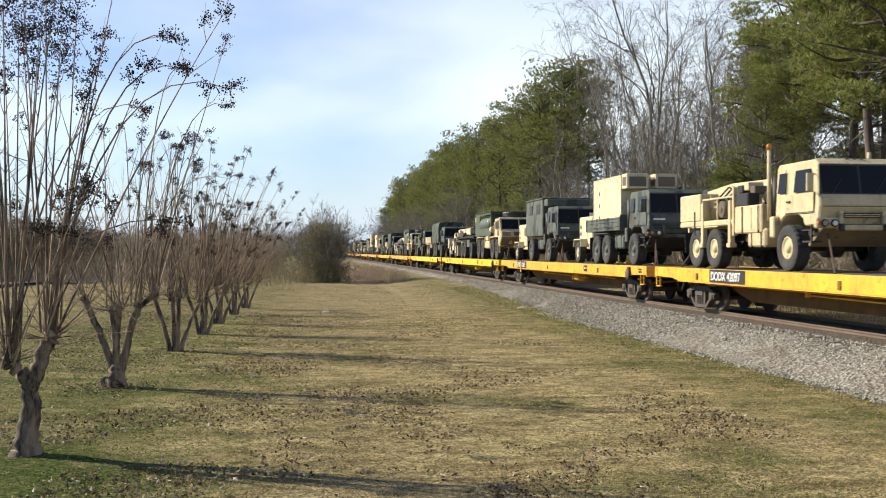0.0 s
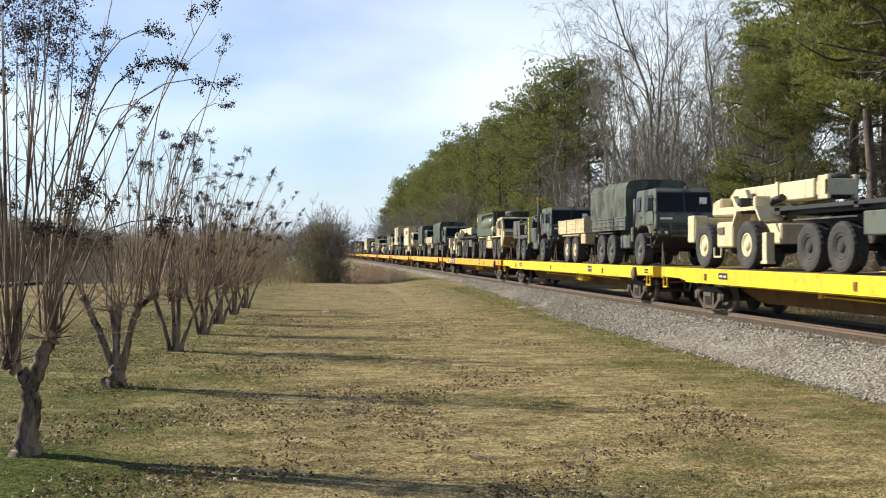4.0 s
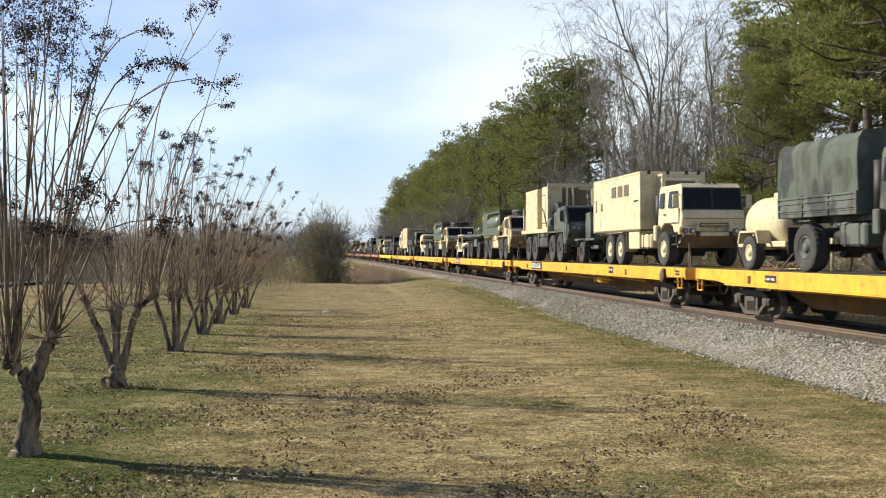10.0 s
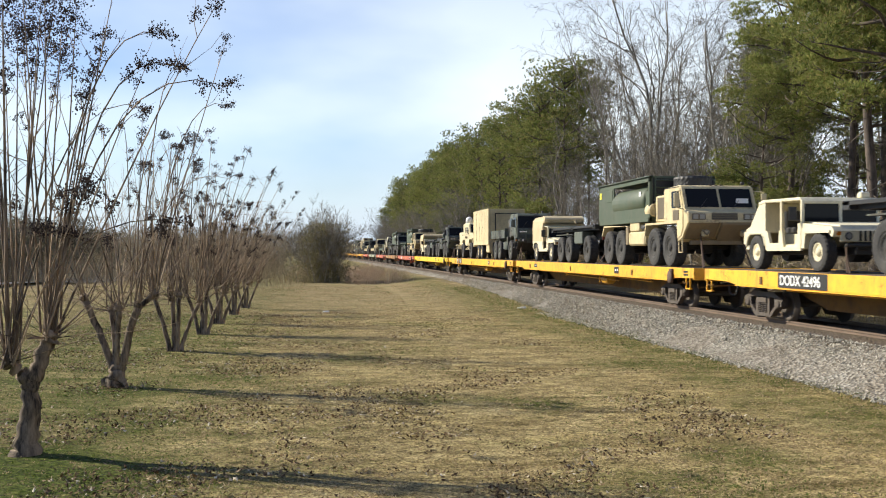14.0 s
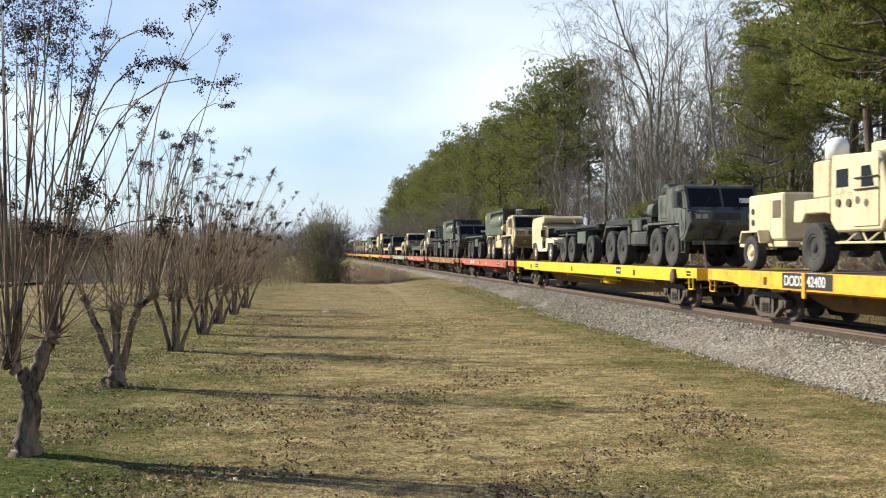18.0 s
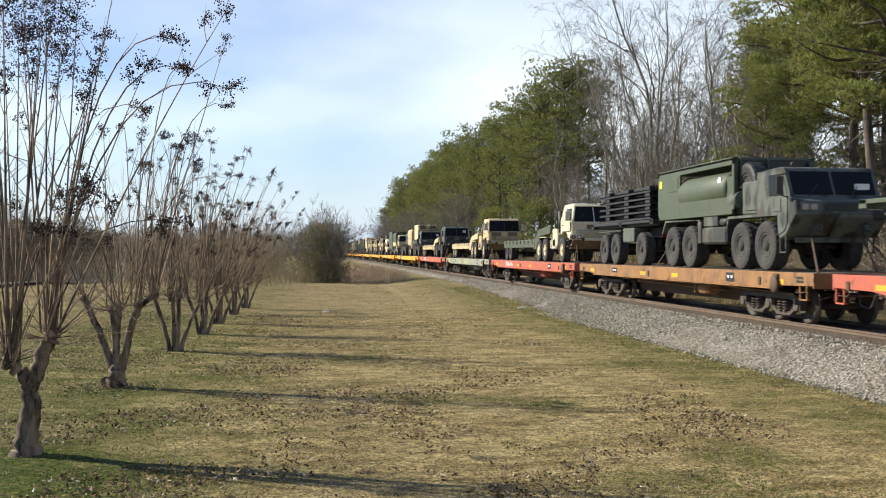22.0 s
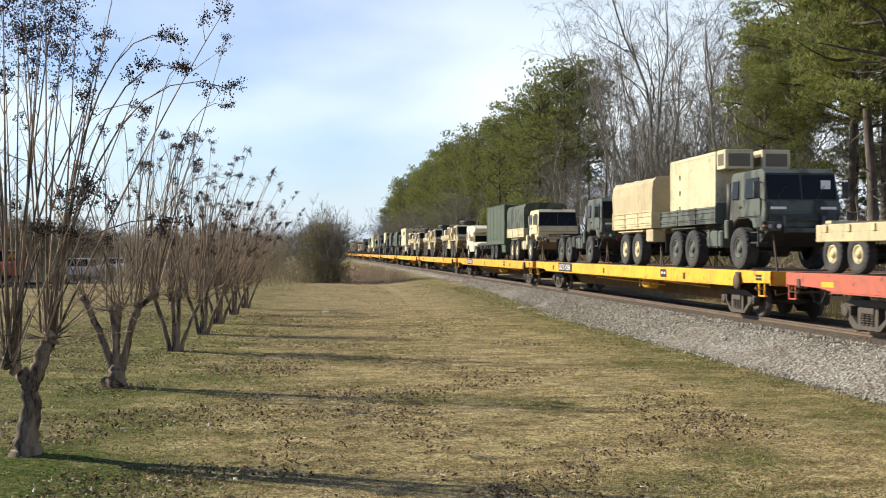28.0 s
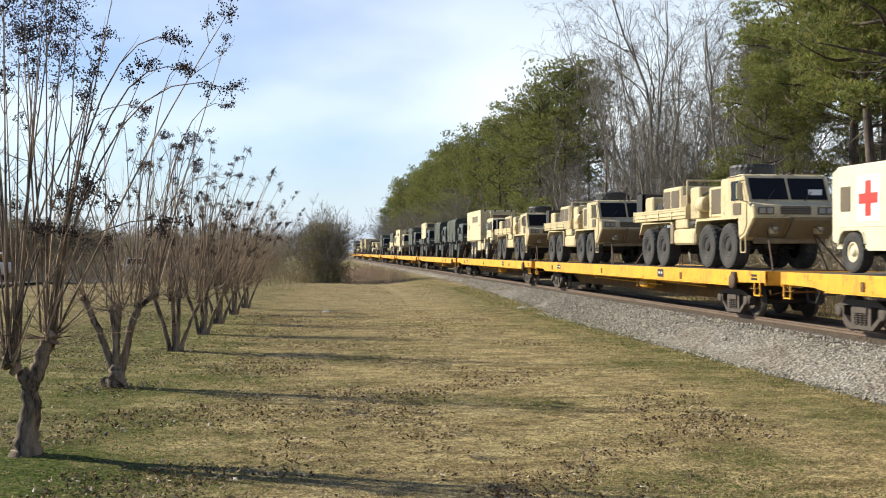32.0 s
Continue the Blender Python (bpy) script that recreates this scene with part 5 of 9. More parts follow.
    tube(bm, (-0.85, 1.9, 1.5), (-0.85, 1.9, 1.8), 0.1, seg=10)
    part("air_cleaner", bm, paint, v)
    bm = BM()
    tube(bm, (1.05, 1.9, 1.4), (1.05, 1.9, 3.0), 0.08, seg=10)
    part("exhaust_pipe", bm, DARK, v)
    part("fuel_tank", B(-1.18, -0.55, 2.55, 4.35, 0.72, 1.22, bevel=0.06), paint, v)
    part("tool_locker", B(-1.16, -0.7, 3.2, 4.25, 1.24, 1.66, bevel=0.03), paint, v)
    part("step_locker", boxes((-1.2, -0.75, 4.35, 4.62, 0.75, 1.4), bevel=0.02), DIRTSHADESAND if paint is SAND else paint, v)
    part("air_tank", tube(BM(), (-1.02, 2.6, 1.36), (-1.02, 3.1, 1.36), 0.12, seg=12), DARK, v)
    for sx in (-1, 1):
        bm = BM()
        prism(bm, [(4.45, 1.40), (4.75, 1.46), (7.4, 1.46), (7.7, 1.10), (7.75, 1.12), (7.45, 1.52), (4.45, 1.46)], *sorted((sx * 0.8, sx * 1.2)))
        part("mudguard", bm, paint, v)
        part("tail_light", B(*sorted((sx * 0.8, sx * 1.0)), 8.3, 8.34, 1.0, 1.14), TAILRED, v)
    chains(v, -1.35, 1.05, 0.65, 1.1)
    chains(v, 8.2, 1.0, 0.55, -0.9)
    part("drive_shaft", tube(BM(), (0, 0.3, 0.74), (0, 6.8, 0.74), 0.08, seg=8), DARK, v)
    part("transfer_case", B(-0.35, 0.35, 2.6, 3.6, 0.5, 1.05, bevel=0.06), DARK, v)
    if body in ("tank", "cargo"):
        part("spare_cradle", boxes((-0.3, 0.5, 0.9, 1.6, 2.42, 2.65), bevel=0.02), FRAMEBLACK, v)
    if body == "tank":
        if paint is CAMO:
            spare(v, -0.80, 1.62, 2.32, 0.66, 0.42, "heavy", False)
        else:
            spare(v, 0.1, 1.25, 2.86, 0.66, 0.42, "heavy", True)
        tank_rack(v, 1.95, 8.15, 1.55, 3.16)
    if body == "flat":
        spare(v, -0.55, 1.85, 2.2, 0.66, 0.40, "heavy", False)
        part("hook_frame", boxes((-0.95, -0.75, 2.3, 8.5, 1.52, 1.74), (0.75, 0.95, 2.3, 8.5, 1.52, 1.74), (-0.95, 0.95, 2.3, 2.5, 1.55, 1.80), (-0.95, 0.95, 5.0, 5.2, 1.55, 1.72), (-0.95, 0.95, 8.2, 8.45, 1.50, 1.74), bevel=0.02), FRAMEBLACK, v)
        part("hook_arm", prism(BM(), [(2.3, 1.74), (2.55, 1.74), (5.6, 1.95), (5.6, 2.08), (2.3, 1.96)], -0.22, 0.22), FRAMEBLACK, v)
    if body == "tricon":
        spare(v, -0.72, 1.98, 2.3, 0.66, 0.40, "heavy", False)
        part("flat_rack", boxes((-1.2, 1.2, 2.45, 8.6, 1.50, 1.62), (-1.215, -1.19, 2.45, 8.6, 1.46, 1.66), (1.19, 1.215, 2.45, 8.6, 1.46, 1.66), bevel=0.01), SAND, v, "sand-coloured load rack")
        frame_ = part("end_frame", boxes((-1.2, 1.2, 2.46, 2.56, 3.72, 3.9), (-1.2, 1.2, 2.46, 2.56, 1.62, 1.76), bevel=0.012), PALE, v)
        for x, w, z in ((-1.14, 0.06, 3.72), (1.14, 0.06, 3.72), (-0.2, 0.05, 3.72), (0.12, 0.05, 3.72)):
            part("post", B(x - w, x + w, 2.455, 2.56, 1.76, z, bevel=0.012), PALE, frame_)
        part("brace", tube(BM(), (-1.225, 2.55, 1.75), (-1.225, 3.25, 2.6), 0.025, seg=6), DARK, frame_)
        for x in (-0.75, 0.7):
            part("rail_light", B(x - 0.28, x + 0.28, 2.44, 2.5, 3.60, 3.66, bevel=0.01), PALE, frame_)
        cab_ = part("small_cabinet", B(-1.18, -0.42, 2.58, 3.75, 1.64, 3.76, bevel=0.015), PALE, v, "tall sand-coloured cabinet")
        part("cabinet_panel", B(-1.1, -0.5, 2.50, 2.58, 2.55, 3.62, bevel=0.01), PALE, cab_)
        part("cabinet_door", B(-1.2, -1.18, 2.95, 3.6, 1.95, 3.3, bevel=0.006), PALE, cab_)
        for z in (1.92, 3.33):
            part("hinge", B(-1.205, -1.18, 2.95, 3.6, z, z + 0.03), DARK, cab_)
        part("door_latch", B(-1.225, -1.2, 3.45, 3.5, 2.55, 2.7), DARK, cab_)
        # brown back wall: the shade inside the frame is put into its colour
        part("back_wall", B(-0.42, 1.12, 3.6, 3.68, 1.64, 3.72), BRONZE, v)
        rec = part("recessed_wall", B(-0.72, 1.1, 3.72, 4.72, 1.64, 3.66, bevel=0.01), PALE, v)
        part("vent", B(-0.735, -0.72, 4.0, 4.4, 2.95, 3.3), DARK, rec)
        for z in (2.0, 2.6):
            part("handle", B(-0.78, -0.72, 3.95, 4.35, z, z + 0.04), PALE, rec)
        big = part("small_container", B(-1.2, 1.18, 4.72, 7.5, 1.63, 3.74, bevel=0.015), PALE, v, "plain sand-coloured box shelter")
        part("side_skin", B(-1.214, -1.2, 4.78, 7.44, 1.70, 3.68, bevel=0.006), PALE, big)
        rear = part("rear_rack", boxes((-1.16, -1.08, 8.3, 8.4, 1.62, 2.95), (1.08, 1.16, 8.3, 8.4, 1.62, 2.95), (-1.16, 1.16, 8.3, 8.4, 2.85, 2.95), bevel=0.01), PALE, v)
        for k, (x0, x1, z1) in enumerate(((-1.1, -0.5, 2.5), (-0.4, 0.3, 2.8), (0.4, 1.0, 2.4))):
            part("stowed_box", B(x0, x1, 7.6, 8.2, 1.63, z1, bevel=0.04), (DIRTSHADESAND, PALE, BRONZE)[k], rear)
        part("hose_reel", tube(BM(), (-1.1, 7.9, 2.72), (-0.6, 7.9, 2.72), 0.22, seg=14), DARK, rear)
    if body == "cargo":
        spare(v, 0.1, 1.25, 2.86, 0.66, 0.40, "heavy", True)
        cargo_bed(v, 3.2, 8.3, 1.55, paint, 0.36, 1.2)
        part("equipment_box", boxes((-1.1, 0.3, 2.35, 3.1, 1.5, 2.5), bevel=0.04), paint, v)
        part("equipment_box", boxes((-1.05, 1.0, 4.0, 5.7, 1.66, 2.62), bevel=0.05), paint, v)
        part("locker_cover", boxes((-1.06, -1.045, 4.2, 4.9, 1.8, 2.5), (-1.06, -1.045, 5.0, 5.6, 1.8, 2.5)), BRONZE, v)
        part("equipment_box", boxes((-1.1, -0.2, 6.6, 7.4, 1.66, 2.4), bevel=0.05), paint, v)
        part("equipment_box", boxes((-1.12, 0.6, 3.35, 3.85, 1.66, 2.3), bevel=0.04), DIRTSHADESAND, v)
        part("winch", tube(BM(), (-1.0, 6.15, 1.95), (0.9, 6.15, 1.95), 0.24, seg=14), DARK, v)
        part("tool_rack", boxes((-1.15, -1.05, 7.55, 8.2, 1.66, 2.55), (-1.15, -0.4, 7.55, 7.62, 1.66, 2.55), bevel=0.01), DARK, v)
        bm = BM()
        bar_frame(bm, [(-1.12, 3.3, 1.9), (-1.12, 3.3, 2.75), (1.0, 3.3, 2.75)], 0.03)
        part("head_rail", bm, paint, v)
        bm = BM()
        tube(bm, (0.3, 7.9, 1.6), (0.3, 7.9, 2.6), 0.2, seg=12)
        box(bm, 0.15, 0.45, 6.0, 8.0, 2.5, 2.75, bevel=0.03)
        part("material_crane", bm, paint, v)
    return v


def tank_rack(v, y0, y1, z0, z1):
    """Green steel rack with a long round tank showing through its open side."""
    H = 1.2
    r = part("tank_rack", boxes((-H, H, y0, y1, z0, z0 + 0.16), (-H, -H + 0.12, y0, y0 + 0.14, z0, z1), (H - 0.12, H, y0, y0 + 0.14, z0, z1), (-H, -H + 0.12, y1 - 0.14, y1, z0, z1), (H - 0.12, H, y1 - 0.14, y1, z0, z1), (-H, H, y0, y1, z1 - 0.10, z1 - 0.02), (-H, -H + 0.08, y0, y1, z1 - 0.22, z1), bevel=0.012), OLIVE, v, "olive green steel rack with a long round tank")
    wall0 = y1 - 2.05
    zc = (z0 + z1) / 2 - 0.04
    part("rack_wall", B(-H - 0.002, -H + 0.05, wall0, y1 - 0.10, z0 + 0.12, z1 - 0.2), OLIVE, r)
    part("rack_wall", B(-H + 0.002, -H + 0.05, y0 + 0.1, wall0, z0 + 0.12, z0 + 0.50), OLIVE, r)
    part("rack_wall", B(-H + 0.06, -H + 0.10, y0 + 0.1, wall0, z0 + 0.45, zc + 0.32), OLIVE, r)
    part("rack_wall", B(H - 0.05, H - 0.002, y0 + 0.1, y1 - 0.10, z0 + 0.12, z1 - 0.1), OLIVE, r)
    part("hatch", boxes((-H - 0.02, -H, wall0 + 0.15, wall0 + 0.95, z1 - 0.72, z1 - 0.26), bevel=0.008), OLIVE, r)
    bm = BM()
    lathe(bm, [(y0 + 0.75, 0.10), (y0 + 0.55, 0.40), (y0 + 0.70, 0.54), (wall0 + 0.1, 0.54), (wall0 + 0.2, 0.3)], 24, "y")
    bmesh.ops.recalc_face_normals(bm, faces=bm.faces[:])
    bm.transform(Matrix.Translation((-0.72, 0, zc)))
    part("tank", bm, OLIVE, r)
    for k in range(6):
        part("ladder_rung", tube(BM(), (-1.0, y0 - 0.03, z0 + 0.2 + 0.25 * k), (-0.2, y0 - 0.03, z0 + 0.2 + 0.25 * k), 0.02, seg=6), OLIVE, r)
    for x in (-1.0, -0.2):
        part("ladder_rail", tube(BM(), (x, y0 - 0.03, z0), (x, y0 - 0.03, z1), 0.028, seg=6), OLIVE, r)
    part("end_panel", B(-1.08, 1.1, y0 + 0.02, y0 + 0.06, z0 + 0.1, z1 - 0.1), FRAMEBLACK, r)
    part("reflector", B(-H - 0.016, -H - 0.004, y1 - 0.42, y1 - 0.18, z1 - 0.55, z1 - 0.30), YELLOWMARK, r)
    bm = BM()
    tube(bm, (-H - 0.03, y0 + 0.95, zc + 0.22), (-H - 0.015, y0 + 0.95, zc + 0.22), 0.12, seg=14)
    box(bm, -H - 0.02, -H + 0.02, y0 + 0.78, y0 + 1.12, zc + 0.02, zc + 0.10)
    part("round_plate", bm, WHITEMARK, r)
    return r


# ---- trailers ----
def flat_trailer(load, paint, label):
    """Three-axle palletised-load trailer: one steering axle in front, two behind."""
    v = thing("flatbed_trailer", label, "trailer", "military vehicles on the train")
    wheels(v, [0, 3.08, 4.55], 1.2, 0.60, 0.40, RUBBER, "heavy_trailer")
    chassis(v, -0.9, 5.8, 1.2, 0.3)
    top = 1.62
    part("bed", boxes((-1.0, -0.8, -1.25, 6.3, top - 0.2, top), (0.8, 1.0, -1.25, 6.3, top - 0.2, top), (-1.2, 1.2, -1.3, -1.0, top - 0.16, top + 0.02), (-1.2, 1.2, 6.0, 6.3, top - 0.2, top), (-1.2, 1.2, 2.3, 2.5, top - 0.16, top), (-1.2, -1.1, -1.25, 6.3, top - 0.1, top), (1.1, 1.2, -1.25, 6.3, top - 0.1, top), bevel=0.01), FRAMEBLACK if paint is not OLIVE else OLIVE, v)
    part("bed_plate", boxes((-0.8, 0.8, -1.2, 6.2, top - 0.08, top - 0.02)), FRAMEBLACK, v)
    part("tool_locker", B(-1.15, -0.6, 0.9, 2.2, 0.85, 1.38, bevel=0.03), CAMO if paint is not OLIVE else OLIVE, v)
    for sx in (-1, 1):
        part("mudguard", boxes((*sorted((sx * 0.8, sx * 1.2)), 2.35, 5.3, 1.26, 1.30)), paint, v)
    bm = BM()
    tube(bm, (-0.35, -0.4, 0.75), (0, -2.3, 0.85), 0.06, seg=8)
    tube(bm, (0.35, -0.4, 0.75), (0, -2.3, 0.85), 0.06, seg=8)
    part("tow_bar", bm, DARK, v)
    if load == "panels":
        for k in range(5):
            z = top + 0.03 + 0.235 * k
            bm = boxes((-1.15, 1.15, -0.9, 5.3, z + 0.06, z + 0.10), (-1.15, -1.09, -0.9, 5.3, z, z + 0.10), (1.09, 1.15, -0.9, 5.3, z, z + 0.10), (-0.9, -0.7, -0.8, 5.2, z + 0.10, z + 0.235), (0.7, 0.9, -0.8, 5.2, z + 0.10, z + 0.235))
            for q in range(3):
                box(bm, -1.10, -0.9, -0.7 + q * 2.4, -0.2 + q * 2.4, z + 0.10, z + 0.235)
            part("steel_panel", bm, FRAMEBLACK, v, "black steel deck panel")
    return v


def cargo_trailer(paint, canvas=None, label=""):
    v = thing("cargo_trailer", label, "trailer", "military vehicles on the train")
    wheels(v, [0, 1.42], 1.2, 0.59, 0.38, paint, "truck")
    chassis(v, -2.0, 3.0, 0.95)
    cargo_bed(v, -1.65, 2.85, 1.32, paint, 0.62)
    part("battery_box", B(-1.15, -0.7, -1.6, -0.9, 0.85, 1.28, bevel=0.02), paint, v)
    for sx in (-1, 1):
        part("fender", B(*sorted((sx * 0.8, sx * 1.2)), -0.72, 2.15, 1.22, 1.26), paint, v)
    bm = BM()
    tube(bm, (-0.45, -1.9, 0.95), (0, -3.2, 0.85), 0.06, seg=8)
    tube(bm, (0.45, -1.9, 0.95), (0, -3.2, 0.85), 0.06, seg=8)
    tube(bm, (0.15, -2.9, 0.0), (0.15, -2.9, 1.1), 0.05, seg=8)
    part("tow_bar", bm, paint, v)
    for sx in (-1, 1):
        part("tail_light", B(*sorted((sx * 0.8, sx * 1.0)), 3.0, 3.04, 0.92, 1.05), TAILRED, v)
    chains(v, -1.3, 0.9)
    if canvas:
        canvas_top(v, -1.7, 2.9, 1.9, 3.15, canvas)
    return v


def small_trailer(kind, paint, label):
    """Single-axle trailer with a generator, a water tank or an upright panel."""
    v = thing("utility_trailer", label, "trailer", "military vehicles on the train")
    wheels(v, [0], 1.08, 0.47, 0.30, paint if paint is not CAMO else RUBBER, "light")
    part("frame", boxes((-0.75, 0.75, -1.5, 1.4, 0.62, 0.78), bevel=0.02), paint, v)
    for sx in (-1, 1):
        bm = BM()
        prism(bm, [(-0.62, 0.72), (-0.48, 1.02), (0.48, 1.02), (0.62, 0.72), (0.66, 0.74), (0.52, 1.07), (-0.52, 1.07), (-0.66, 0.74)], *sorted((sx * 0.72, sx * 1.1)))
        part("fender", bm, paint, v)
    bm = BM()
    tube(bm, (-0.4, -1.4, 0.7), (0, -2.5, 0.65), 0.05, seg=8)
    tube(bm, (0.4, -1.4, 0.7), (0, -2.5, 0.65), 0.05, seg=8)
    tube(bm, (0.12, -2.3, 0.0), (0.12, -2.3, 0.9), 0.045, seg=8)
    part("tow_bar", bm, paint, v)
    if kind == "generator":
        g = part("generator", B(-0.78, 0.78, -1.35, 0.75, 0.80, 2.05, bevel=0.05), paint, v, "box-shaped generator set")
        part("vent_grille", B(-0.795, -0.78, -1.2, -0.75, 1.4, 1.85), BRONZE, g)
        part("panel_door", B(-0.79, -0.78, -0.6, 0.2, 0.95, 1.9, bevel=0.004), paint, g)
        bm = BM()
        for k in range(3):
            tube(bm, (-0.79, 0.45 - 0.0 * k, 1.0 + 0.3 * k), (-0.80, 0.45, 1.0 + 0.3 * k), 0.09, seg=10)
        part("round_port", bm, DARK, g)
    if kind == "water":
        bm = lathe(BM(), [(-1.3, 0.2), (-1.22, 0.62), (-1.0, 0.75), (0.9, 0.75), (1.15, 0.62), (1.22, 0.2)], 24, "y")
        bmesh.ops.recalc_face_normals(bm, faces=bm.faces[:])
        bm.transform(Matrix.Translation((0, 0, 1.28)))
        part("water_tank", bm, paint, v, "rounded water tank")
        part("filler_cap", B(-0.25, 0.25, -0.4, 0.2, 1.98, 2.12, bevel=0.03), paint, v)
    if kind == "panel":
        part("deck_plate", boxes((-1.05, 1.05, -1.9, 1.3, 0.98, 1.08), bevel=0.02), paint, v)
        part("upright_cabinet", B(-0.95, 0.15, -1.0, -0.2, 1.08, 2.2, bevel=0.03), paint, v, "upright camouflaged cabinet")
        bm = BM()
        bar_frame(bm, [(-0.9, -1.85, 1.0), (-0.35, -1.85, 0.3), (0.3, -1.85, 1.0)], 0.03)
        part("stand", bm, DARK, v)
    return v


def container_trailer(paint, label):
    v = thing("container_trailer", label, "trailer", "military vehicles on the train")
    wheels(v, [0, 1.30], 1.15, 0.50, 0.30, paint if paint in (SAND, PALE) else RUBBER, "dolly")
    y0, y1, z0, z1 = -3.15, 2.95, 0.98, 3.34
    chassis(v, -3.1, 2.9, 0.82, 0.2)
    c = part("container", B(-1.2, 1.2, y0, y1, z0 + 0.1, z1, bevel=0.02), paint, v, "panel-sided shelter container")
    n = 5
    for i in range(n):
        a = y0 + 0.16 + (y1 - y0 - 0.32) * i / n
        part("side_panel", B(-1.216, -1.2, a + 0.025, a + (y1 - y0 - 0.32) / n - 0.025, z0 + 0.30, z1 - 0.14, bevel=0.005), paint, c)
        if i:
            part("panel_seam", B(-1.222, -1.2, a - 0.014, a + 0.014, z0 + 0.30, z1 - 0.14), DARK, c)
        if i in (1, 2):
            part("panel_latch", B(-1.24, -1.216, a + 0.9, a + 1.0, (z0 + z1) / 2 - 0.04, (z0 + z1) / 2 + 0.04), DARK, c)
    for y in (y0 - 0.008, y1 - 0.13):
        for x0, x1 in ((-1.222, -1.08), (1.08, 1.222)):
            part("corner_post", B(x0, x1, y, y + 0.138, z0, z1 + 0.015), paint, c)
    part("base_rail", boxes((-1.222, 1.222, y0, y1, z0 - 0.02, z0 + 0.16), bevel=0.01), paint, c)
    part("top_rail", boxes((-1.22, -1.12, y0, y1, z1 - 0.08, z1 + 0.012), (1.12, 1.22, y0, y1, z1 - 0.08, z1 + 0.012)), paint, c)
    part("roof_rack", bar_frame(bar_frame(BM(), [(-1.16, y0 + 0.1, z1 + 0.08), (-1.16, y1 - 0.1, z1 + 0.08)], 0.014), [(-1.05, y0 + 0.1, z1 + 0.05), (-1.05, y1 - 0.1, z1 + 0.05)], 0.014), DARK, c)
    part("end_door", B(-0.7, 0.85, y0 - 0.025, y0, z0 + 0.25, z1 - 0.35, bevel=0.01), paint, c)
    part("door_frame", boxes((-0.78, -0.72, y0 - 0.035, y0, z0 + 0.2, z1 - 0.3), (0.87, 0.93, y0 - 0.035, y0, z0 + 0.2, z1 - 0.3), (-0.78, 0.93, y0 - 0.035, y0, z1 - 0.34, z1 - 0.28)), DARK, c)
    part("hinge", boxes(*[(-1.0, -0.86, y0 - 0.07, y0, z0 + 0.35 + 0.5 * k, z0 + 0.47 + 0.5 * k) for k in range(4)]), paint, c)
    part("tool_locker", B(-1.15, -0.5, y0 + 0.05, y0 + 1.2, 0.45, 0.96, bevel=0.03), paint, v)
    bm = BM()
    tube(bm, (-0.5, y0, 0.8), (0, y0 - 1.6, 0.75), 0.06, seg=8)
    tube(bm, (0.5, y0, 0.8), (0, y0 - 1.6, 0.75), 0.06, seg=8)
    tube(bm, (-0.9, y0 + 0.3, 0.0), (-0.9, y0 + 0.3, 0.6), 0.05, seg=8)
    tube(bm, (0.9, y0 + 0.3, 0.0), (0.9, y0 + 0.3, 0.6), 0.05, seg=8)
    part("tow_bar", bm, paint, v)
    part("mudguard", boxes((-1.15, -0.8, -0.55, 1.85, 1.03, 1.06), (0.8, 1.15, -0.55, 1.85, 1.03, 1.06)), paint, v)
    return v


def lowboy(paint, label, reach):
    """Low-bed semi-trailer; its gooseneck rests on the tractor. Origin at its front wheel axle; reach to the fifth wheel."""
    v = thing("lowbed_trailer", label, "trailer", "military vehicles on the train")
    wheels(v, [0, 1.08], 1.2, 0.44, 0.26, paint if paint is SAND else RUBBER, "low")
    f = -reach
    neck = prism(BM(), [(f + 1.9, 0.86), (f + 1.9, 1.0), (f + 0.75, 1.62), (f - 1.9, 1.82), (f - 1.95, 1.70), (f - 1.85, 1.40), (f + 0.3, 1.30), (f + 1.25, 0.62), (f + 1.9, 0.62)], -1.2, 1.2, 0.02)
    part("gooseneck", neck, paint, v)
    part("bed", boxes((-1.22, 1.22, f + 1.6, 1.75, 0.93, 1.12), (-1.22, -1.1, f + 1.6, 1.75, 0.72, 0.95), (1.1, 1.22, f + 1.6, 1.75, 0.72, 0.95), bevel=0.015), paint, v)
    part("bed_beam", boxes((-0.5, -0.35, f + 1.6, -0.6, 0.52, 0.93), (0.35, 0.5, f + 1.6, -0.6, 0.52, 0.93)), DARK, v)
    k = f + 2.2
    while k < 1.4:
        part("bed_plank", B(-1.05, 1.05, k, k + 0.55, 1.12, 1.15), PLANK, v)
        k += 0.6
    for sx in (-1, 1):
        q = f + 2.0
        while q < 1.5:
            part("lashing_ring", B(*sorted((sx * 1.26, sx * 1.21)), q, q + 0.12, 0.95, 1.10), paint, v)
            q += 1.0
        part("tail_light", B(*sorted((sx * 0.8, sx * 1.0)), 1.75, 1.79, 0.92, 1.05), TAILRED, v)
    bm = BM()
    bar_frame(bm, [(-0.8, f - 1.3, 1.80), (-0.8, f - 1.3, 2.15), (0.8, f - 1.3, 2.15), (0.8, f - 1.3, 1.80)], 0.025)
    bar_frame(bm, [(-0.9, f + 0.0, 1.74), (-0.9, f + 0.0, 1.95)], 0.025)
    part("head_rail", bm, paint, v)
    part("ramp_stop", boxes((-1.0, 1.0, 1.45, 1.7, 1.12, 1.22)), paint, v)
    return v


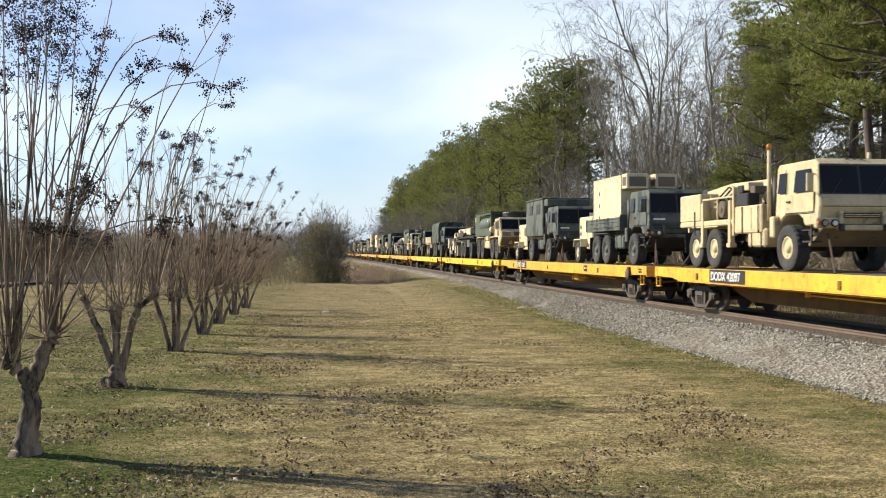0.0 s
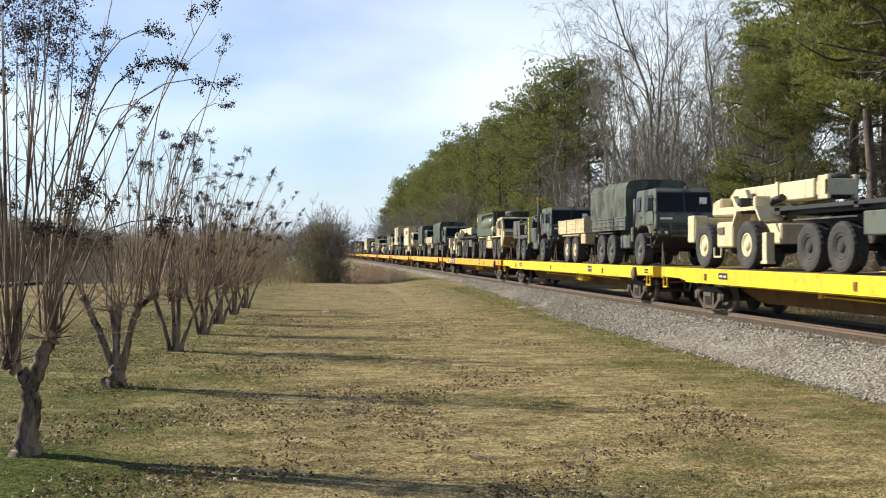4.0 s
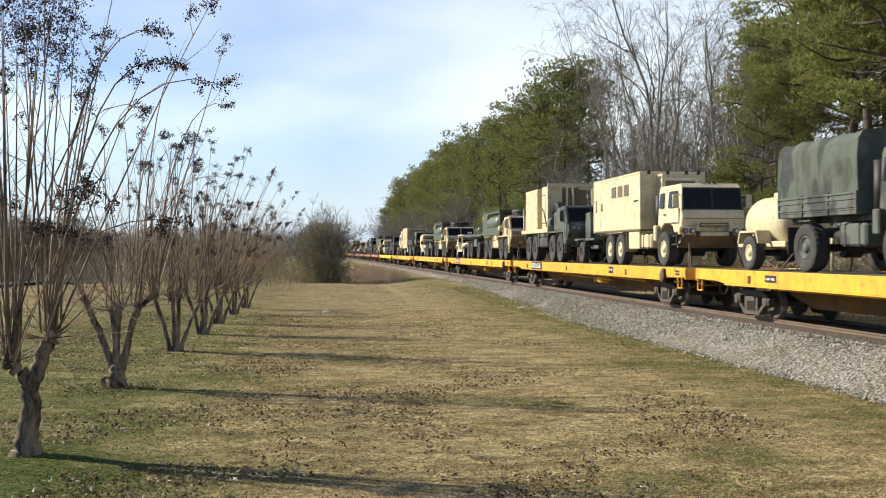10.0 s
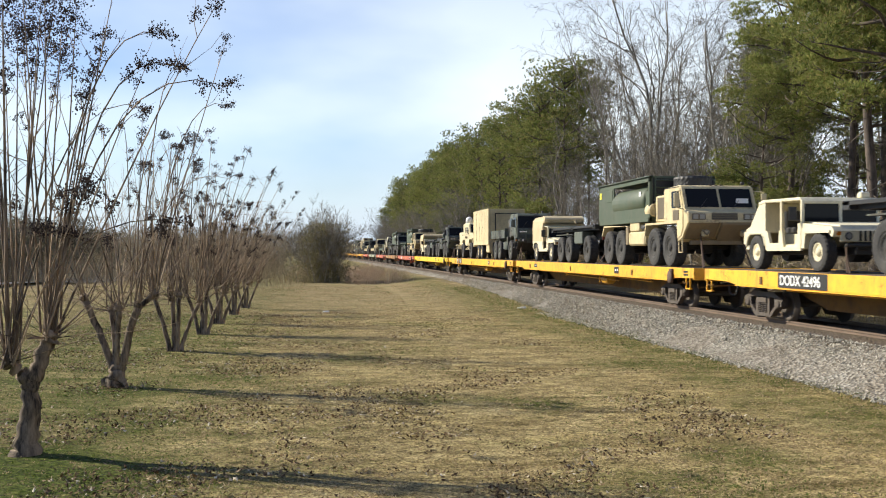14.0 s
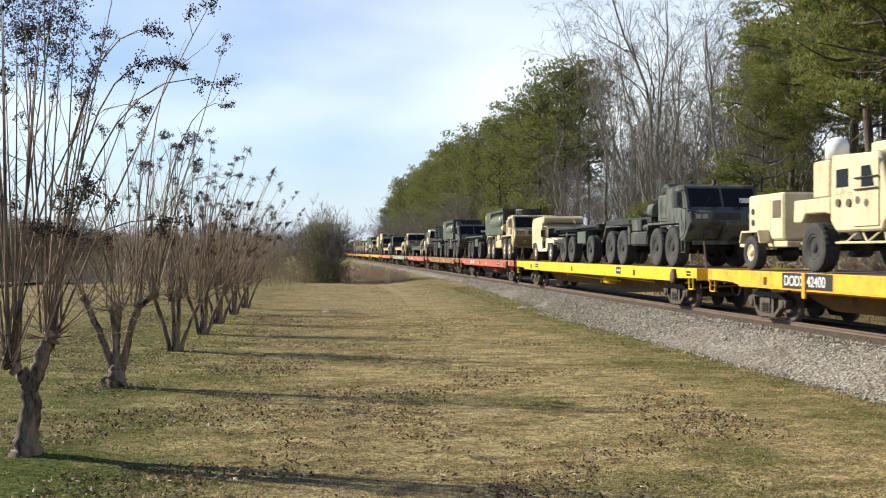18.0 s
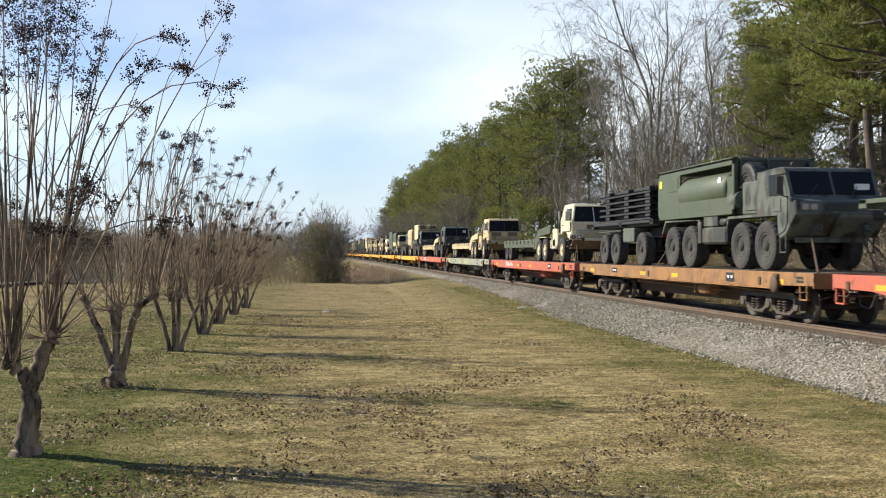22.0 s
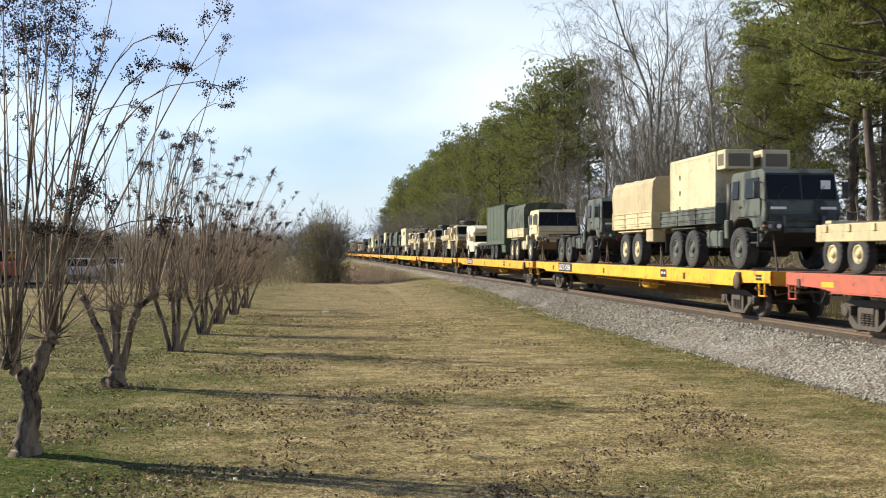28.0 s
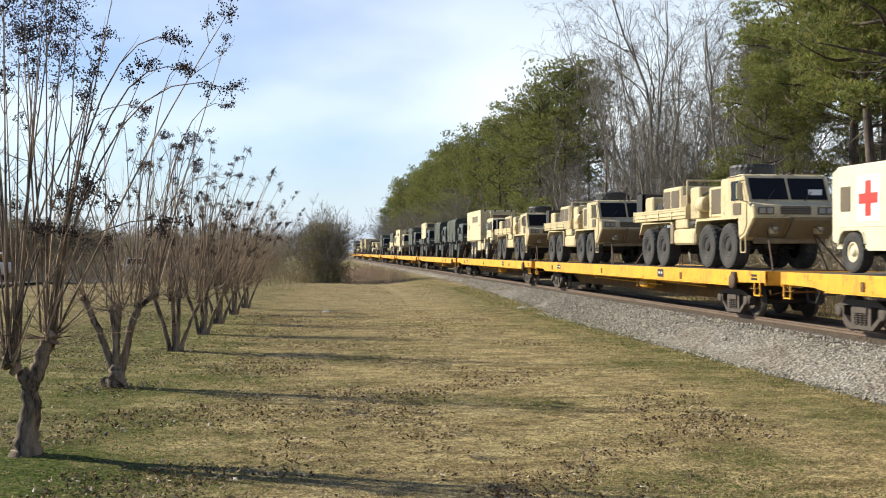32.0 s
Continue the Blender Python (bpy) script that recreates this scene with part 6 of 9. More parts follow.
# ---- light utility vehicle ----
def hmmwv(body, paint, label):
    v = thing("utility_vehicle", label, "military vehicle", "military vehicles on the train")
    wheels(v, [0, 3.30], 1.08, 0.485, 0.33, paint, "light")
    part("chassis", boxes((-0.45, 0.45, -0.66, 4.0, 0.42, 0.62), (-0.45, 0.45, -0.70, -0.5, 0.55, 0.95), bevel=0.02), DARK, v)
    lower = BM()
    prism(lower, [(-0.70, 0.84), (-0.76, 0.98), (-0.66, 1.08), (0.80, 1.20), (0.80, 0.58), (0.66, 0.58), (0.60, 0.88), (0.42, 1.0), (-0.42, 1.0), (-0.58, 0.90)], -1.05, 1.05)
    box(lower, -1.0, 1.0, 0.80, 4.05, 0.56, 0.68)
    box(lower, -0.4, 0.4, 0.80, 4.05, 0.68, 1.0)
    tub = part("body", lower, paint, v)
    doors = [(0.98, 0.68), (1.02, 0.62), (1.72, 0.62), (1.86, 1.04)] if body == "canvas" else [(0.98, 0.68), (1.02, 0.62), (1.72, 0.62), (1.80, 1.04), (1.95, 1.04), (2.0, 0.72), (2.48, 0.72), (2.62, 1.04)] if body == "open" else [(0.98, 1.04)]
    for sx in (-1, 1):
        side = BM()
        prism(side, [(0.80, 0.52), (0.80, 1.2), (0.95, 1.2), *doors, (4.05, 1.04), (4.05, 0.70), (3.92, 0.70), (3.80, 0.90), (3.66, 0.97), (2.94, 0.97), (2.80, 0.90), (2.66, 0.52)], *sorted((sx * 1.06, sx * 0.99)))
        part("side_panel", side, paint, tub)
        arch = BM()
        bar_frame(arch, [(sx * 1.06, 2.72, 0.66), (sx * 1.06, 2.84, 0.90), (sx * 1.06, 2.98, 0.985), (sx * 1.06, 3.62, 0.985), (sx * 1.06, 3.78, 0.90), (sx * 1.06, 3.9, 0.66)], 0.03)
        part("wheel_arch", arch, paint, tub)
    part("tailgate", B(-1.0, 1.0, 3.98, 4.05, 0.6, 1.04, bevel=0.01), paint, tub)
    part("hood", prism(BM(), [(-0.72, 1.0), (-0.64, 1.12), (0.78, 1.23), (0.78, 1.18), (-0.5, 1.0)], -0.85, 0.85, 0.015), paint, tub)
    bm = BM()
    for k in range(7):
        box(bm, -0.42 + 0.12 * k, -0.36 + 0.12 * k, -0.765, -0.73, 0.74, 0.98)
    part("grille", bm, DARK, tub)
    part("bumper", boxes((-0.8, 0.8, -0.88, -0.78, 0.60, 0.68), bevel=0.02), DARK, tub)
    part("grille_panel", B(-0.88, 0.88, -0.755, -0.70, 0.72, 1.0, bevel=0.02), paint, tub)
    for sx in (-1, 1):
        part("headlight", lathe_y(sx * 0.68, -0.785, 0.86, 0.095, 0.05), DARK, tub, "round headlight in a dark ring")
        part("lens", lathe_y(sx * 0.68, -0.795, 0.86, 0.07, 0.02), LENS, tub)
        part("indicator", lathe_y(sx * 0.92, -0.775, 0.92, 0.05, 0.04), AMBER, tub)
        part("fender_flare", B(*sorted((sx * 1.05, sx * 1.09)), -0.62, 0.62, 0.94, 1.0), paint, tub)
        bm = BM()
        box(bm, *sorted((sx * 1.12, sx * 1.34)), 0.86, 0.90, 1.25, 1.6, bevel=0.02)
        tube(bm, (sx * 1.0, 0.9, 1.25), (sx * 1.2, 0.88, 1.3), 0.02, seg=6)
        part("mirror", bm, paint if body == "ambulance" else DARK, tub)
        part("tail_light", B(*sorted((sx * 0.85, sx * 0.98)), 4.05, 4.08, 0.8, 0.92), TAILRED, tub)
    chains(v, -0.5, 0.6, 0.6, 0.7)
    # windscreen frame and panes
    part("windscreen_frame", boxes((-1.02, -0.95, 0.82, 0.90, 1.0, 1.72), (0.95, 1.02, 0.82, 0.90, 1.0, 1.72), (-1.02, 1.02, 0.82, 0.90, 1.68, 1.76), (-0.04, 0.04, 0.82, 0.90, 1.2, 1.70), bevel=0.01), paint, tub)
    for x0, x1 in ((-0.95, -0.04), (0.04, 0.95)):
        pane(tub, "windscreen", [(x0, 0.85, 1.24), (x1, 0.85, 1.24), (x1, 0.87, 1.69), (x0, 0.87, 1.69)])
    part("seat", boxes((-0.85, -0.35, 1.55, 2.05, 0.95, 1.12), (-0.85, -0.35, 2.0, 2.12, 1.05, 1.55), bevel=0.04), DARK, tub)
    part("seat", boxes((0.35, 0.85, 1.55, 2.05, 0.95, 1.12), (0.35, 0.85, 2.0, 2.12, 1.05, 1.55), bevel=0.04), DARK, tub)
    if body == "open":
        part("roof", prism(BM(), [(0.84, 1.74), (0.95, 1.84), (3.0, 1.87), (3.25, 1.80), (3.20, 1.74), (2.9, 1.78), (0.9, 1.76)], -1.02, 1.02, 0.015), paint, tub)
        for sx in (-1, 1):
            for y in (1.85, 2.78):
                part("door_pillar", B(*sorted((sx * 1.04, sx * 0.98)), y, y + 0.08, 1.0, 1.80), paint, tub)
        part("roof_horn", boxes((0.6, 0.85, 0.95, 1.15, 1.83, 1.98), bevel=0.03), paint, tub)
        part("rear_deck", prism(BM(), [(2.85, 1.0), (2.85, 1.78), (3.25, 1.78), (3.80, 1.18), (4.05, 1.12), (4.05, 1.0)], -1.0, 1.0, 0.02), paint, tub)
    if body == "canvas":
        for sx in (-1, 1):
            part("door_pillar", B(*sorted((sx * 1.04, sx * 0.98)), 1.78, 1.85, 1.0, 1.76, bevel=0.01), paint, tub)
            part("roof_bow", tube(BM(), (sx * 0.98, 0.88, 1.74), (sx * 0.98, 1.8, 1.80), 0.022, seg=6), paint, tub)
        canvas_top(v, 1.72, 4.08, 1.02, 2.36, TANPALE, 1.07)
        part("canvas_brow", prism(BM(), [(1.38, 2.16), (1.46, 2.25), (1.8, 2.35), (1.8, 1.9), (1.48, 1.98)], -1.04, 1.04, 0.03), TANPALE, v, "front lip of the canvas")
        part("cab_canvas", prism(BM(), [(0.90, 1.75), (1.0, 1.79), (1.8, 1.84), (1.8, 1.80), (1.0, 1.755)], -0.96, 0.96), CANVAS, v, "dark cab cover")
        part("tow_strap", tube(BM(), (0.5, 1.28, 2.1), (0.56, 1.2, 1.95), 0.05, seg=6), TANPALE, v)
    if body == "ambulance":
        a = part("ambulance_box", prism(BM(), [(1.15, 1.0), (1.05, 1.85), (0.25, 1.98), (0.30, 2.18), (1.15, 2.40), (3.9, 2.42), (4.15, 2.30), (4.15, 0.72), (3.85, 0.72), (3.75, 1.02)], -1.07, 1.07, 0.03), CREAM, v, "boxy ambulance body")
        pane(a, "side_window", [(-1.09, 0.98, 1.28), (-1.09, 1.55, 1.28), (-1.09, 1.55, 1.62), (-1.09, 1.02, 1.62)])
        part("front_door", B(-1.085, -1.07, 0.92, 1.75, 0.75, 1.7, bevel=0.006), CREAM, a)
        part("cross_panel", B(-1.08, -1.07, 2.15, 3.05, 1.15, 2.15), WHITEMARK, a, "white panel")
        part("red_cross", boxes((-1.09, -1.08, 2.5, 2.72, 1.27, 2.03), (-1.09, -1.08, 2.24, 2.98, 1.54, 1.76)), REDMARK, a, "red cross")
        part("cross_panel", B(-0.22, 0.22, 0.262, 0.272, 1.99, 2.20), WHITEMARK, a, "white panel")
        part("red_cross", boxes((-0.05, 0.05, 0.25, 0.262, 2.0, 2.19), (-0.17, 0.17, 0.25, 0.262, 2.06, 2.13)), REDMARK, a, "red cross")
        part("shelter_window", B(-1.085, -1.07, 3.35, 3.75, 1.4, 1.95), BRONZE, a)
        part("roof_light", boxes((0.7, 1.0, 0.2, 0.4, 2.0, 2.12), bevel=0.02), DARK, a)
    return v


TANPALE = painted("pale_tan_canvas", (0.56, 0.46, 0.29), 0.9, (0.30, 0.22, 0.14), 0.3)


# ---- armoured truck with a dome on a mast ----
def armoured(label):
    v = thing("armoured_truck", label, "military vehicle", "military vehicles on the train")
    P = PALE
    wheels(v, [0, 3.80], 1.2, 0.60, 0.40, RUBBER, "truck_dark")
    chassis(v, -1.0, 4.8, 0.9)
    part("hull", prism(BM(), [(1.0, 0.95), (0.75, 1.55), (0.80, 1.75), (1.15, 2.62), (3.1, 2.70), (3.15, 1.2), (2.9, 0.95)], -1.12, 1.12, 0.04), P, v)
    part("hood", prism(BM(), [(-1.05, 1.25), (-1.10, 1.65), (-0.95, 1.80), (0.80, 1.92), (0.80, 1.30), (0.66, 1.22), (0.45, 1.40), (-0.45, 1.40), (-0.70, 1.15)], -1.1, 1.1, 0.03), P, v)
    part("rear_body", prism(BM(), [(3.15, 1.35), (3.15, 1.75), (4.9, 1.75), (4.95, 1.2), (4.5, 1.2), (4.3, 1.40), (3.4, 1.40)], -1.12, 1.12, 0.03), P, v)
    part("mast_cabinet", boxes((-1.12, -0.35, 3.18, 3.95, 1.75, 2.62), bevel=0.04), P, v)
    bm2 = BM()
    lathe(bm2, [(2.66, 0.27), (2.98, 0.27), (3.10, 0.22), (3.16, 0.12), (3.18, 0.02)], 20, "z")
    bm2.transform(Matrix.Translation((-0.72, 3.55, 0)))
    part("sensor_dome", bm2, WHITEMARK, v, "white domed sensor")
    t = part("roof_turret", boxes((-0.5, 0.5, 1.5, 2.5, 2.70, 2.95), (-0.1, 0.25, 1.2, 1.9, 2.95, 3.3), (0.2, 0.5, 1.9, 2.3, 2.95, 3.2), bevel=0.04), P, v)
    for sx in (-1, 1):
        x = sx * 1.124
        part("door", B(*sorted((x, x + sx * 0.03)), 1.1, 2.1, 1.05, 2.5, bevel=0.01), P, v)
        pane(v, "side_window", [(x + sx * 0.035, 1.25, 1.9), (x + sx * 0.035, 1.75, 1.9), (x + sx * 0.035, 1.75, 2.35), (x + sx * 0.035, 1.4, 2.35)])
        pane(v, "side_window", [(x + sx * 0.006, 2.35, 1.95), (x + sx * 0.006, 2.85, 1.95), (x + sx * 0.006, 2.85, 2.35), (x + sx * 0.006, 2.35, 2.35)])
        part("running_board", bar_frame(bar_frame(BM(), [(sx * 1.1, 0.85, 0.7), (sx * 1.1, 2.9, 0.7)], 0.03), [(sx * 1.1, 0.85, 0.7), (sx * 0.95, 1.2, 1.0), (sx * 1.1, 1.6, 0.7), (sx * 0.95, 2.1, 1.0), (sx * 1.1, 2.5, 0.7)], 0.025), P, v)
        part("headlight", lathe_y(sx * 0.85, -1.12, 1.45, 0.11, 0.06), LAMPGLASS, v)
        part("fender", prism(BM(), [(-0.78, 1.15), (-0.55, 1.42), (0.55, 1.42), (0.78, 1.15), (0.84, 1.18), (0.6, 1.5), (-0.6, 1.5), (-0.84, 1.18)], *sorted((sx * 0.8, sx * 1.2))), P, v)
    for x0, x1 in ((-1.0, -0.04), (0.04, 1.0)):
        pane(v, "windscreen", [(x0, 0.80, 1.95), (x1, 0.80, 1.95), (x1, 1.06, 2.52), (x0, 1.06, 2.52)])
    part("bumper", boxes((-1.15, 1.15, -1.25, -1.05, 0.85, 1.2), bevel=0.03), P, v)
    part("window_guard", bar_frame(bar_frame(BM(), [(-1.18, 1.1, 2.1), (-1.18, 2.0, 2.1)], 0.02), [(-1.18, 1.1, 1.85), (-1.18, 2.0, 1.85)], 0.02), DARK, v)
    bm = BM()
    for yy, zz in ((1.55, 1.55), (1.9, 1.62), (2.3, 1.58), (2.75, 1.6)):
        tube(bm, (-1.165, yy, zz), (-1.125, yy, zz), 0.09, seg=8)
    part("stowed_bracket", bm, BRONZE, v)
    chains(v, -1.0, 0.9)
    return v


# ---- rough-terrain crane ----
def rough_crane(label):
    v = thing("mobile_crane", label, "crane", "military vehicles on the train")
    P = PALE
    wheels(v, [0, 3.0], 1.18, 0.68, 0.45, P, "crane")
    part("chassis_body", boxes((-0.75, 0.75, -1.2, 4.1, 0.70, 1.25), (-1.15, 1.15, 0.95, 2.05, 0.62, 1.35), (-1.15, 1.15, 3.75, 4.25, 0.85, 1.55), bevel=0.04), P, v)
    for sx in (-1, 1):
        part("fender", prism(BM(), [(-0.85, 1.30), (-0.55, 1.62), (0.6, 1.62), (0.9, 1.2), (0.95, 1.25), (0.65, 1.72), (-0.6, 1.72), (-0.9, 1.34)], *sorted((sx * 0.7, sx * 1.18))), P, v)
        part("outrigger", boxes((*sorted((sx * 0.95, sx * 1.18)), -1.25, -1.0, 0.25, 1.0), (*sorted((sx * 0.95, sx * 1.2)), -1.32, -0.95, 0.18, 0.26), bevel=0.01), P, v)
    bm = BM()
    tube(bm, (0, 1.6, 1.25), (0, 1.6, 1.6), 0.6, seg=18)
    box(bm, -0.85, 0.85, 0.9, 2.7, 1.55, 1.8, bevel=0.04)
    prism(bm, [(1.3, 1.75), (1.6, 2.22), (2.4, 2.36), (2.9, 2.05), (3.0, 1.65)], -0.45, 0.45, 0.04)
    part("turntable", bm, P, v)
    part("counterweight", prism(BM(), [(2.6, 1.55), (2.6, 2.1), (3.2, 2.0), (3.3, 1.55)], -0.8, 0.8, 0.06), P, v)
    bm = BM()
    box(bm, -0.32, 0.32, -2.1, 2.4, 1.86, 2.36, bevel=0.03)
    box(bm, -0.25, 0.25, -2.5, -2.0, 1.92, 2.30, bevel=0.03)
    box(bm, -0.36, 0.36, -0.2, -0.05, 1.82, 2.40)
    part("boom", bm, P, v, "telescopic boom")
    part("boom_head", boxes((-0.4, -0.3, -2.95, -2.45, 1.8, 2.40), (0.3, 0.4, -2.95, -2.45, 1.8, 2.40), (-0.4, 0.4, -2.95, -2.8, 1.9, 2.3), bevel=0.02), P, v)
    bm = BM()
    tube(bm, (-0.25, -2.75, 2.0), (0.25, -2.75, 2.0), 0.2, seg=14)
    tube(bm, (-0.25, -2.75, 2.30), (0.25, -2.75, 2.30), 0.14, seg=14)
    part("sheave", bm, DARK, v)
    bm = BM()
    tube(bm, (-0.5, 1.5, 1.62), (-0.42, -0.6, 1.95), 0.10, seg=12)
    tube(bm, (0.5, 1.5, 2.3), (0.5, -1.8, 2.42), 0.05, seg=8)
    part("boom_ram", bm, FRAMEBLACK, v)
    part("operator_seat", boxes((-1.05, -0.7, 0.3, 0.7, 1.55, 1.7), (-1.05, -0.7, 0.65, 0.75, 1.7, 2.0), bevel=0.03), DARK, v)
    part("control_stand", boxes((-1.05, -0.6, -0.3, -0.15, 1.7, 2.0), bevel=0.03), P, v)
    part("mast_foot", prism(BM(), [(0.75, 1.55), (1.35, 2.28), (1.75, 2.28), (2.2, 1.55)], -0.62, -0.46, 0.02), P, v)
    part("mast_foot", prism(BM(), [(0.75, 1.55), (1.35, 2.28), (1.75, 2.28), (2.2, 1.55)], 0.46, 0.62, 0.02), P, v)
    for k in range(3):
        part("hydraulic_hose", bar_frame(BM(), [(-0.64, 2.0 - 0.12 * k, 2.1), (-0.75, 1.4, 1.75 - 0.06 * k), (-0.72, 0.7, 1.95 - 0.1 * k), (-0.4, 0.2, 2.0)], 0.025), FRAMEBLACK, v)
    part("rear_locker", B(-1.17, -0.72, 3.78, 4.3, 0.78, 1.62, bevel=0.03), P, v)
    part("step_frame", bar_frame(BM(), [(-1.16, 2.2, 0.62), (-1.16, 2.2, 0.35), (-1.16, 1.7, 0.35), (-1.16, 1.7, 0.62)], 0.03), P, v)
    part("hook_block", boxes((-0.15, 0.15, -2.9, -2.6, 1.3, 1.7), bevel=0.05), DARK, v)
    part("yellow_mark", B(-1.19, -1.15, 1.5, 1.9, 1.0, 1.2), BRONZE, v)
    return v


# ---- plants ----
def limb(verts, faces, pts, radii, seg=5):
    """A tapered tube through pts, added to lists."""
    base = len(verts)
    n = len(pts)
    for i, (p, r) in enumerate(zip(pts, radii)):
        d = (pts[min(i + 1, n - 1)] - pts[max(i - 1, 0)])
        d = d.normalized() if d.length > 1e-6 else Vector((0, 0, 1))
        u = d.orthogonal().normalized()
        w = d.cross(u)
        for k in range(seg):
            a = 2 * math.pi * k / seg
            verts.append(p + (u * math.cos(a) + w * math.sin(a)) * r)
    for i in range(n - 1):
        for k in range(seg):
            j = (k + 1) % seg
            faces.append((base + i * seg + k, base + i * seg + j, base + (i + 1) * seg + j, base + (i + 1) * seg + k))
    faces.append(tuple(base + (n - 1) * seg + k for k in range(seg)))


def bent(rng, p, d, length, n, wander, lift):
    """Points of a wandering branch that starts at p towards d."""
    pts = [p.copy()]
    d = d.normalized()
    for _ in range(n):
        d = (d + Vector([rng.gauss(0, wander) for _ in range(3)]) + Vector((0, 0, lift))).normalized()
        pts.append(pts[-1] + d * length / n)
    return pts, d


def grow(rng, verts, faces, p, d, length, r, level, limit, spread, lift, kids=(9, 6, 6, 8), crown=None):
    if level >= limit:
        # the finest twigs: flat slivers
        e = p + (d.normalized() + Vector((0, 0, lift))) * length
        u = d.orthogonal().normalized()
        u.rotate(Matrix.Rotation(rng.uniform(0, 3.14), 3, d.normalized()))
        i = len(verts)
        verts += [p - u * r, p + u * r, e]
        faces.append((i, i + 1, i + 2))
        return
    n = 5 if level < 2 else 2
    pts, end = bent(rng, p, d, length, n, 0.10 + 0.03 * level, lift)
    limb(verts, faces, pts, [r * (1 - 0.75 * i / n) for i in range(n + 1)], 6 if level == 0 else (4 if level < 2 else 3))
    for _ in range(kids[min(level, 3)]):
        k = rng.uniform(0.35 if level == 0 else 0.2, 1.0)
        i = min(int(k * n), n - 1)
        q = pts[i].lerp(pts[i + 1], k * n - i)
        axis = (pts[i + 1] - pts[i]).normalized()
        side = axis.orthogonal().normalized()
        side.rotate(Matrix.Rotation(rng.uniform(0, 2 * math.pi), 3, axis))
        a = rng.uniform(0.5, 1.0) * spread
        grow(rng, *(crown or (verts, faces)), q, axis * math.cos(a) + side * math.sin(a), length * rng.uniform(0.34, 0.58) * (1.15 - 0.35 * k), r * (1 - 0.7 * k) * 0.62 + 0.004, level + 1, limit, spread, lift, kids)


def fork(rng, out, twigs, p, d, length, r, level, limit):
    """A gnarled limb that keeps its line and throws ever finer branches; the last ones are slivers."""
    if level >= limit:
        pts, _ = bent(rng, p, d, length, 2, 0.3, 0.04)
        u = d.orthogonal().normalized()
        u.rotate(Matrix.Rotation(rng.uniform(0, 3.14), 3, d.normalized()))
        v, f = twigs
        i = len(v)
        v += [p - u * r, p + u * r, pts[1] + u * r * 0.6, pts[1] - u * r * 0.6, pts[2]]
        f += [(i, i + 1, i + 2, i + 3), (i + 3, i + 2, i + 4)]
        return
    n = (9, 6, 4, 3)[min(level, 3)]
    pts, _ = bent(rng, p, d, length, n, (0.10, 0.21, 0.24, 0.26)[min(level, 3)], (0.03, 0.05, 0.03, 0.02)[min(level, 3)])
    thin = [r * (1 - (0.72 if level == 0 else 0.74) * (i / n) ** 0.9) for i in range(n + 1)]
    limb(*(out if level < 2 else twigs), pts, thin, (8, 5, 4, 3)[min(level, 3)])
    kids = (12, 6, 5, 4)[min(level, 3)]
    for q in range(kids):
        k = (0.38 + 0.62 * (q + rng.random()) / kids) if level == 0 else rng.uniform(0.22, 1.0)
        i = min(int(k * n), n - 1)
        at = pts[i].lerp(pts[i + 1], k * n - i)
        axis = (pts[i + 1] - pts[i]).normalized()
        side = axis.orthogonal().normalized()
        side.rotate(Matrix.Rotation(rng.uniform(0, 2 * math.pi), 3, axis))
        a = rng.uniform(0.45, 1.0) * (1.0 - 0.35 * k if level == 0 else 0.95)
        share = rng.uniform(0.27, 0.46) * (1.2 - 0.52 * k) if level == 0 else rng.uniform(0.32, 0.62) * (1.15 - 0.4 * k)
        fork(rng, out, twigs, at, axis * math.cos(a) + side * math.sin(a), length * share, max(0.0062, thin[i] * rng.uniform(0.42, 0.68)), level + 1, limit)


def bare_tree(seed, height, label, limit=4, leaders=2):
    """A leafless hardwood: one stem that divides into leaders, each with its own limbs and twigs."""
    rng = random.Random(seed)
    t = thing("bare_tree", label, "tree", "trees behind the railway")
    out, twigs = ([], []), ([], [])
    r = height * 0.0092
    low = height * rng.uniform(0.22, 0.34)
    pts, d = bent(rng, Vector((0, 0, -0.2)), Vector((rng.gauss(0, 0.05), rng.gauss(0, 0.05), 1)), low, 4, 0.05, 0.02)
    limb(*out, pts, [r * (1.25, 1.05, 1.0, 0.95, 0.9)[i] for i in range(5)], 9)
    turn = rng.uniform(0, 6.28)
    for q in range(leaders):
        a = turn + 6.28 * q / leaders
        k = 0.08 if q == 0 else rng.uniform(0.2, 0.42)
        fork(rng, out, twigs, pts[-1], d + Vector((math.cos(a), math.sin(a), 0)) * k, (height - low) * (1.0 if q == 0 else rng.uniform(0.62, 0.9)), r * (0.82 if q == 0 else 0.6), 0, limit)
    part("trunk", fast_mesh("trunk", *out, GREYBARK, True), GREYBARK, t)
    part("crown", fast_mesh("crown", *twigs, TWIGBARK), TWIGBARK, t, "fine bare twigs")
    return t


def needle_clump(rng, verts, faces, c, s, count, wide=1.0):
    """A tuft of narrow blades that point outward and up."""
    for _ in range(count):
        d = Vector((rng.gauss(0, 1), rng.gauss(0, 1), rng.gauss(0.25, 0.7))).normalized()
        o = c + Vector((rng.gauss(0, 0.42), rng.gauss(0, 0.42), rng.gauss(0, 0.2))) * s
        u = d.orthogonal().normalized()
        u.rotate(Matrix.Rotation(rng.uniform(0, 6.3), 3, d))
        l, w = s * rng.uniform(0.3, 0.6), s * rng.uniform(0.028, 0.06) * wide
        i = len(verts)
        verts += [o - u * w * 1.3, o + u * w * 1.3, o + d * l * 1.25]
        faces.append((i, i + 1, i + 2))


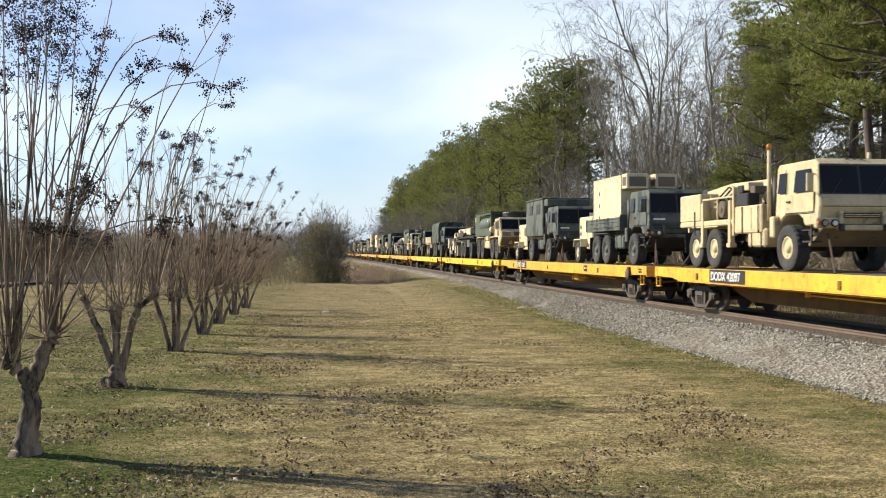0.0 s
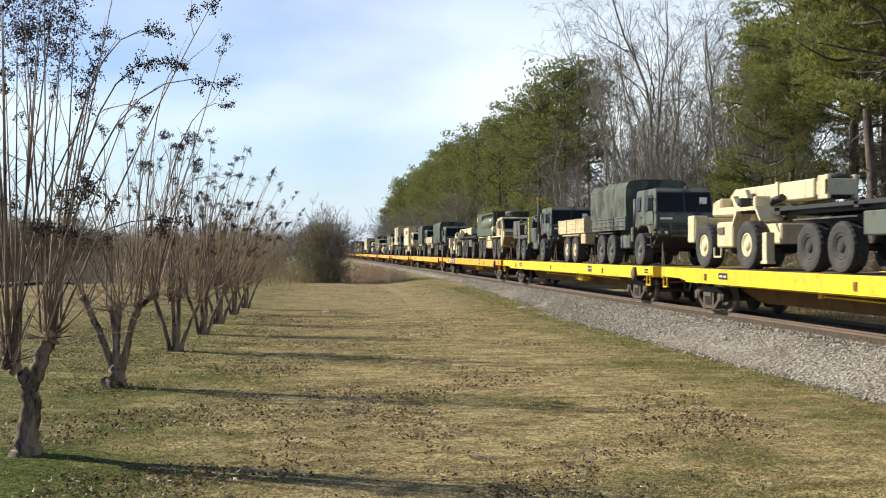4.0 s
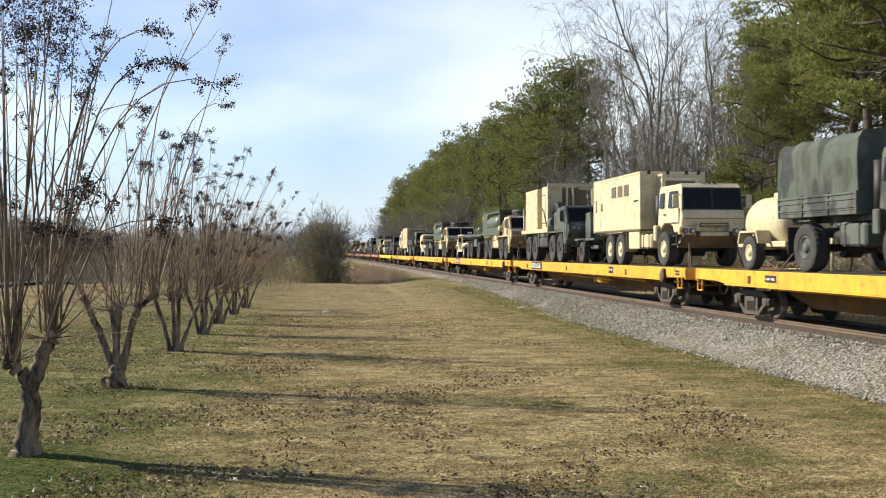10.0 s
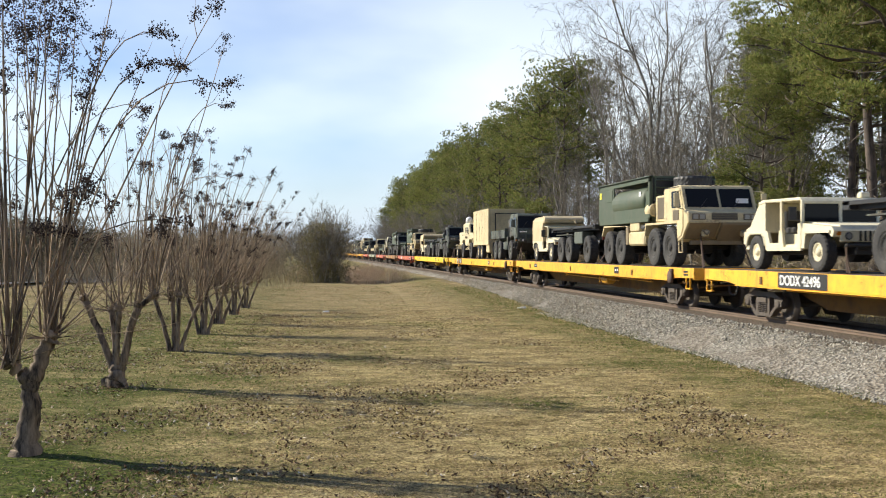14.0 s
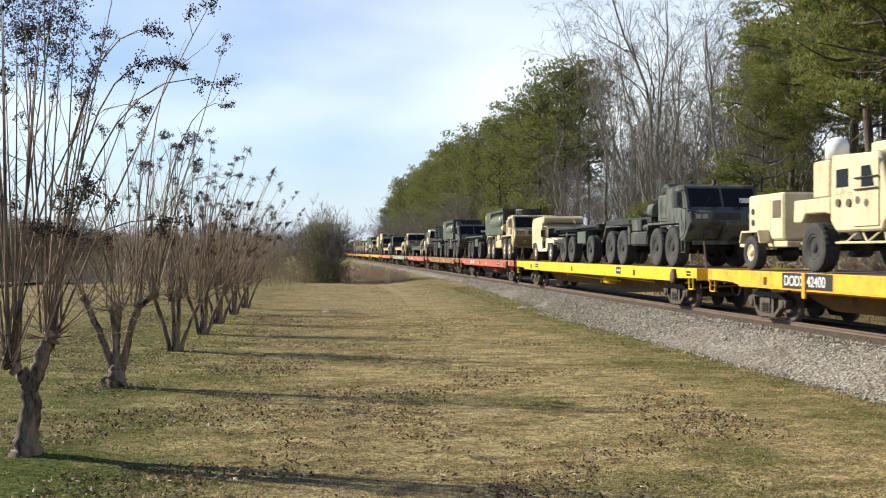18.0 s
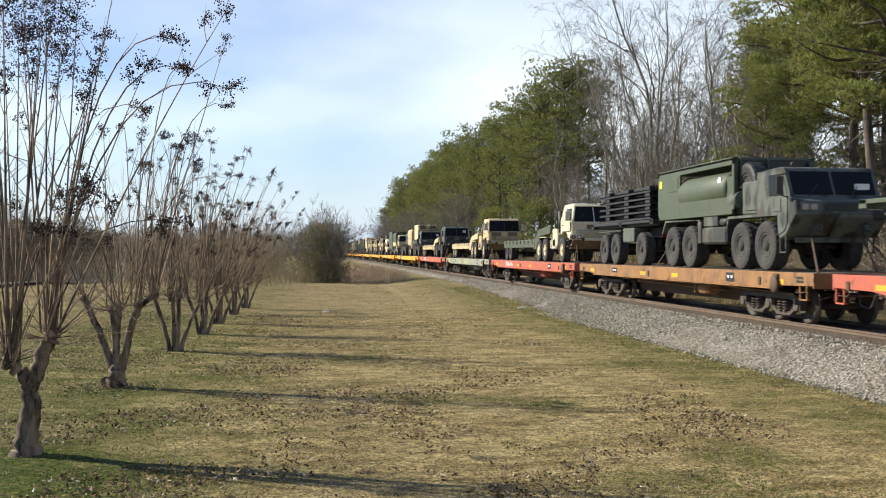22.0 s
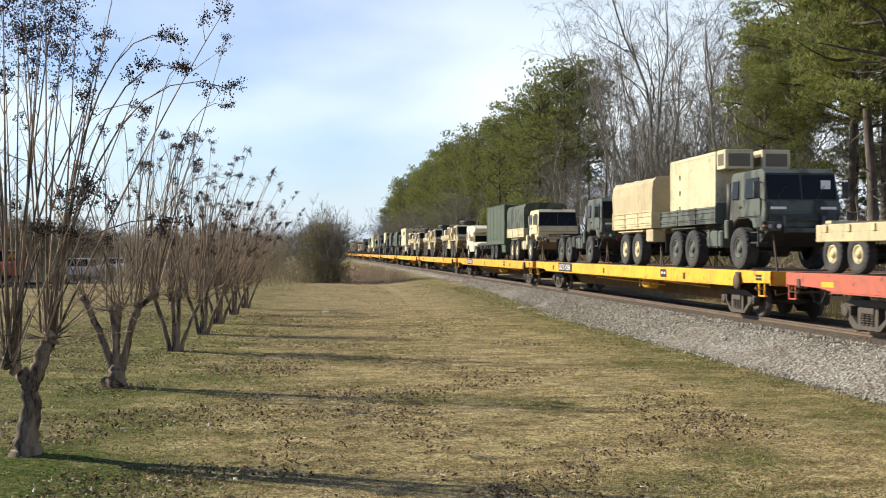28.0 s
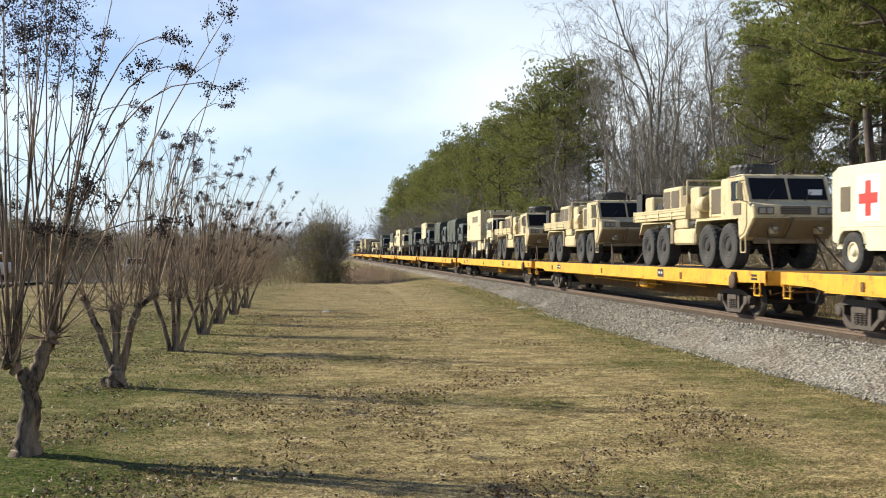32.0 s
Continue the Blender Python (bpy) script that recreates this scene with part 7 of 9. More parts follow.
def needle_pad(rng, verts, faces, c, wide, thick, tufts, blade):
    """A rounded cushion of needle tufts at a branch end: bristling brushes spread over its upper shell."""
    for _ in range(tufts):
        a, k = rng.uniform(0, 6.28), rng.random() ** 0.5
        up = math.sqrt(max(0.0, 1 - k * k)) * (1 if rng.random() < 0.72 else -0.55)
        o = c + Vector((math.cos(a) * k * wide, math.sin(a) * k * wide, up * thick + rng.gauss(0, 0.06)))
        out = Vector((math.cos(a) * k, math.sin(a) * k, 0.55 + 0.5 * up))
        for _ in range(9):
            d = (out + Vector((rng.gauss(0, 0.62), rng.gauss(0, 0.62), rng.gauss(0, 0.55)))).normalized()
            u = d.orthogonal().normalized()
            u.rotate(Matrix.Rotation(rng.uniform(0, 6.3), 3, d))
            u *= blade * rng.uniform(0.7, 1.3)
            i = len(verts)
            verts += [o - u, o + u, o + d * rng.uniform(0.17, 0.30)]
            faces.append((i, i + 1, i + 2))


def pine_tree(seed, height, label, crown_from=0.42, width=3.6, tufts=26, blade=0.017, gap=0.03, droop=0.0, full=1.0):
    """A loblolly-like pine: bare lower stem with dead stubs, rising limbs that carry separate cushions of needles, a rounded top."""
    rng = random.Random(seed)
    t = thing("pine_tree", label, "tree", "trees behind the railway")
    verts, faces = [], []
    pts, _ = bent(rng, Vector((0, 0, -0.2)), Vector((rng.gauss(0, 0.02), rng.gauss(0, 0.02), 1)), height, 11, 0.025, 0.01)
    limb(verts, faces, pts, [0.24 * height / 20 * (1 - 0.86 * i / 11) for i in range(12)], 9)
    nv, nf = [], []

    def stem(k):
        i = min(int(k * 11), 10)
        return pts[i].lerp(pts[i + 1], k * 11 - i)
    # dead stubs under the crown
    z = max(0.12, crown_from - 0.25)
    while z < crown_from + 0.1:
        a = rng.uniform(0, 6.28)
        bp, _ = bent(rng, stem(z), Vector((math.cos(a), math.sin(a), rng.uniform(-0.3, 0.3))), rng.uniform(0.6, 2.4), 3, 0.2, 0.0)
        limb(verts, faces, bp, [0.035, 0.026, 0.016, 0.006], 4)
        z += rng.uniform(0.012, 0.03)
    z, a = crown_from, rng.uniform(0, 6.28)
    while z < 0.94:
        k = (z - crown_from) / (1 - crown_from)
        a += 2.4 + rng.gauss(0, 0.5)
        shape = (0.62 + 0.38 * math.sin(math.pi * min(1.0, k * 1.25))) if k < 0.55 else max(0.42, math.sqrt(max(0.0, 1 - ((k - 0.55) / 0.47) ** 2)))
        reach = width * shape * rng.uniform(0.5, 1.12)
        d = Vector((math.cos(a), math.sin(a), rng.uniform(-0.15, 0.3) + 0.75 * k * k - droop * (1 - k)))
        bp, _ = bent(rng, stem(z), d, reach, 5, 0.13, 0.07)
        limb(verts, faces, bp, [(0.03 + 0.013 * reach) * (1 - 0.82 * q / 5) + 0.006 for q in range(6)], 5)
        stops = [q for q in (2, 3, 4, 5) if rng.random() < (0.45, 0.75, 1.0, 1.0)[q - 2]]
        for q in stops:
            for _ in range(1 if q < 4 else 2):
                c = bp[q] + Vector((rng.gauss(0, 0.42), rng.gauss(0, 0.42), rng.gauss(0.22, 0.22)))
                limb(verts, faces, [bp[q], bp[q].lerp(c, 0.5) + Vector((0, 0, -0.06)), c], [0.022, 0.015, 0.008], 3)
                size = rng.uniform(0.42, 0.85) * full
                needle_pad(rng, nv, nf, c, size, size * rng.uniform(0.45, 0.72), int(tufts * (0.35 + size * size * 1.6)), blade)
        z += gap * rng.uniform(0.6, 1.35) * (1.1 - 0.45 * k)
    for _ in range(5):
        needle_pad(rng, nv, nf, pts[-1] + Vector((rng.gauss(0, 0.5), rng.gauss(0, 0.5), rng.uniform(-0.9, 0.1))), 0.7 * full, 0.5 * full, tufts, blade)
    part("trunk", fast_mesh("trunk", verts, faces, PINEBARK, True), PINEBARK, t)
    part("crown", fast_mesh("crown", nv, nf, NEEDLES), NEEDLES, t, "cushions of yellow-green needles with gaps")
    return t


def brush_patch(name, seed, region, count, height, mat, label, z_of=ground_z, twigs=5):
    """Thin leaning stems with side twigs over a rectangle: x0, x1, y0, y1."""
    rng = random.Random(seed)
    x0, x1, y0, y1 = region
    verts, faces = [], []
    for _ in range(count):
        x, y = rng.uniform(x0, x1), rng.uniform(y0, y1)
        h = height * rng.uniform(0.45, 1.1)
        p = Vector((x, y, z_of(x, y) - 0.05))
        d = Vector((rng.gauss(0, 0.22), rng.gauss(0, 0.22), 1))
        r = 0.006 + 0.004 * h
        e = p + d.normalized() * h
        u = d.orthogonal().normalized() * r
        i = len(verts)
        verts += [p - u, p + u, e]
        faces.append((i, i + 1, i + 2))
        for _ in range(twigs):
            k = rng.uniform(0.25, 0.95)
            q = p.lerp(e, k)
            w = Vector((rng.gauss(0, 0.6), rng.gauss(0, 0.6), rng.uniform(0.2, 1))).normalized()
            u2 = w.orthogonal().normalized() * r * 0.6
            i = len(verts)
            verts += [q - u2, q + u2, q + w * h * rng.uniform(0.12, 0.4)]
            faces.append((i, i + 1, i + 2))
    return tagged(new(name, fast_mesh(name, verts, faces, mat)), label, "brush", kind="stuff")


def placed(proto, x, y, rng, scale, z=None):
    s = scale * rng.uniform(0.93, 1.07)
    m = Matrix.LocRotScale((x, y, ground_z(x, y) if z is None else z), Euler((0, 0, rng.uniform(0, 6.28))), (s, s, s))
    return copy_thing(proto, m)


def forest():
    rng = random.Random(21)
    pines = [pine_tree(3, 20, "tall pine with a rounded yellow-green crown", 0.46, 3.8, 8, 0.046, 0.020, 0.0, 1.4), pine_tree(7, 20, "tall pine with a high rounded crown", 0.50, 4.0, 13, 0.034, 0.017, 0.0, 1.55), pine_tree(12, 20, "tall pine with a deep bushy crown", 0.36, 3.9, 8, 0.046, 0.022, 0.0, 1.4)]
    near = [pine_tree(41, 21, "tall pine with a wide open green crown", 0.43, 4.9, 40, 0.018, 0.0125, 0.0, 1.1), pine_tree(43, 21, "tall pine with a wide open green crown", 0.36, 4.6, 34, 0.018, 0.020, 0.1, 1.05)]
    small = pine_tree(15, 8, "young green pine at the wood's edge", 0.10, 1.9, 20, 0.022, 0.04)
    bares = [bare_tree(31, 20, "tall leafless grey tree in the wood"), bare_tree(32, 19, "tall leafless grey tree in the wood", 4, 3), bare_tree(33, 13, "leafless grey-brown understorey tree in the wood", 4, 3), bare_tree(34, 18, "tall leafless grey tree with a divided stem", 4, 2), bare_tree(35, 18, "distant leafless grey tree in the wood", 3, 3), bare_tree(36, 12, "distant leafless understorey tree in the wood", 3, 4)]
    spots = []
    # pines at the near end of the wood
    for x, y, s, k in ((25.6, 51.5, 0.94, 0), (24.6, 41.5, 1.05, 1), (27.8, 46.5, 1.1, 0), (25.8, 45.5, 1.0, 0), (30.5, 54.0, 0.80, 1), (23.0, 37.0, 1.0, 0), (28.0, 39.0, 1.0, 1), (25.5, 31.0, 0.95, 0), (22.3, 47.5, 0.55, 1)):
        spots.append((near[k], x, y, s))
    # leafless stretch: tall ones in front, lower ones behind
    for x, y, s, k in ((22.5, 63.5, 0.98, 0), (24.0, 68.5, 1.02, 1), (22.0, 72.0, 0.92, 3), (26.2, 75.5, 1.0, 0), (24.8, 79.5, 0.92, 1), (26.0, 62.0, 0.84, 3), (24.5, 58.0, 0.80, 1), (29.8, 84.0, 1.02, 3), (27.5, 70.0, 0.98, 3), (21.8, 67.0, 0.62, 1), (29.5, 66.0, 0.86, 0), (27.0, 55.5, 0.72, 0), (30.0, 78.0, 0.98, 1), (33.0, 72.0, 0.9, 3)):
        spots.append((bares[k], x, y, s))
    for i in range(26):
        y = 52 + 1.75 * i
        spots.append((bares[2], rng.uniform(19.8, 24), y + rng.uniform(-1, 1), rng.uniform(0.5, 0.85)))
        if i % 3 == 0:
            spots.append((bares[5], rng.uniform(27, 42), y + rng.uniform(-1, 1), rng.uniform(0.6, 0.9)))
        if i % 2:
            spots.append((bares[2], rng.uniform(25, 33), y + rng.uniform(-1, 1), rng.uniform(0.75, 1.1)))
        if i % 3 == 1:
            spots.append((bares[2], rng.uniform(20.5, 27), y + 0.9 + rng.uniform(-1, 1), rng.uniform(0.7, 1.0)))
    for i in range(9):
        spots.append((bares[2], rng.uniform(27, 36), 38 + 1.7 * i, rng.uniform(0.6, 0.95)))
    # the round-topped pine where the pines begin again, and its neighbours
    for x, y, s, k in ((23.4, 91.5, 1.0, 1), (22.2, 96.5, 0.93, 1), (21.6, 103.0, 0.86, 0), (24.4, 105.0, 0.94, 2), (21.4, 111.0, 0.82, 2), (26.5, 98.0, 0.92, 1)):
        spots.append((pines[k], x, y, s))
    # pines beyond
    for i in range(31):
        y = 114 + 5.2 * i
        fall = 1.0 if y < 190 else 1.0 - 0.0025 * (y - 190)
        spots.append((pines[rng.choice((0, 2, 2))], rng.uniform(20.6, 23.5), y + rng.uniform(-1.5, 1.5), rng.uniform(0.86, 0.98) * fall))
        spots.append((pines[rng.randrange(3)], rng.uniform(25, 34), y + rng.uniform(-2, 2), rng.uniform(0.92, 1.02) * fall))
        spots.append((bares[5], rng.uniform(18.9, 20.6), y + rng.uniform(-2, 2), rng.uniform(0.6, 0.95)))
        spots.append((bares[5], rng.uniform(18.8, 20.2), y + 2.6 + rng.uniform(-2, 2), rng.uniform(0.6, 0.95)))
        if i % 3 == 0:
            spots.append((bares[4], rng.uniform(21.5, 27), y + 3, rng.uniform(0.75, 0.95)))
    for x, y, s in ((20.3, 59.0, 0.62), (20.6, 88, 0.9), (20.2, 95, 1.0), (20, 110, 0.9), (19.5, 126, 1.0), (20, 150, 1.1), (22.6, 53, 0.85), (24.0, 49, 0.7), (30, 60, 0.9), (33, 66, 1.1)):
        spots.append((small, x, y, s))
    # young growth behind the near pines
    for i in range(16):
        spots.append((small, rng.uniform(30, 47), 40 + 2.6 * i, rng.uniform(0.7, 1.3)))
    for proto, x, y, s in spots:
        placed(proto, x, y, rng, s, 0.0)
    for k, (x, y) in enumerate(((22.3, 310), (24, 330), (26, 350))):
        placed(bares[(1, 3, 0)[k]], x, y, rng, 0.62, 0.0)
    # originals stand in the wood too
    for k, proto in enumerate((*pines, *near, small, *bares)):
        proto.location = (36 + 2.3 * k, 72 + 5.5 * k, 0)
    brush_patch("undergrowth", 5, (17.9, 24, 24, 170), 8000, 3.6, BRUSHMAT, "leafless grey-brown undergrowth along the wood's edge", lambda x, y: 0)
    brush_patch("undergrowth", 7, (26, 52, 38, 80), 2400, 5.0, BRUSHMAT, "leafless thicket behind the near pines", lambda x, y: 0)
    brush_patch("undergrowth", 6, (24, 44, 24, 200), 4200, 5.2, BRUSHMAT, "leafless thicket between the trunks", lambda x, y: 0)
    brush_patch("undergrowth", 8, (18.5, 24, 170, 330), 2200, 4.0, BRUSHMAT, "leafless undergrowth along the far wood's edge", lambda x, y: 0, 4)
    return bares


BARES = forest()


def far_side():
    """Thicket by the track, the hedgerow behind the road and woods on the skyline."""
    rng = random.Random(77)
    brush_patch("weeds", 11, (3.0, 8.0, 76, 128), 3000, 1.1, REDBRUSH, "red-brown dry weeds on the embankment", twigs=3)
    brush_patch("weeds", 12, (-26, 0.0, 70, 118), 3600, 2.0, BRUSHMAT, "dry brown scrub beyond the lawn", twigs=4)
    brush_patch("thicket", 15, (-46, -3.5, 120, 190), 5200, 5.4, BRUSHMAT, "leafless brown thicket beyond the lawn", lambda x, y: 0, twigs=5)
    brush_patch("weeds", 13, (9.3, 11.0, 36, 80), 1100, 0.34, BRUSHMAT, "dry brown weeds on the ballast shoulder", lambda x, y: 0.02 + 0.6 * max(0.0, min(1.0, (x - 9.65) / 1.6)), twigs=4)
    brush_patch("weeds", 14, (8.5, 10.0, 11, 62), 5600, 0.16, GREENBLADES, "green grass tufts along the ballast foot", twigs=4)
    bush = thing("bush", "dense leafless bush with greenish vines", "bush")
    verts, faces, nv, nf = [], [], [], []
    for k in range(26):
        p = Vector((rng.gauss(0, 0.7), rng.gauss(0, 0.7), -0.1))
        grow(rng, verts, faces, p, Vector((rng.gauss(0, 0.32), rng.gauss(0, 0.32), 1)), rng.uniform(3.6, 5.6), 0.045, 1, 4, 0.8, 0.06)
    for _ in range(520):
        h = 4.6 * rng.random() ** 1.3
        needle_clump(rng, nv, nf, Vector((rng.gauss(0, 1.05 - 0.08 * h), rng.gauss(0, 1.05 - 0.08 * h), 0.1 + h)), 0.5, 16)
    part("stem", fast_mesh("stem", verts, faces, GREYBARK), GREYBARK, bush)["kind"] = "stuff"
    part("vine", fast_mesh("vine", nv, nf, VINES), VINES, bush)["kind"] = "stuff"
    bush.location = (1.25, 83.0, ground_z(1.25, 83))
    for x, y, s in ((0.9, 87.5, 0.85),):
        copy_thing(bush, Matrix.LocRotScale((x, y, ground_z(x, y)), Euler((0, 0, x * 3)), (s, s, s)))
    # hedgerow of dark trees beyond the road
    hedge = thing("hedgerow_tree", "dark evergreen hedgerow tree beyond the road", "tree", "hedgerow trees")
    verts, faces, nv, nf = [], [], [], []
    grow(rng, verts, faces, Vector((0, 0, -0.2)), Vector((0, 0, 1)), 5.2, 0.16, 0, 3, 0.9, 0.05)
    for _ in range(170):
        a, r = rng.uniform(0, 6.28), 2.3 * rng.random() ** 0.5
        needle_clump(rng, nv, nf, Vector((r * math.cos(a), r * math.sin(a), rng.uniform(0.2, 5.6))), 0.75, 16)
    part("trunk", fast_mesh("trunk", verts, faces, GREYBARK), GREYBARK, hedge)
    part("crown", fast_mesh("crown", nv, nf, HEDGELEAF), HEDGELEAF, hedge)
    hedge.location = (-30, 96, 0)
    for i in range(34):
        x = rng.uniform(-27, -24) - (i % 3) * 3.5
        y = 44 + 2.5 * i
        s = rng.uniform(0.75, 1.1)
        copy_thing(hedge, Matrix.LocRotScale((x, y, ground_z(x, y)), Euler((0, 0, i * 1.7)), (s, s, s * rng.uniform(0.8, 1.1))))
    for i in range(9):
        placed(BARES[2], rng.uniform(-34, -24), 62 + 6 * i, rng, 0.55)
    # skyline woods: joined sticks in crown shapes
    verts, faces = [], []
    for _ in range(900):
        y = rng.uniform(240, 620)
        x = rng.uniform(-0.42 * y - 20, 0.045 * y - 4)
        h = rng.uniform(5.5, 11)
        for _ in range(26):
            a = Vector((x + rng.gauss(0, h * 0.22), y + rng.gauss(0, 2), rng.uniform(0, h)))
            b = a + Vector((rng.gauss(0, 0.9), rng.gauss(0, 0.9), rng.uniform(0.5, 2.4)))
            i = len(verts)
            verts += [a - Vector((0.16, 0, 0)), a + Vector((0.16, 0, 0)), b]
            faces.append((i, i + 1, i + 2))
    tagged(new("far_woods", fast_mesh("far_woods", verts, faces, BRUSHMAT)), "leafless woods along the skyline", "woods", kind="stuff")


VINES = varied("vine_leaves", [(0, (0.17, 0.165, 0.08)), (0.6, (0.29, 0.26, 0.145)), (1, (0.38, 0.30, 0.19))], through_light=0.35)
HEDGELEAF = varied("hedge_leaves", [(0, (0.10, 0.095, 0.065)), (0.6, (0.18, 0.16, 0.115)), (1, (0.26, 0.22, 0.165))], through_light=0.3)
far_side()


# ---- the row of pollarded crape myrtles ----
SWAYS = []


def cane_points(base, tip, bow, n=8):
    """A cane that rises from base and bends over to tip: a curve with one bend, higher for a greater bow."""
    ctrl = base.lerp(tip, 0.55)
    if bow > 0.07:
        ctrl = Vector((base.x + 0.28 * (tip.x - base.x), base.y + 0.3 * (tip.y - base.y), tip.z + 4.0 * bow))
    else:
        ctrl.z += bow * 5
    out = []
    for i in range(n + 1):
        k = i / n
        out.append(base * (1 - k) ** 2 + ctrl * 2 * k * (1 - k) + tip * k * k)
    return out


def seed_head(rng, verts, faces, c, size, count):
    """A panicle: forked stalks with small capsules gathered in bunches towards their ends."""
    for _ in range(max(6, int(count / 6))):
        d = Vector((rng.gauss(0, 1), rng.gauss(0, 1), rng.gauss(0.25, 0.8))).normalized()
        end = c + d * size * rng.uniform(0.25, 0.95)
        i = len(verts)
        u = d.orthogonal().normalized() * 0.003
        verts += [c - u, c + u, end]
        faces.append((i, i + 1, i + 2))
        for _ in range(rng.randrange(6, 12)):
            o = c.lerp(end, rng.uniform(0.55, 1.05)) + Vector((rng.gauss(0, 0.024), rng.gauss(0, 0.024), rng.gauss(0, 0.024)))
            q = rng.uniform(0.0065, 0.0125)
            i = len(verts)
            for w in ((1, 0, 0), (-1, 0, 0), (0, 1, 0), (0, -1, 0), (0, 0, 1.2), (0, 0, -1.2)):
                verts.append(o + Vector(w) * q)
            for f in ((0, 2, 4), (2, 1, 4), (1, 3, 4), (3, 0, 4), (2, 0, 5), (1, 2, 5), (3, 1, 5), (0, 3, 5)):
                faces.append(tuple(i + w for w in f))


def cane(rng, tree, base, tip, bow, r, head, sway):
    verts, faces = [], []
    pts = [p - base for p in cane_points(base, tip, bow)]
    limb(verts, faces, pts, [r * (1 - 0.72 * i / 8) for i in range(9)], 5)
    for _ in range(rng.randrange(2, 5)):
        k = rng.randrange(3, 8)
        d = (pts[k + 1] - pts[k]).normalized() + Vector((rng.gauss(0, 0.45), rng.gauss(0, 0.45), rng.gauss(0.1, 0.3)))
        tp, _ = bent(rng, pts[k], d, rng.uniform(0.25, 0.8), 3, 0.15, 0.0)
        limb(verts, faces, tp, [r * 0.38, r * 0.3, r * 0.2, r * 0.1], 3)
    c = part("cane", fast_mesh("cane", verts, faces, SHOOTBARK, True), SHOOTBARK, tree, at=base)
    if head:
        hv, hf = [], []
        seed_head(rng, hv, hf, pts[-1], head, int(420 * head))
        seed_head(rng, hv, hf, pts[-2].lerp(pts[-1], 0.55) + Vector((rng.gauss(0, head * 0.3), rng.gauss(0, head * 0.3), 0)), head * 0.75, int(260 * head))
        part("seed_head", fast_mesh("seed_head", hv, hf, SEEDS), SEEDS, c, "dark dry seed head")["kind"] = "stuff"
    if sway:
        SWAYS.append((c, sway, rng.uniform(0, 6.28)))
    return c


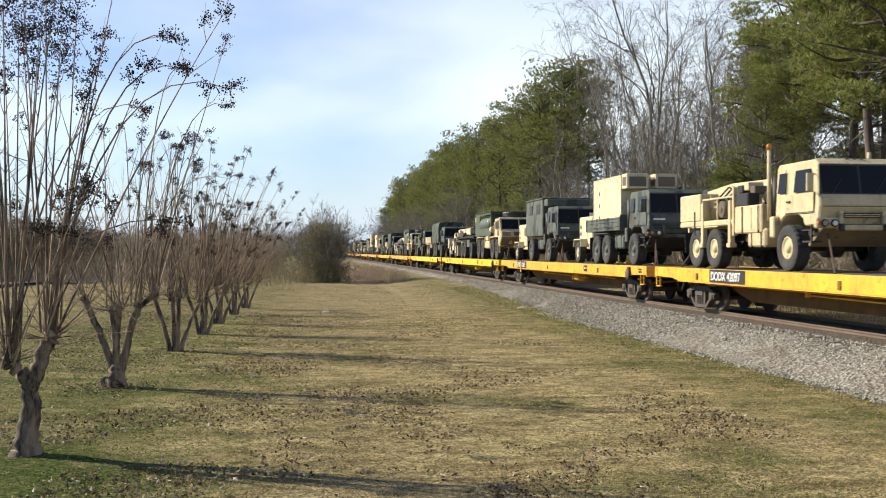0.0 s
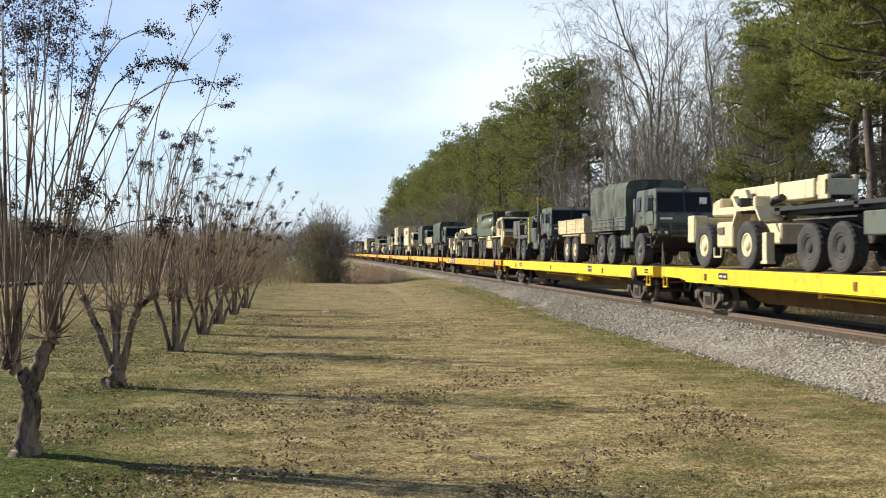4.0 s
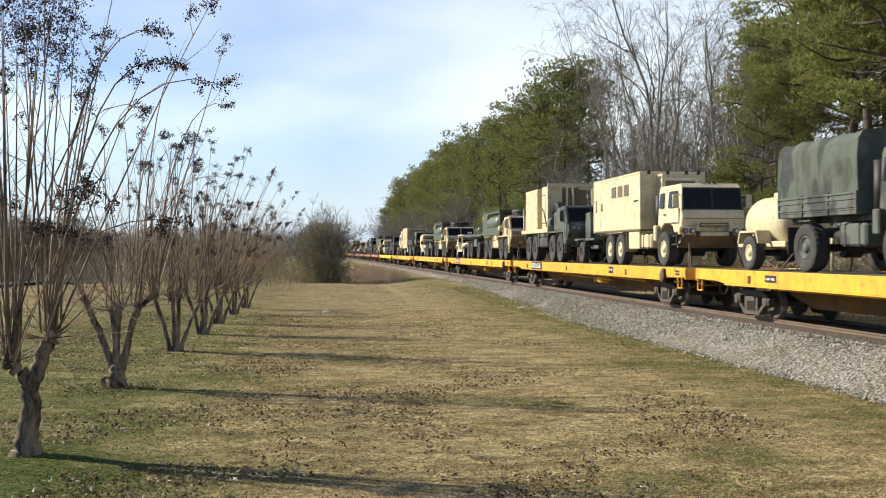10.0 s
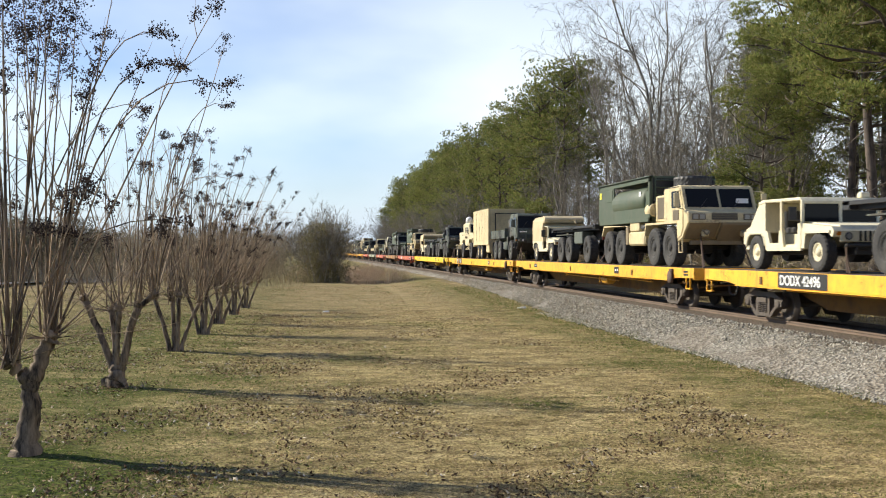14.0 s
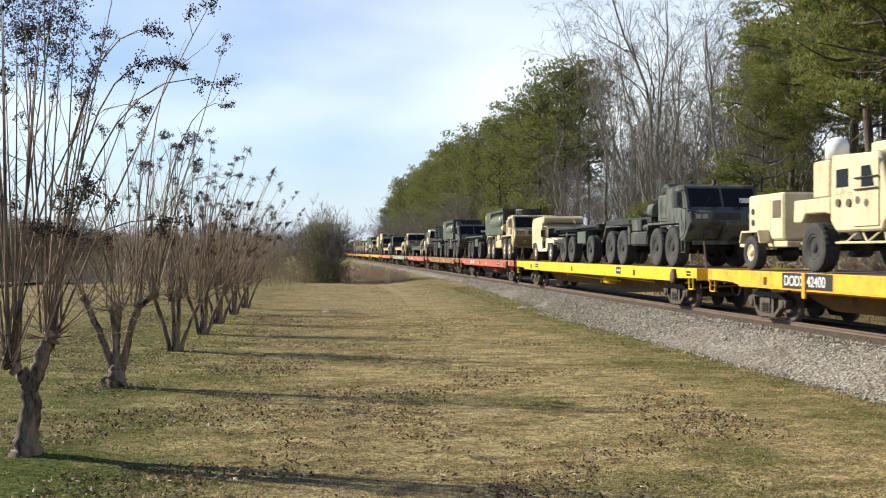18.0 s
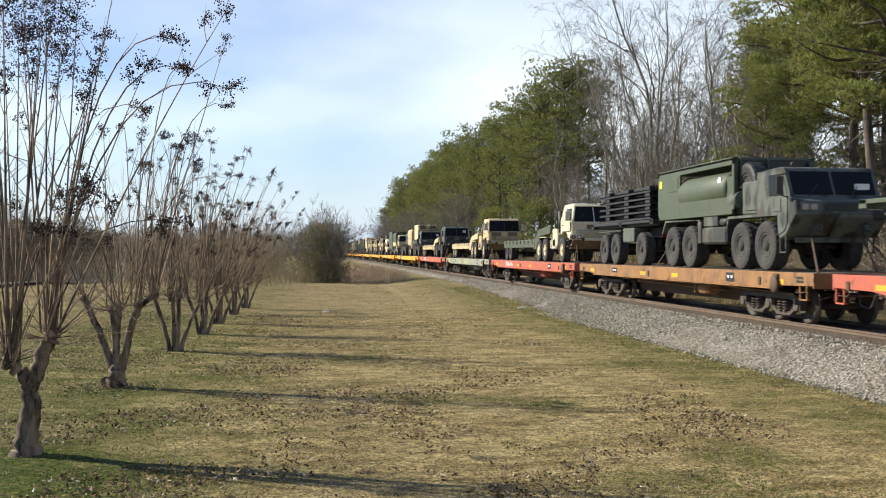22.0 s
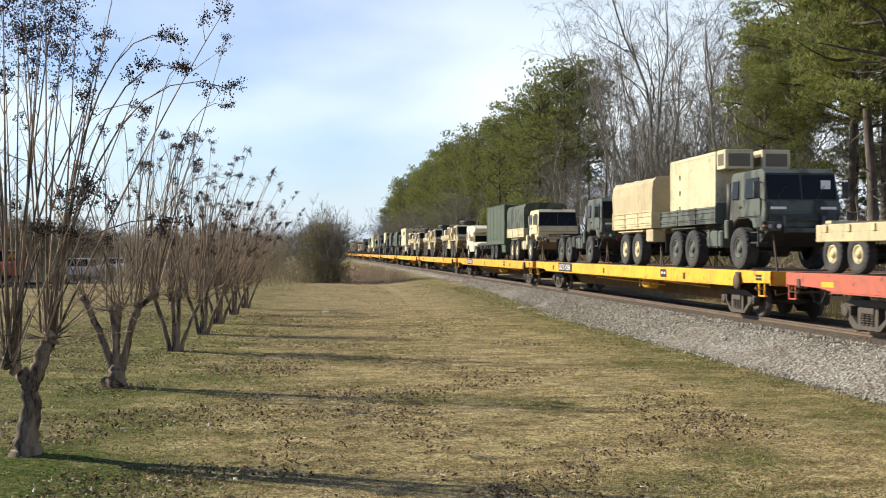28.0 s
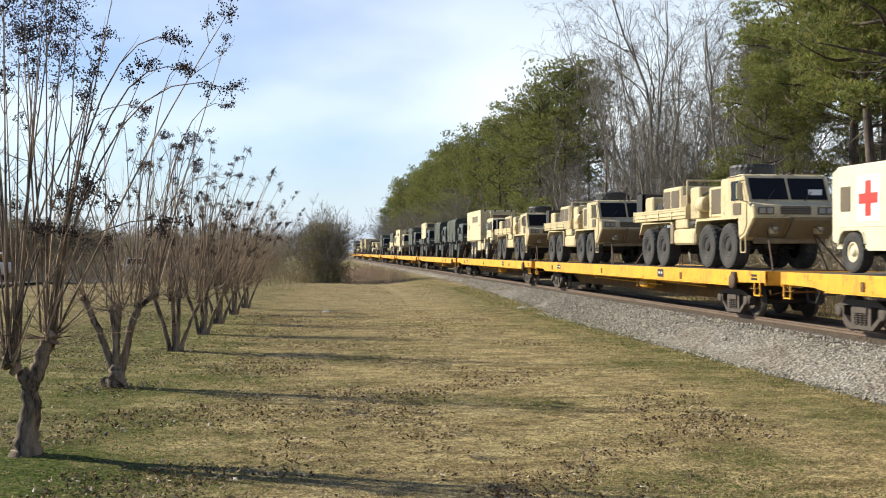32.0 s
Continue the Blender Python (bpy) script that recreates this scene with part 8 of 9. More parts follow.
def myrtle(seed, x, y, height, trunks, canes, aimed=(), head=0.16, still=True, lean=0.35):
    """trunks: (foot, knob, radius); canes fan out from the knobs, a few of them aimed: knob, tip, bow, head, sway."""
    rng = random.Random(seed)
    t = thing("crape_myrtle", "pollarded leafless crape myrtle with dry seed heads", "tree", "row of crape myrtles")
    t.location = (x, y, ground_z(x, y) - 0.02)
    knobs = []
    for foot, knob, r in trunks:
        verts, faces = [], []
        foot, knob = Vector(foot), Vector(knob)
        low = foot.z < 0.1
        pts = [foot]
        for k in (0.05, 0.12, 0.2, 0.3, 0.4, 0.5, 0.6, 0.7, 0.8, 0.9, 1.0):
            pts.append(foot.lerp(knob, k) + Vector((rng.gauss(0, 0.14 * r) - 0.35 * (knob.x - foot.x) * k * (1 - k), rng.gauss(0, 0.14 * r), 0)))
        girth = [1.85 if low else 1.0, 1.4 if low else 0.97, 1.12 if low else 0.96, 0.97, 0.93, 0.9, 0.86, 0.84, 0.83, 0.84, 0.9, 1.0]
        if low and knob.z < 1.05:
            girth[-4:] = [0.8, 0.74, 0.62, 0.45]
        limb(verts, faces, pts, [r * g * rng.uniform(0.94, 1.07) for g in girth], 11)
        for i in range(len(verts)):
            v = verts[i]
            verts[i] = v + Vector((noise.noise(v * 9.0), noise.noise(v * 9.0 + Vector((5, 0, 0))), 0)) * r * 0.16
        part("trunk", fast_mesh("trunk", verts, faces, MYRTLEBARK, True), MYRTLEBARK, t, "ridged grey-brown trunk")
        if knob.z > 1.05:
            knobs.append(knob)
    for b, tip, bow, hd, sw in aimed:
        k = knobs[b % len(knobs)]
        cane(rng, t, k + Vector((rng.gauss(0, 0.05), rng.gauss(0, 0.05), rng.gauss(0, 0.04))), Vector(tip), bow, 0.017, hd, sw)
    for i in range(canes):
        k = knobs[i % len(knobs)]
        base = k + Vector((rng.gauss(0, 0.06), rng.gauss(0, 0.06), rng.gauss(0.02, 0.06)))
        a = rng.uniform(0, 6.28)
        reach = min(abs(rng.gauss(0.0, 0.8 + 0.8 * (y < 22))) + 0.1, 1.3 if y > 22 else 2.6)
        h = height * rng.uniform(0.5, 1.02)
        tip = Vector((base.x + k.x * 0.9 + reach * math.cos(a) + lean * rng.random() * h / 4, base.y + k.y * 0.9 + reach * math.sin(a), h))
        cane(rng, t, base, tip, rng.uniform(0.075, 0.11) if rng.random() < 0.4 else rng.uniform(-0.06, 0.06), rng.uniform(0.009, 0.017), head * rng.uniform(0.6, 1.25) if rng.random() < (0.5 if y > 16 else 0.7) else 0, 0)
    # fine low twigs round the knobs
    verts, faces = [], []
    for _ in range(34 if y < 15 else 60):
        k = rng.choice(knobs)
        d = Vector((rng.gauss(0, 0.8), rng.gauss(0, 0.8), rng.uniform(-0.1, 1.0)))
        tp, _ = bent(rng, k, d, rng.uniform(0.5, 1.8), 4, 0.14, 0.04)
        limb(verts, faces, tp, [0.007, 0.006, 0.005, 0.004, 0.002], 3)
    part("low_twig", fast_mesh("low_twig", verts, faces, SHOOTBARK), SHOOTBARK, t)["kind"] = "stuff"
    for k in knobs:
        verts, faces = [], []
        p = k + Vector((0, 0, -0.03))
        pts = [p + Vector((rng.gauss(0, 0.012), rng.gauss(0, 0.012), 0.035 * q)) for q in range(5)]
        limb(verts, faces, pts, [0.055, 0.085, 0.092, 0.07, 0.025], 8)
        part("knuckle", fast_mesh("knuckle", verts, faces, MYRTLEBARK, True), MYRTLEBARK, t, "swollen pruning knuckle")
    return t


myrtle(101, -3.45, 13.10, 5.4, [((0, 0, -0.05), (0.07, 0, 0.95), 0.145), ((0.05, 0, 0.85), (-0.16, -0.08, 1.16), 0.10), ((0.06, 0, 0.85), (0.28, 0.05, 1.44), 0.105)], 15,
       [(1, (1.68, 0.1, 5.25), 0.10, 0.24, 1.0), (1, (1.85, 0.1, 4.85), 0.12, 0.20, 0.9), (1, (2.42, 0.1, 4.62), 0.14, 0.27, 0.42), (1, (2.3, 0.2, 5.65), 0.06, 0.24, 0.9), (0, (-0.15, 0.2, 5.2), 0.02, 0.34, 0.1), (0, (0.1, 0.3, 5.3), 0.03, 0.34, 0.1), (1, (0.66, 0.3, 4.5), 0.05, 0.28, 0.1), (0, (0.0, 0.3, 4.9), 0.03, 0.3, 0.1), (0, (-1.0, 0.4, 4.3), 0.04, 0.26, 0), (1, (0.75, 0.2, 3.25), 0.09, 0.25, 0), (1, (0.5, 0.2, 3.1), 0.02, 0.16, 0), (1, (1.0, 0.3, 5.9), 0.02, 0, 0), (0, (0.35, 0.3, 5.0), 0.03, 0.3, 0.1), (1, (0.55, 0.2, 5.5), 0.04, 0.32, 0.1), (0, (-0.25, -0.1, 5.7), 0.02, 0.34, 0.1), (1, (0.2, 0.1, 5.9), 0.02, 0.3, 0.1), (1, (0.78, 0.2, 4.85), 0.06, 0.27, 0.05), (0, (0.15, 0.1, 5.55), 0.02, 0.32, 0.1), (0, (-0.3, 0.2, 4.7), 0.02, 0.26, 0), (0, (-0.3, 0.1, 5.5), 0.02, 0.38, 0), (1, (0.0, -0.2, 5.8), 0.03, 0.38, 0), (0, (0.3, 0.2, 5.75), 0.02, 0.36, 0), (1, (-0.1, 0.2, 5.35), 0.04, 0.34, 0), (0, (-0.45, 0.1, 5.1), 0.05, 0.36, 0), (1, (0.42, 0.0, 5.25), 0.03, 0.34, 0), (0, (-0.6, 0.2, 5.8), 0.02, 0.36, 0)], 0.22, lean=0.1)
myrtle(102, -3.53, 19.46, 5.2, [((0, 0, -0.05), (0.02, 0, 0.45), 0.19), ((-0.03, 0, 0.25), (-0.58, 0.1, 1.62), 0.07), ((0.0, 0.05, 0.25), (-0.12, 0.3, 1.40), 0.065), ((0.08, 0.0, 0.25), (0.42, -0.1, 1.50), 0.08), ((0.40, -0.1, 1.45), (0.72, -0.1, 1.72), 0.06), ((0.02, -0.05, 0.25), (0.10, -0.25, 1.45), 0.06)], 34,
       [(3, (1.99, 0.2, 6.55), 0.02, 0.18, 0), (3, (2.02, 0.1, 5.28), 0.10, 0.19, 0), (2, (1.2, 0.2, 6.0), 0.08, 0.2, 0.05), (2, (0.45, 0.2, 5.2), 0.02, 0.2, 0), (3, (1.3, 0.1, 4.7), 0.04, 0.16, 0)], 0.17)
FAN = [((-0.12, 0, -0.05), (-0.55, 0.1, 1.35), 0.06), ((-0.02, 0, -0.05), (-0.12, 0.2, 1.30), 0.065), ((0.05, 0, -0.05), (0.12, -0.2, 1.40), 0.06), ((0.1, 0, -0.05), (0.58, 0.1, 1.25), 0.055)]
myrtle(103, -3.31, 26.3, 5.2, FAN, 60, [(2, (0.46, 0.1, 5.45), 0.02, 0.2, 0), (3, (1.5, 0.1, 4.9), 0.05, 0.18, 0), (3, (1.8, 0.0, 5.1), 0.03, 0.16, 0)], 0.14)
myrtle(104, -3.14, 31.5, 5.0, FAN, 60, [(3, (2.1, 0.1, 5.0), 0.02, 0.17, 0), (3, (2.3, 0.1, 4.6), 0.02, 0.17, 0)], 0.14, lean=0.7)
myrtle(105, -3.07, 36.1, 4.8, FAN, 56, [], 0.14, lean=0.8)
myrtle(106, -3.0, 42.3, 4.6, FAN, 56, [(3, (2.8, 0.1, 4.3), 0.03, 0.16, 0), (3, (2.0, 0.1, 4.6), 0.03, 0.16, 0)], 0.14, lean=0.9)
myrtle(107, -2.9, 48.5, 4.6, FAN, 56, [], 0.14, lean=0.9)


# ---- lawn details ----
def leaves(count, seed):
    rng = random.Random(seed)
    verts, faces = [], []
    for _ in range(count):
        y = 8 + 36 * rng.random() ** 1.6
        x = rng.uniform(-9, 9)
        if 1.5 * noise.noise((x * 0.42, y * 0.42, 2.0)) + 0.7 * noise.noise((x * 1.7, y * 1.7, 4.0)) + rng.uniform(-0.25, 0.25) < 0.08 + 0.10 * max(0.0, x - 0.5) or x > 8.6:
            continue
        z = ground_z(x, y) + 0.012
        s = rng.uniform(0.012, 0.043) * rng.uniform(0.7, 1.0)
        a = rng.uniform(0, 6.28)
        u, w = Vector((math.cos(a), math.sin(a), rng.gauss(0, 0.3))) * s, Vector((-math.sin(a), math.cos(a), rng.gauss(0, 0.3))) * s * 0.6
        c = Vector((x, y, z + rng.uniform(0, 0.03)))
        i = len(verts)
        verts += [c - u, c + w, c + u + Vector((0, 0, 0.02)), c - w, c + Vector((0, 0, s * 0.4))]
        faces += [(i, i + 1, i + 4), (i + 1, i + 2, i + 4), (i + 2, i + 3, i + 4), (i + 3, i, i + 4)]
    tagged(new("fallen_leaves", fast_mesh("fallen_leaves", verts, faces, LEAFLITTER)), "brown fallen leaves scattered on the lawn", "leaves", kind="stuff")


leaves(84000, 9)


def grass(count, seed, mat, name, label, wanted):
    rng = random.Random(seed)
    verts, faces = [], []
    for _ in range(count):
        y = 8 + 66 * rng.random() ** 2.0
        x = rng.uniform(-9.5, 9.3) if y < 45 else rng.uniform(-16, 9.3)
        if not wanted(x, y, rng):
            continue
        c = Vector((x, y, ground_z(x, y) - 0.005))
        for _ in range(3):
            a = rng.uniform(0, 6.28)
            h = rng.uniform(0.012, 0.034)
            w = Vector((math.cos(a), math.sin(a), 0)) * 0.006 * (1 + y * 0.05)
            p = c + Vector((rng.gauss(0, 0.02), rng.gauss(0, 0.02), 0))
            i = len(verts)
            verts += [p - w, p + w, p + Vector((rng.gauss(0, 0.03), rng.gauss(0, 0.03), h))]
            faces.append((i, i + 1, i + 2))
    tagged(new(name, fast_mesh(name, verts, faces, mat)), label, "grass", kind="stuff")


def green_here(x, y, rng):
    near_tree = abs(x + 4.2) < 2.9 and y < 42 and rng.random() < 0.8
    return near_tree or noise.noise((x * 0.3, y * 0.3, 11.0)) + rng.uniform(-0.3, 0.3) > 0.28


grass(80000, 13, BLADES, "dry_grass", "short dry straw-coloured grass", lambda x, y, rng: abs(x + 4.2) > 2.4 or y > 42 or rng.random() < 0.3)
grass(60000, 14, GREENBLADES, "green_grass", "green winter grass in patches under the trees", green_here)


def litter(x, y, sx, sy, label):
    rng = random.Random(int(x * 100))
    bm = BM()
    bmesh.ops.create_icosphere(bm, subdivisions=2, radius=1)
    for v in bm.verts:
        v.co = Vector((v.co.x * sx, v.co.y * sy, max(v.co.z, -0.3) * 0.06)) * (1 + 0.35 * noise.noise(v.co * 1.7))
    ob = tagged(new("litter", mesh_of(bm, "litter", WHITEMARK)), label, "litter")
    ob.location = (x, y, ground_z(x, y) + 0.01)


litter(0.80, 45.2, 0.16, 0.10, "crumpled white plastic bag on the grass")
litter(9.2, 43.2, 0.22, 0.12, "crumpled white sheet by the ballast")


# ---- road vehicles ----
def road_car(kind, paint, label):
    v = thing("pickup_truck" if kind == "pickup" else "car", label, "car", "traffic on the road")
    wheels(v, [0, 3.4 if kind == "pickup" else 2.7], 0.98 if kind == "pickup" else 0.9, 0.38 if kind == "pickup" else 0.33, 0.24, DARK, "road_" + kind)
    if kind == "pickup":
        part("body", prism(BM(), [(-0.95, 0.45), (-1.0, 0.85), (-0.9, 1.08), (0.75, 1.18), (4.55, 1.18), (4.6, 0.5), (3.9, 0.5), (3.75, 0.82), (3.05, 0.82), (2.9, 0.42), (0.55, 0.42), (0.38, 0.8), (-0.38, 0.8), (-0.52, 0.45)], -0.98, 0.98, 0.05), paint, v)
        part("cab", prism(BM(), [(0.70, 1.15), (1.35, 1.82), (2.85, 1.85), (3.05, 1.15)], -0.9, 0.9, 0.06), paint, v)
        pane(v, "windscreen", [(-0.8, 0.74, 1.22), (0.8, 0.74, 1.22), (0.74, 1.27, 1.76), (-0.74, 1.27, 1.76)])
        pane(v, "rear_window", [(-0.75, 3.05, 1.25), (0.75, 3.05, 1.25), (0.7, 2.90, 1.76), (-0.7, 2.90, 1.76)])
        for sx in (-1, 1):
            pane(v, "side_window", [(sx * 0.915, 1.0, 1.24), (sx * 0.915, 1.95, 1.24), (sx * 0.915, 1.95, 1.74), (sx * 0.915, 1.42, 1.74)])
            pane(v, "side_window", [(sx * 0.915, 2.03, 1.24), (sx * 0.915, 2.85, 1.24), (sx * 0.915, 2.75, 1.74), (sx * 0.915, 2.03, 1.74)])
            part("tail_light", B(*sorted((sx * 0.8, sx * 0.97)), 4.58, 4.64, 0.78, 1.1), TAILRED, v)
            part("headlight", B(*sorted((sx * 0.6, sx * 0.93)), -1.03, -0.97, 0.75, 0.95), LAMPGLASS, v)
        part("bumper", boxes((-0.95, 0.95, 4.55, 4.72, 0.48, 0.66), (-0.95, 0.95, -1.08, -0.92, 0.42, 0.62), bevel=0.03), BOGIE, v)
    else:
        part("body", prism(BM(), [(-0.85, 0.35), (-0.9, 0.7), (-0.75, 0.9), (0.6, 1.0), (1.25, 1.48), (3.2, 1.50), (3.62, 1.0), (3.66, 0.4), (3.2, 0.38), (3.05, 0.7), (2.35, 0.7), (2.2, 0.32), (0.45, 0.32), (0.32, 0.68), (-0.34, 0.68), (-0.45, 0.35)], -0.9, 0.9, 0.06), paint, v)
        pane(v, "windscreen", [(-0.72, 0.66, 1.06), (0.72, 0.66, 1.06), (0.66, 1.18, 1.43), (-0.66, 1.18, 1.43)])
        pane(v, "rear_window", [(-0.72, 3.60, 1.06), (0.72, 3.60, 1.06), (0.66, 3.28, 1.44), (-0.66, 3.28, 1.44)])
        for sx in (-1, 1):
            pane(v, "side_window", [(sx * 0.91, 0.95, 1.02), (sx * 0.91, 3.2, 1.02), (sx * 0.91, 3.0, 1.40), (sx * 0.91, 1.35, 1.40)])
            part("tail_light", B(*sorted((sx * 0.68, sx * 0.88)), 3.63, 3.69, 0.72, 0.95), TAILRED, v)
    return v


CARGREY = painted("silver_car_paint", (0.50, 0.50, 0.50), 0.3, (0.3, 0.28, 0.25), 0.1)
CARRED = painted("red_truck_paint", (0.31, 0.016, 0.013), 0.3, (0.2, 0.05, 0.04), 0.1)
CARWHITE = painted("white_car_paint", (0.78, 0.78, 0.77), 0.3, (0.5, 0.48, 0.45), 0.1)
silver_pickup = road_car("pickup", CARGREY, "silver pickup truck driving on the road")
red_pickup = road_car("pickup", CARRED, "dark red pickup truck driving on the road")
white_pickup = road_car("pickup", CARWHITE, "white pickup truck driving on the road")


# ---- the train ----
FRONT, LONG, SHORT = 33.21, 27.27, 21.12    # first visible joint, and the two lengths over couplers
RUN = [(0, 0.0), (4.5, 62.19), (9, 125.92), (13, 181.51), (17.5, 243.1), (21.5, 298.5), (25, 346.93), (28.5, 394.49), (32, 441.98)]
MOVING = []     # things of the train with their place along it


def car_row():
    Y, L, R, Bn, G = (YELLOW, "yellow"), (LEMON, "bright yellow"), (REDPAINT, "faded red"), (BROWNPAINT, "rusty brown"), (GREENPAINT, "faded grey-green")
    plan = [(LONG, Y, 0, "DODX 42097"), (LONG, Y, 0, "DODX 42459"), (LONG, L, 0, ""), (LONG, L, 0, ""), (LONG, Y, 0, "DODX 42520"), (LONG, Y, 0, ""), (LONG, Y, 0, "DODX 42186"), (LONG, Y, 0, "DODX 42496"), (LONG, Y, 0, ""), (LONG, Y, 0, "DODX 42400"), (LONG, L, 0, ""),
            (SHORT, R, 0, "DODX 41071"), (SHORT, Bn, 1, ""), (SHORT, R, 0, "DODX 41246"), (SHORT, G, 1, ""), (SHORT, R, 0, "DODX 41012"), (LONG, Y, 0, "DODX 42356"), (LONG, Y, 0, "DODX 42394")] + [(LONG, Y, 0, "")] * 9
    s = FRONT - LONG
    protos = {}
    for length, (paint, colour), six, mark in plan:
        if length == LONG and not mark and colour in protos:
            c = copy_thing(protos[colour], pose(TRACK_X, s, RAIL_Z))
        else:
            c = flatcar(length, paint, colour, six, mark)
            if length == LONG and not mark:
                protos[colour] = c
        MOVING.append((c, s, RAIL_Z))
        s += length


car_row()


def load(v, s):
    MOVING.append((v, s, DECK_Z))
    return v


def again(v, s):
    return load(copy_thing(v, pose(TRACK_X, s, DECK_Z)), s)


sand_wrecker = load(fmtv("wrecker", SAND, SAND, label="sand-coloured wrecker truck with a folded crane"), 23.95)
sand_trailer = load(cargo_trailer(SAND, label="sand-coloured cargo trailer with panelled sides"), 16.0)
camo_shelter = load(fmtv("shelter", CAMO, PALE, label="camouflaged truck carrying a sand-coloured shelter with twin air conditioners"), 36.02)
generator = load(small_trailer("generator", PALE, "sand-coloured generator trailer with one axle"), 44.2)
camo_van = load(fmtv("camovan", CAMO, CAMO, 2, label="camouflaged truck with a camouflaged box shelter"), 49.3)
again(generator, 57.5)
tank_truck = load(hemtt("tank", SAND, RUBBER, "sand-coloured heavy truck with a green tank rack"), 63.25)
dark_flat = load(flat_trailer("", CAMO, "dark empty flatbed trailer with three axles"), 73.5)
crane = load(rough_crane("sand-coloured rough-terrain crane with a lowered boom"), 81.55)
camo_canvas = load(fmtv("canvas", CAMO, CAMO, label="camouflaged cargo truck with a canvas cover"), 90.5)
again(sand_trailer, 99.45)
camo_wrecker = load(fmtv("wrecker", CAMO, CAMO, label="camouflaged wrecker truck with a folded crane"), 105.8)
again(tank_truck, 117.65)
again(dark_flat, 127.7)
again(crane, 136.25)
again(camo_canvas, 144.8)
again(sand_trailer, 153.9)
short_canvas = load(fmtv("canvas", CAMO, CAMO, 2, label="two-axle camouflaged truck with a canvas cover"), 159.1)
load(small_trailer("water", PALE, "sand-coloured water trailer with a rounded tank"), 166.4)
sand_van = load(fmtv("van", PALE, PALE, rim=PALE, label="sand-coloured truck with a windowed box body"), 172.8)
load(small_trailer("panel", CAMO, "camouflaged utility trailer with an upright cabinet"), 183.5)
load(hemtt("tricon", CAMO, RUBBER, "camouflaged heavy truck carrying two small sand-coloured containers"), 186.9)
again(tank_truck, 200.2)
again(dark_flat, 210.2)
open_car = load(hmmwv("open", CREAM, "sand-coloured four-door utility vehicle without doors"), 217.9)
again(tank_truck, 227.45)
again(dark_flat, 237.5)
canvas_car = load(hmmwv("canvas", CREAM, "sand-coloured utility vehicle with a canvas top"), 244.5)
load(fmtv("cargo", CAMO, CAMO, rim=CAMO, label="camouflaged cargo truck with an open bed"), 254.1)
load(container_trailer(SAND, "trailer with a sand-coloured panelled container"), 264.4)
load(armoured("sand-coloured armoured truck with a domed sensor mast"), 268.8)
again(generator, 276.3)
load(hemtt("flat", CAMO, RUBBER, "camouflaged heavy truck with an empty load-handling frame"), 282.0)
again(dark_flat, 291.75)
again(canvas_car, 299.4)
pale_tank_truck = load(hemtt("tank", SAND, SAND, "sand-coloured heavy truck with a green tank rack"), 309.1)
load(flat_trailer("", OLIVE, "empty olive green flatbed trailer with three axles"), 319.75)
load(hemtt("tank", CAMO, RUBBER, "camouflaged heavy truck with a green tank rack"), 330.6)
load(flat_trailer("panels", CAMO, "three-axle trailer stacked with black steel panels"), 340.6)
load(fmtv("tractor", CREAM, CREAM, rim=PALE, angular=True, label="sand-coloured tractor truck with an angular cab"), 352.1)
load(lowboy(OLIVE, "dark green low-bed trailer on its tractor", 364.3 - 356.2), 364.3)
sand_tractor = load(fmtv("tractor", SAND, SAND, rim=PALE, label="sand-coloured tractor truck pulling a low-bed trailer"), 373.6)
sand_lowboy = load(lowboy(SAND, "sand-coloured low-bed trailer on its tractor", 386.6 - 377.8), 386.6)
camo_tractor = load(fmtv("tractor", CAMO, CAMO, label="camouflaged tractor truck pulling a low-bed trailer"), 395.6)
again(sand_lowboy, 408.4)
again(camo_shelter, 414.55)
canvas_trailer = load(cargo_trailer(SAND, TANCANVAS, "sand-coloured cargo trailer with a tan canvas cover"), 423.3)
chassis_truck = load(fmtv("chassis", CAMO, CAMO, label="camouflaged truck with a bare chassis"), 429.6)
sand_canvas = load(fmtv("canvas", PALE, PALE, rim=PALE, label="sand-coloured cargo truck with a dark camouflage canvas"), 441.15)
load(container_trailer(OLIVE, "trailer with an olive green panelled container"), 451.4)
load(hmmwv("ambulance", CREAM, "sand-coloured ambulance with a red cross panel"), 459.8)
sand_heavy = load(hemtt("cargo", SAND, RUBBER, "sand-coloured heavy cargo truck with a spare wheel on top"), 469.5)
again(sand_heavy, 483.7)
again(sand_heavy, 497.4)
again(sand_van, 508.8)
again(camo_canvas, 521.8)
again(short_canvas, 531.6)
again(camo_shelter, 543.8)
again(camo_van, 557.0)
again(sand_van, 571.0)
far = [sand_canvas, generator, camo_van, sand_trailer, canvas_car, chassis_truck, canvas_trailer, sand_van, dark_flat, open_car]
place = 583.0
k = 0
while place < 722:
    again(far[k % len(far)], place)
    place += (11.8, 10.4, 13.2)[k % 3]
    k += 1


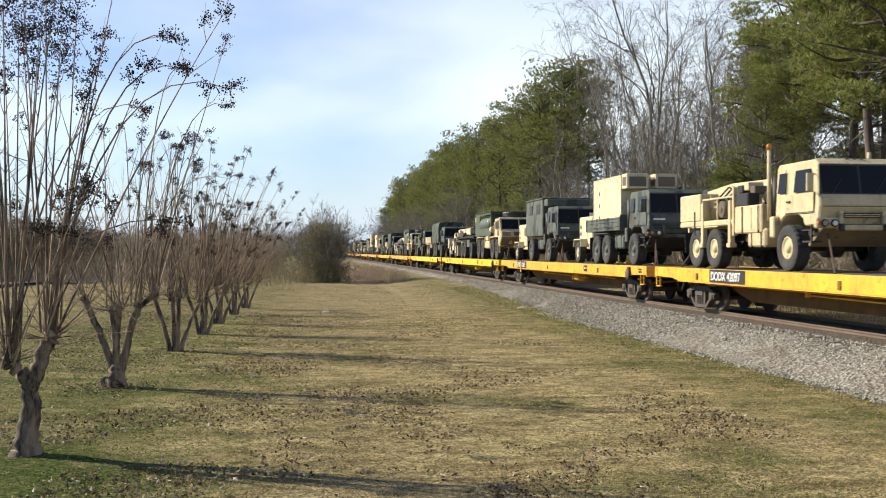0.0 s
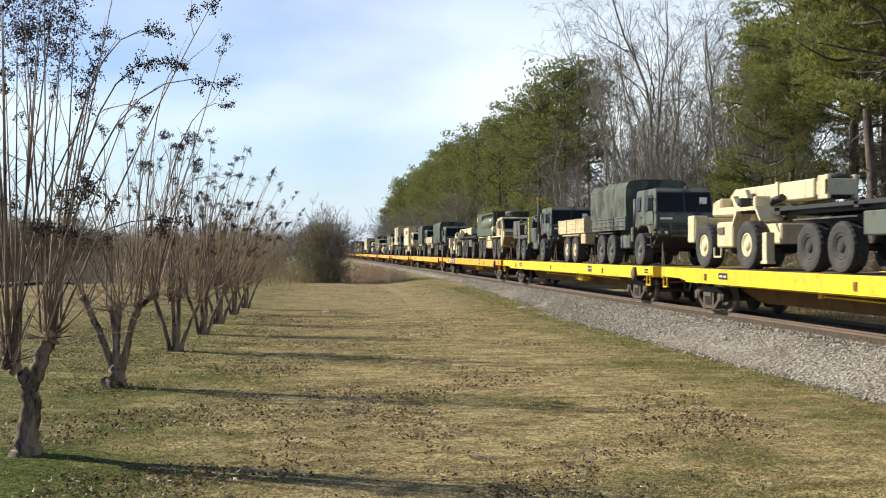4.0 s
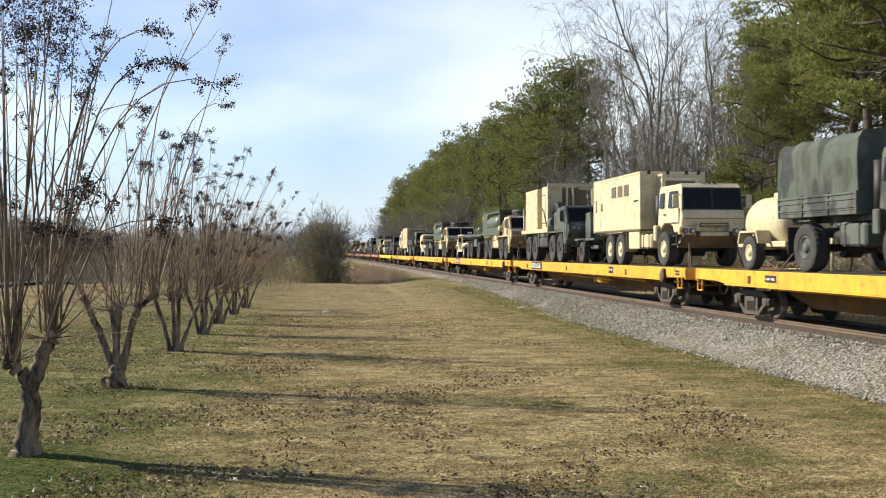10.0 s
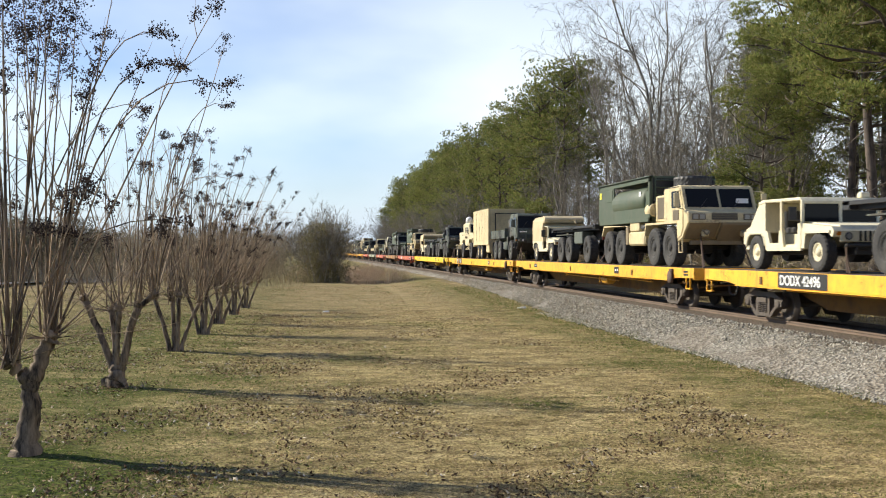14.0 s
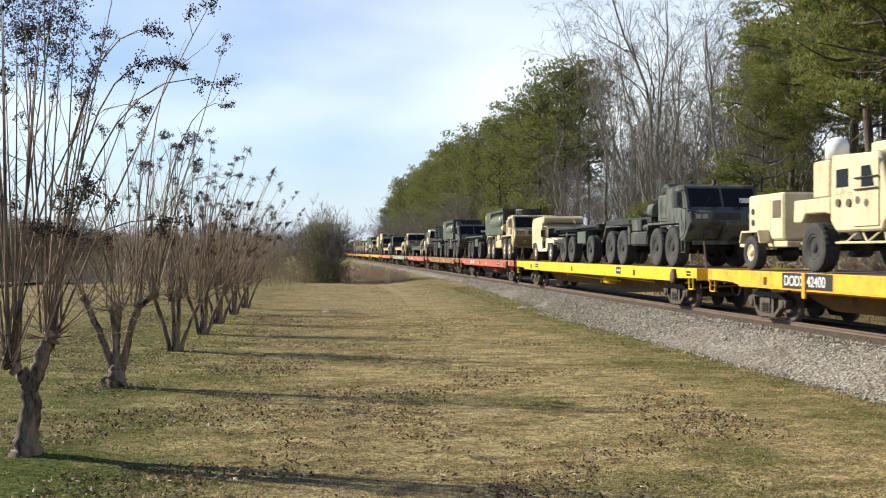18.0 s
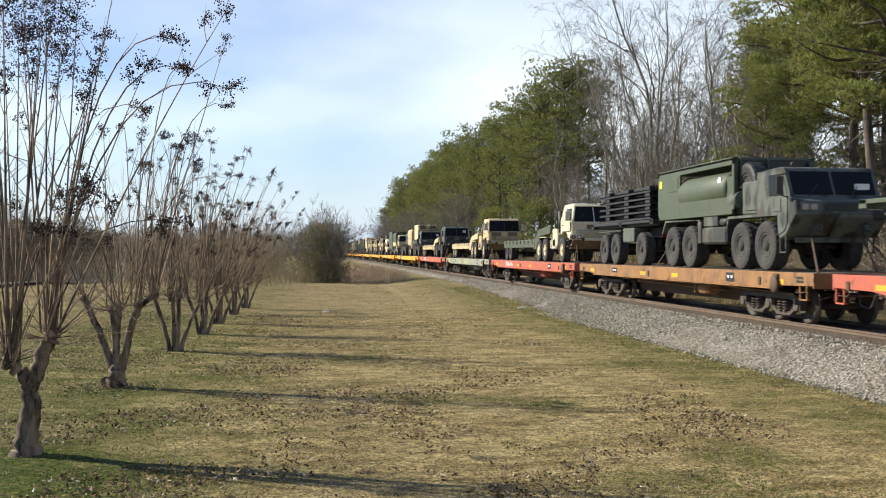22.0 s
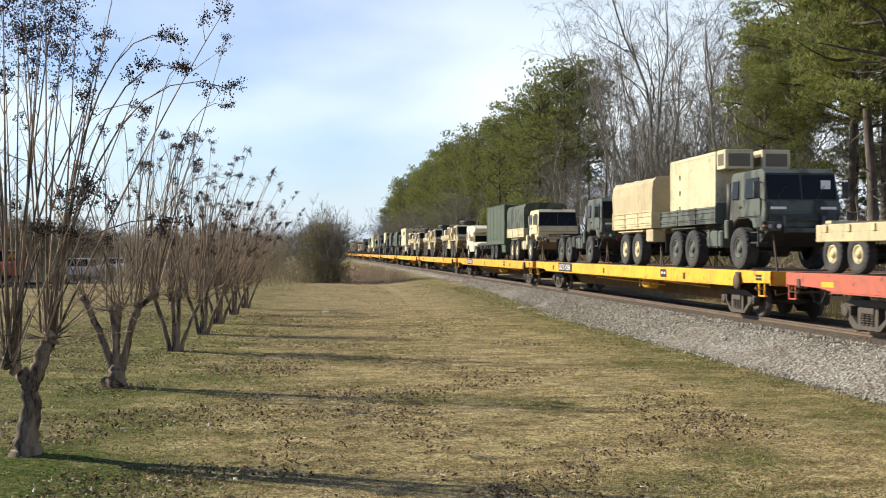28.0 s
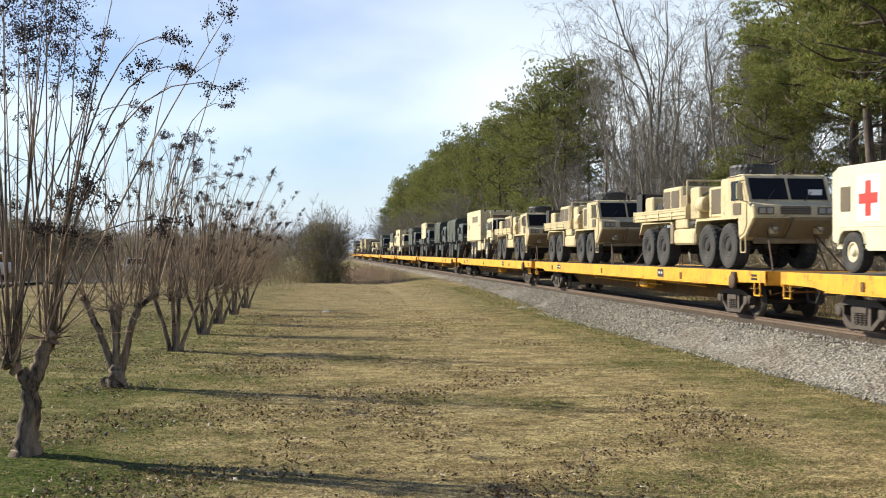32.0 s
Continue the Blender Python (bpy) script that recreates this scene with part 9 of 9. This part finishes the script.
# ---- what moves ----
def motions():
    for v, s, z in MOVING:
        walk(v, [(t, pose(TRACK_X, s - d, z)) for t, d in RUN])
    # the rail wheels roll: one turn shared by all
    rolling = [o for v, s, z in MOVING for o in v.children_recursive if o.name.startswith("wheelset")]
    turn = -SPEED / FPS / 0.415
    walk(rolling[0], [(i / FPS, Matrix.Rotation(-turn * i, 4, "X")) for i in range(32 * FPS + 1)])
    keys = rolling[0].animation_data
    for o in rolling[1:]:
        o.rotation_mode = "QUATERNION"
        o.animation_data_create()
        o.animation_data.action = keys.action
        o.animation_data.action_slot = keys.action_slot
    # road traffic
    def drive(v, x, y0, speed, t0, away, stops=(0, 8, 16, 24, 32)):
        rows = []
        for t in stops:
            y = y0 + (speed if away else -speed) * (t - t0)
            z = road_z(max(-25, min(y, 400)))
            rows.append((t, pose(x, y, z, 0, 0, 180 if away else 0)))
        walk(v, rows)
    drive(silver_pickup, ROAD_X + 1.7, 62.3, 6.3, 25.0, True, (0, 22, 24, 25, 26, 27, 28, 30, 32))
    drive(red_pickup, ROAD_X + 1.7, 68.0, 16.0, 28.5, True, (0, 26, 27, 28, 29, 30, 31, 32))
    drive(white_pickup, ROAD_X - 1.7, 81.5, 10.6, 30.5, False, (0, 20, 26, 28, 29, 30, 31, 32))
    # canes that sway in the breeze: seconds and lean
    gusts = [(0, 14), (0.5, 4), (1, -20), (1.5, -54), (2, -15), (2.5, -9), (3, -20), (3.5, -12), (5.5, -20), (6, -31), (6.5, -14), (7, -29), (7.5, -3), (8, -14), (8.5, -38), (9, -3), (9.5, 4), (10, -14), (10.5, 6), (11, 7), (11.5, 24), (12, 18), (12.5, 6), (13, 15), (13.5, 14), (14, -5), (14.5, -11), (16.5, 18), (17, -11), (17.5, -14), (18, -15), (18.5, 17), (19, -8), (19.5, 12), (20, -5), (20.5, -20), (21, 9), (21.5, -5), (22, 15), (22.5, 3), (23, -46), (23.5, -5), (24, -14), (24.5, -34), (25, 9), (25.5, 1), (27.5, 7), (28, 12), (28.5, 24), (29, 3), (29.5, 11), (30, 23), (30.5, -23), (31, -9), (31.5, 32), (32, 20)]
    for c, amount, phase in SWAYS:
        at = c.location.copy()
        walk(c, [(t, pose(at.x, at.y, at.z, 0.15 * amount * math.sin(1.3 * t + phase), amount * 0.1 * g, 0)) for t, g in gusts])


motions()
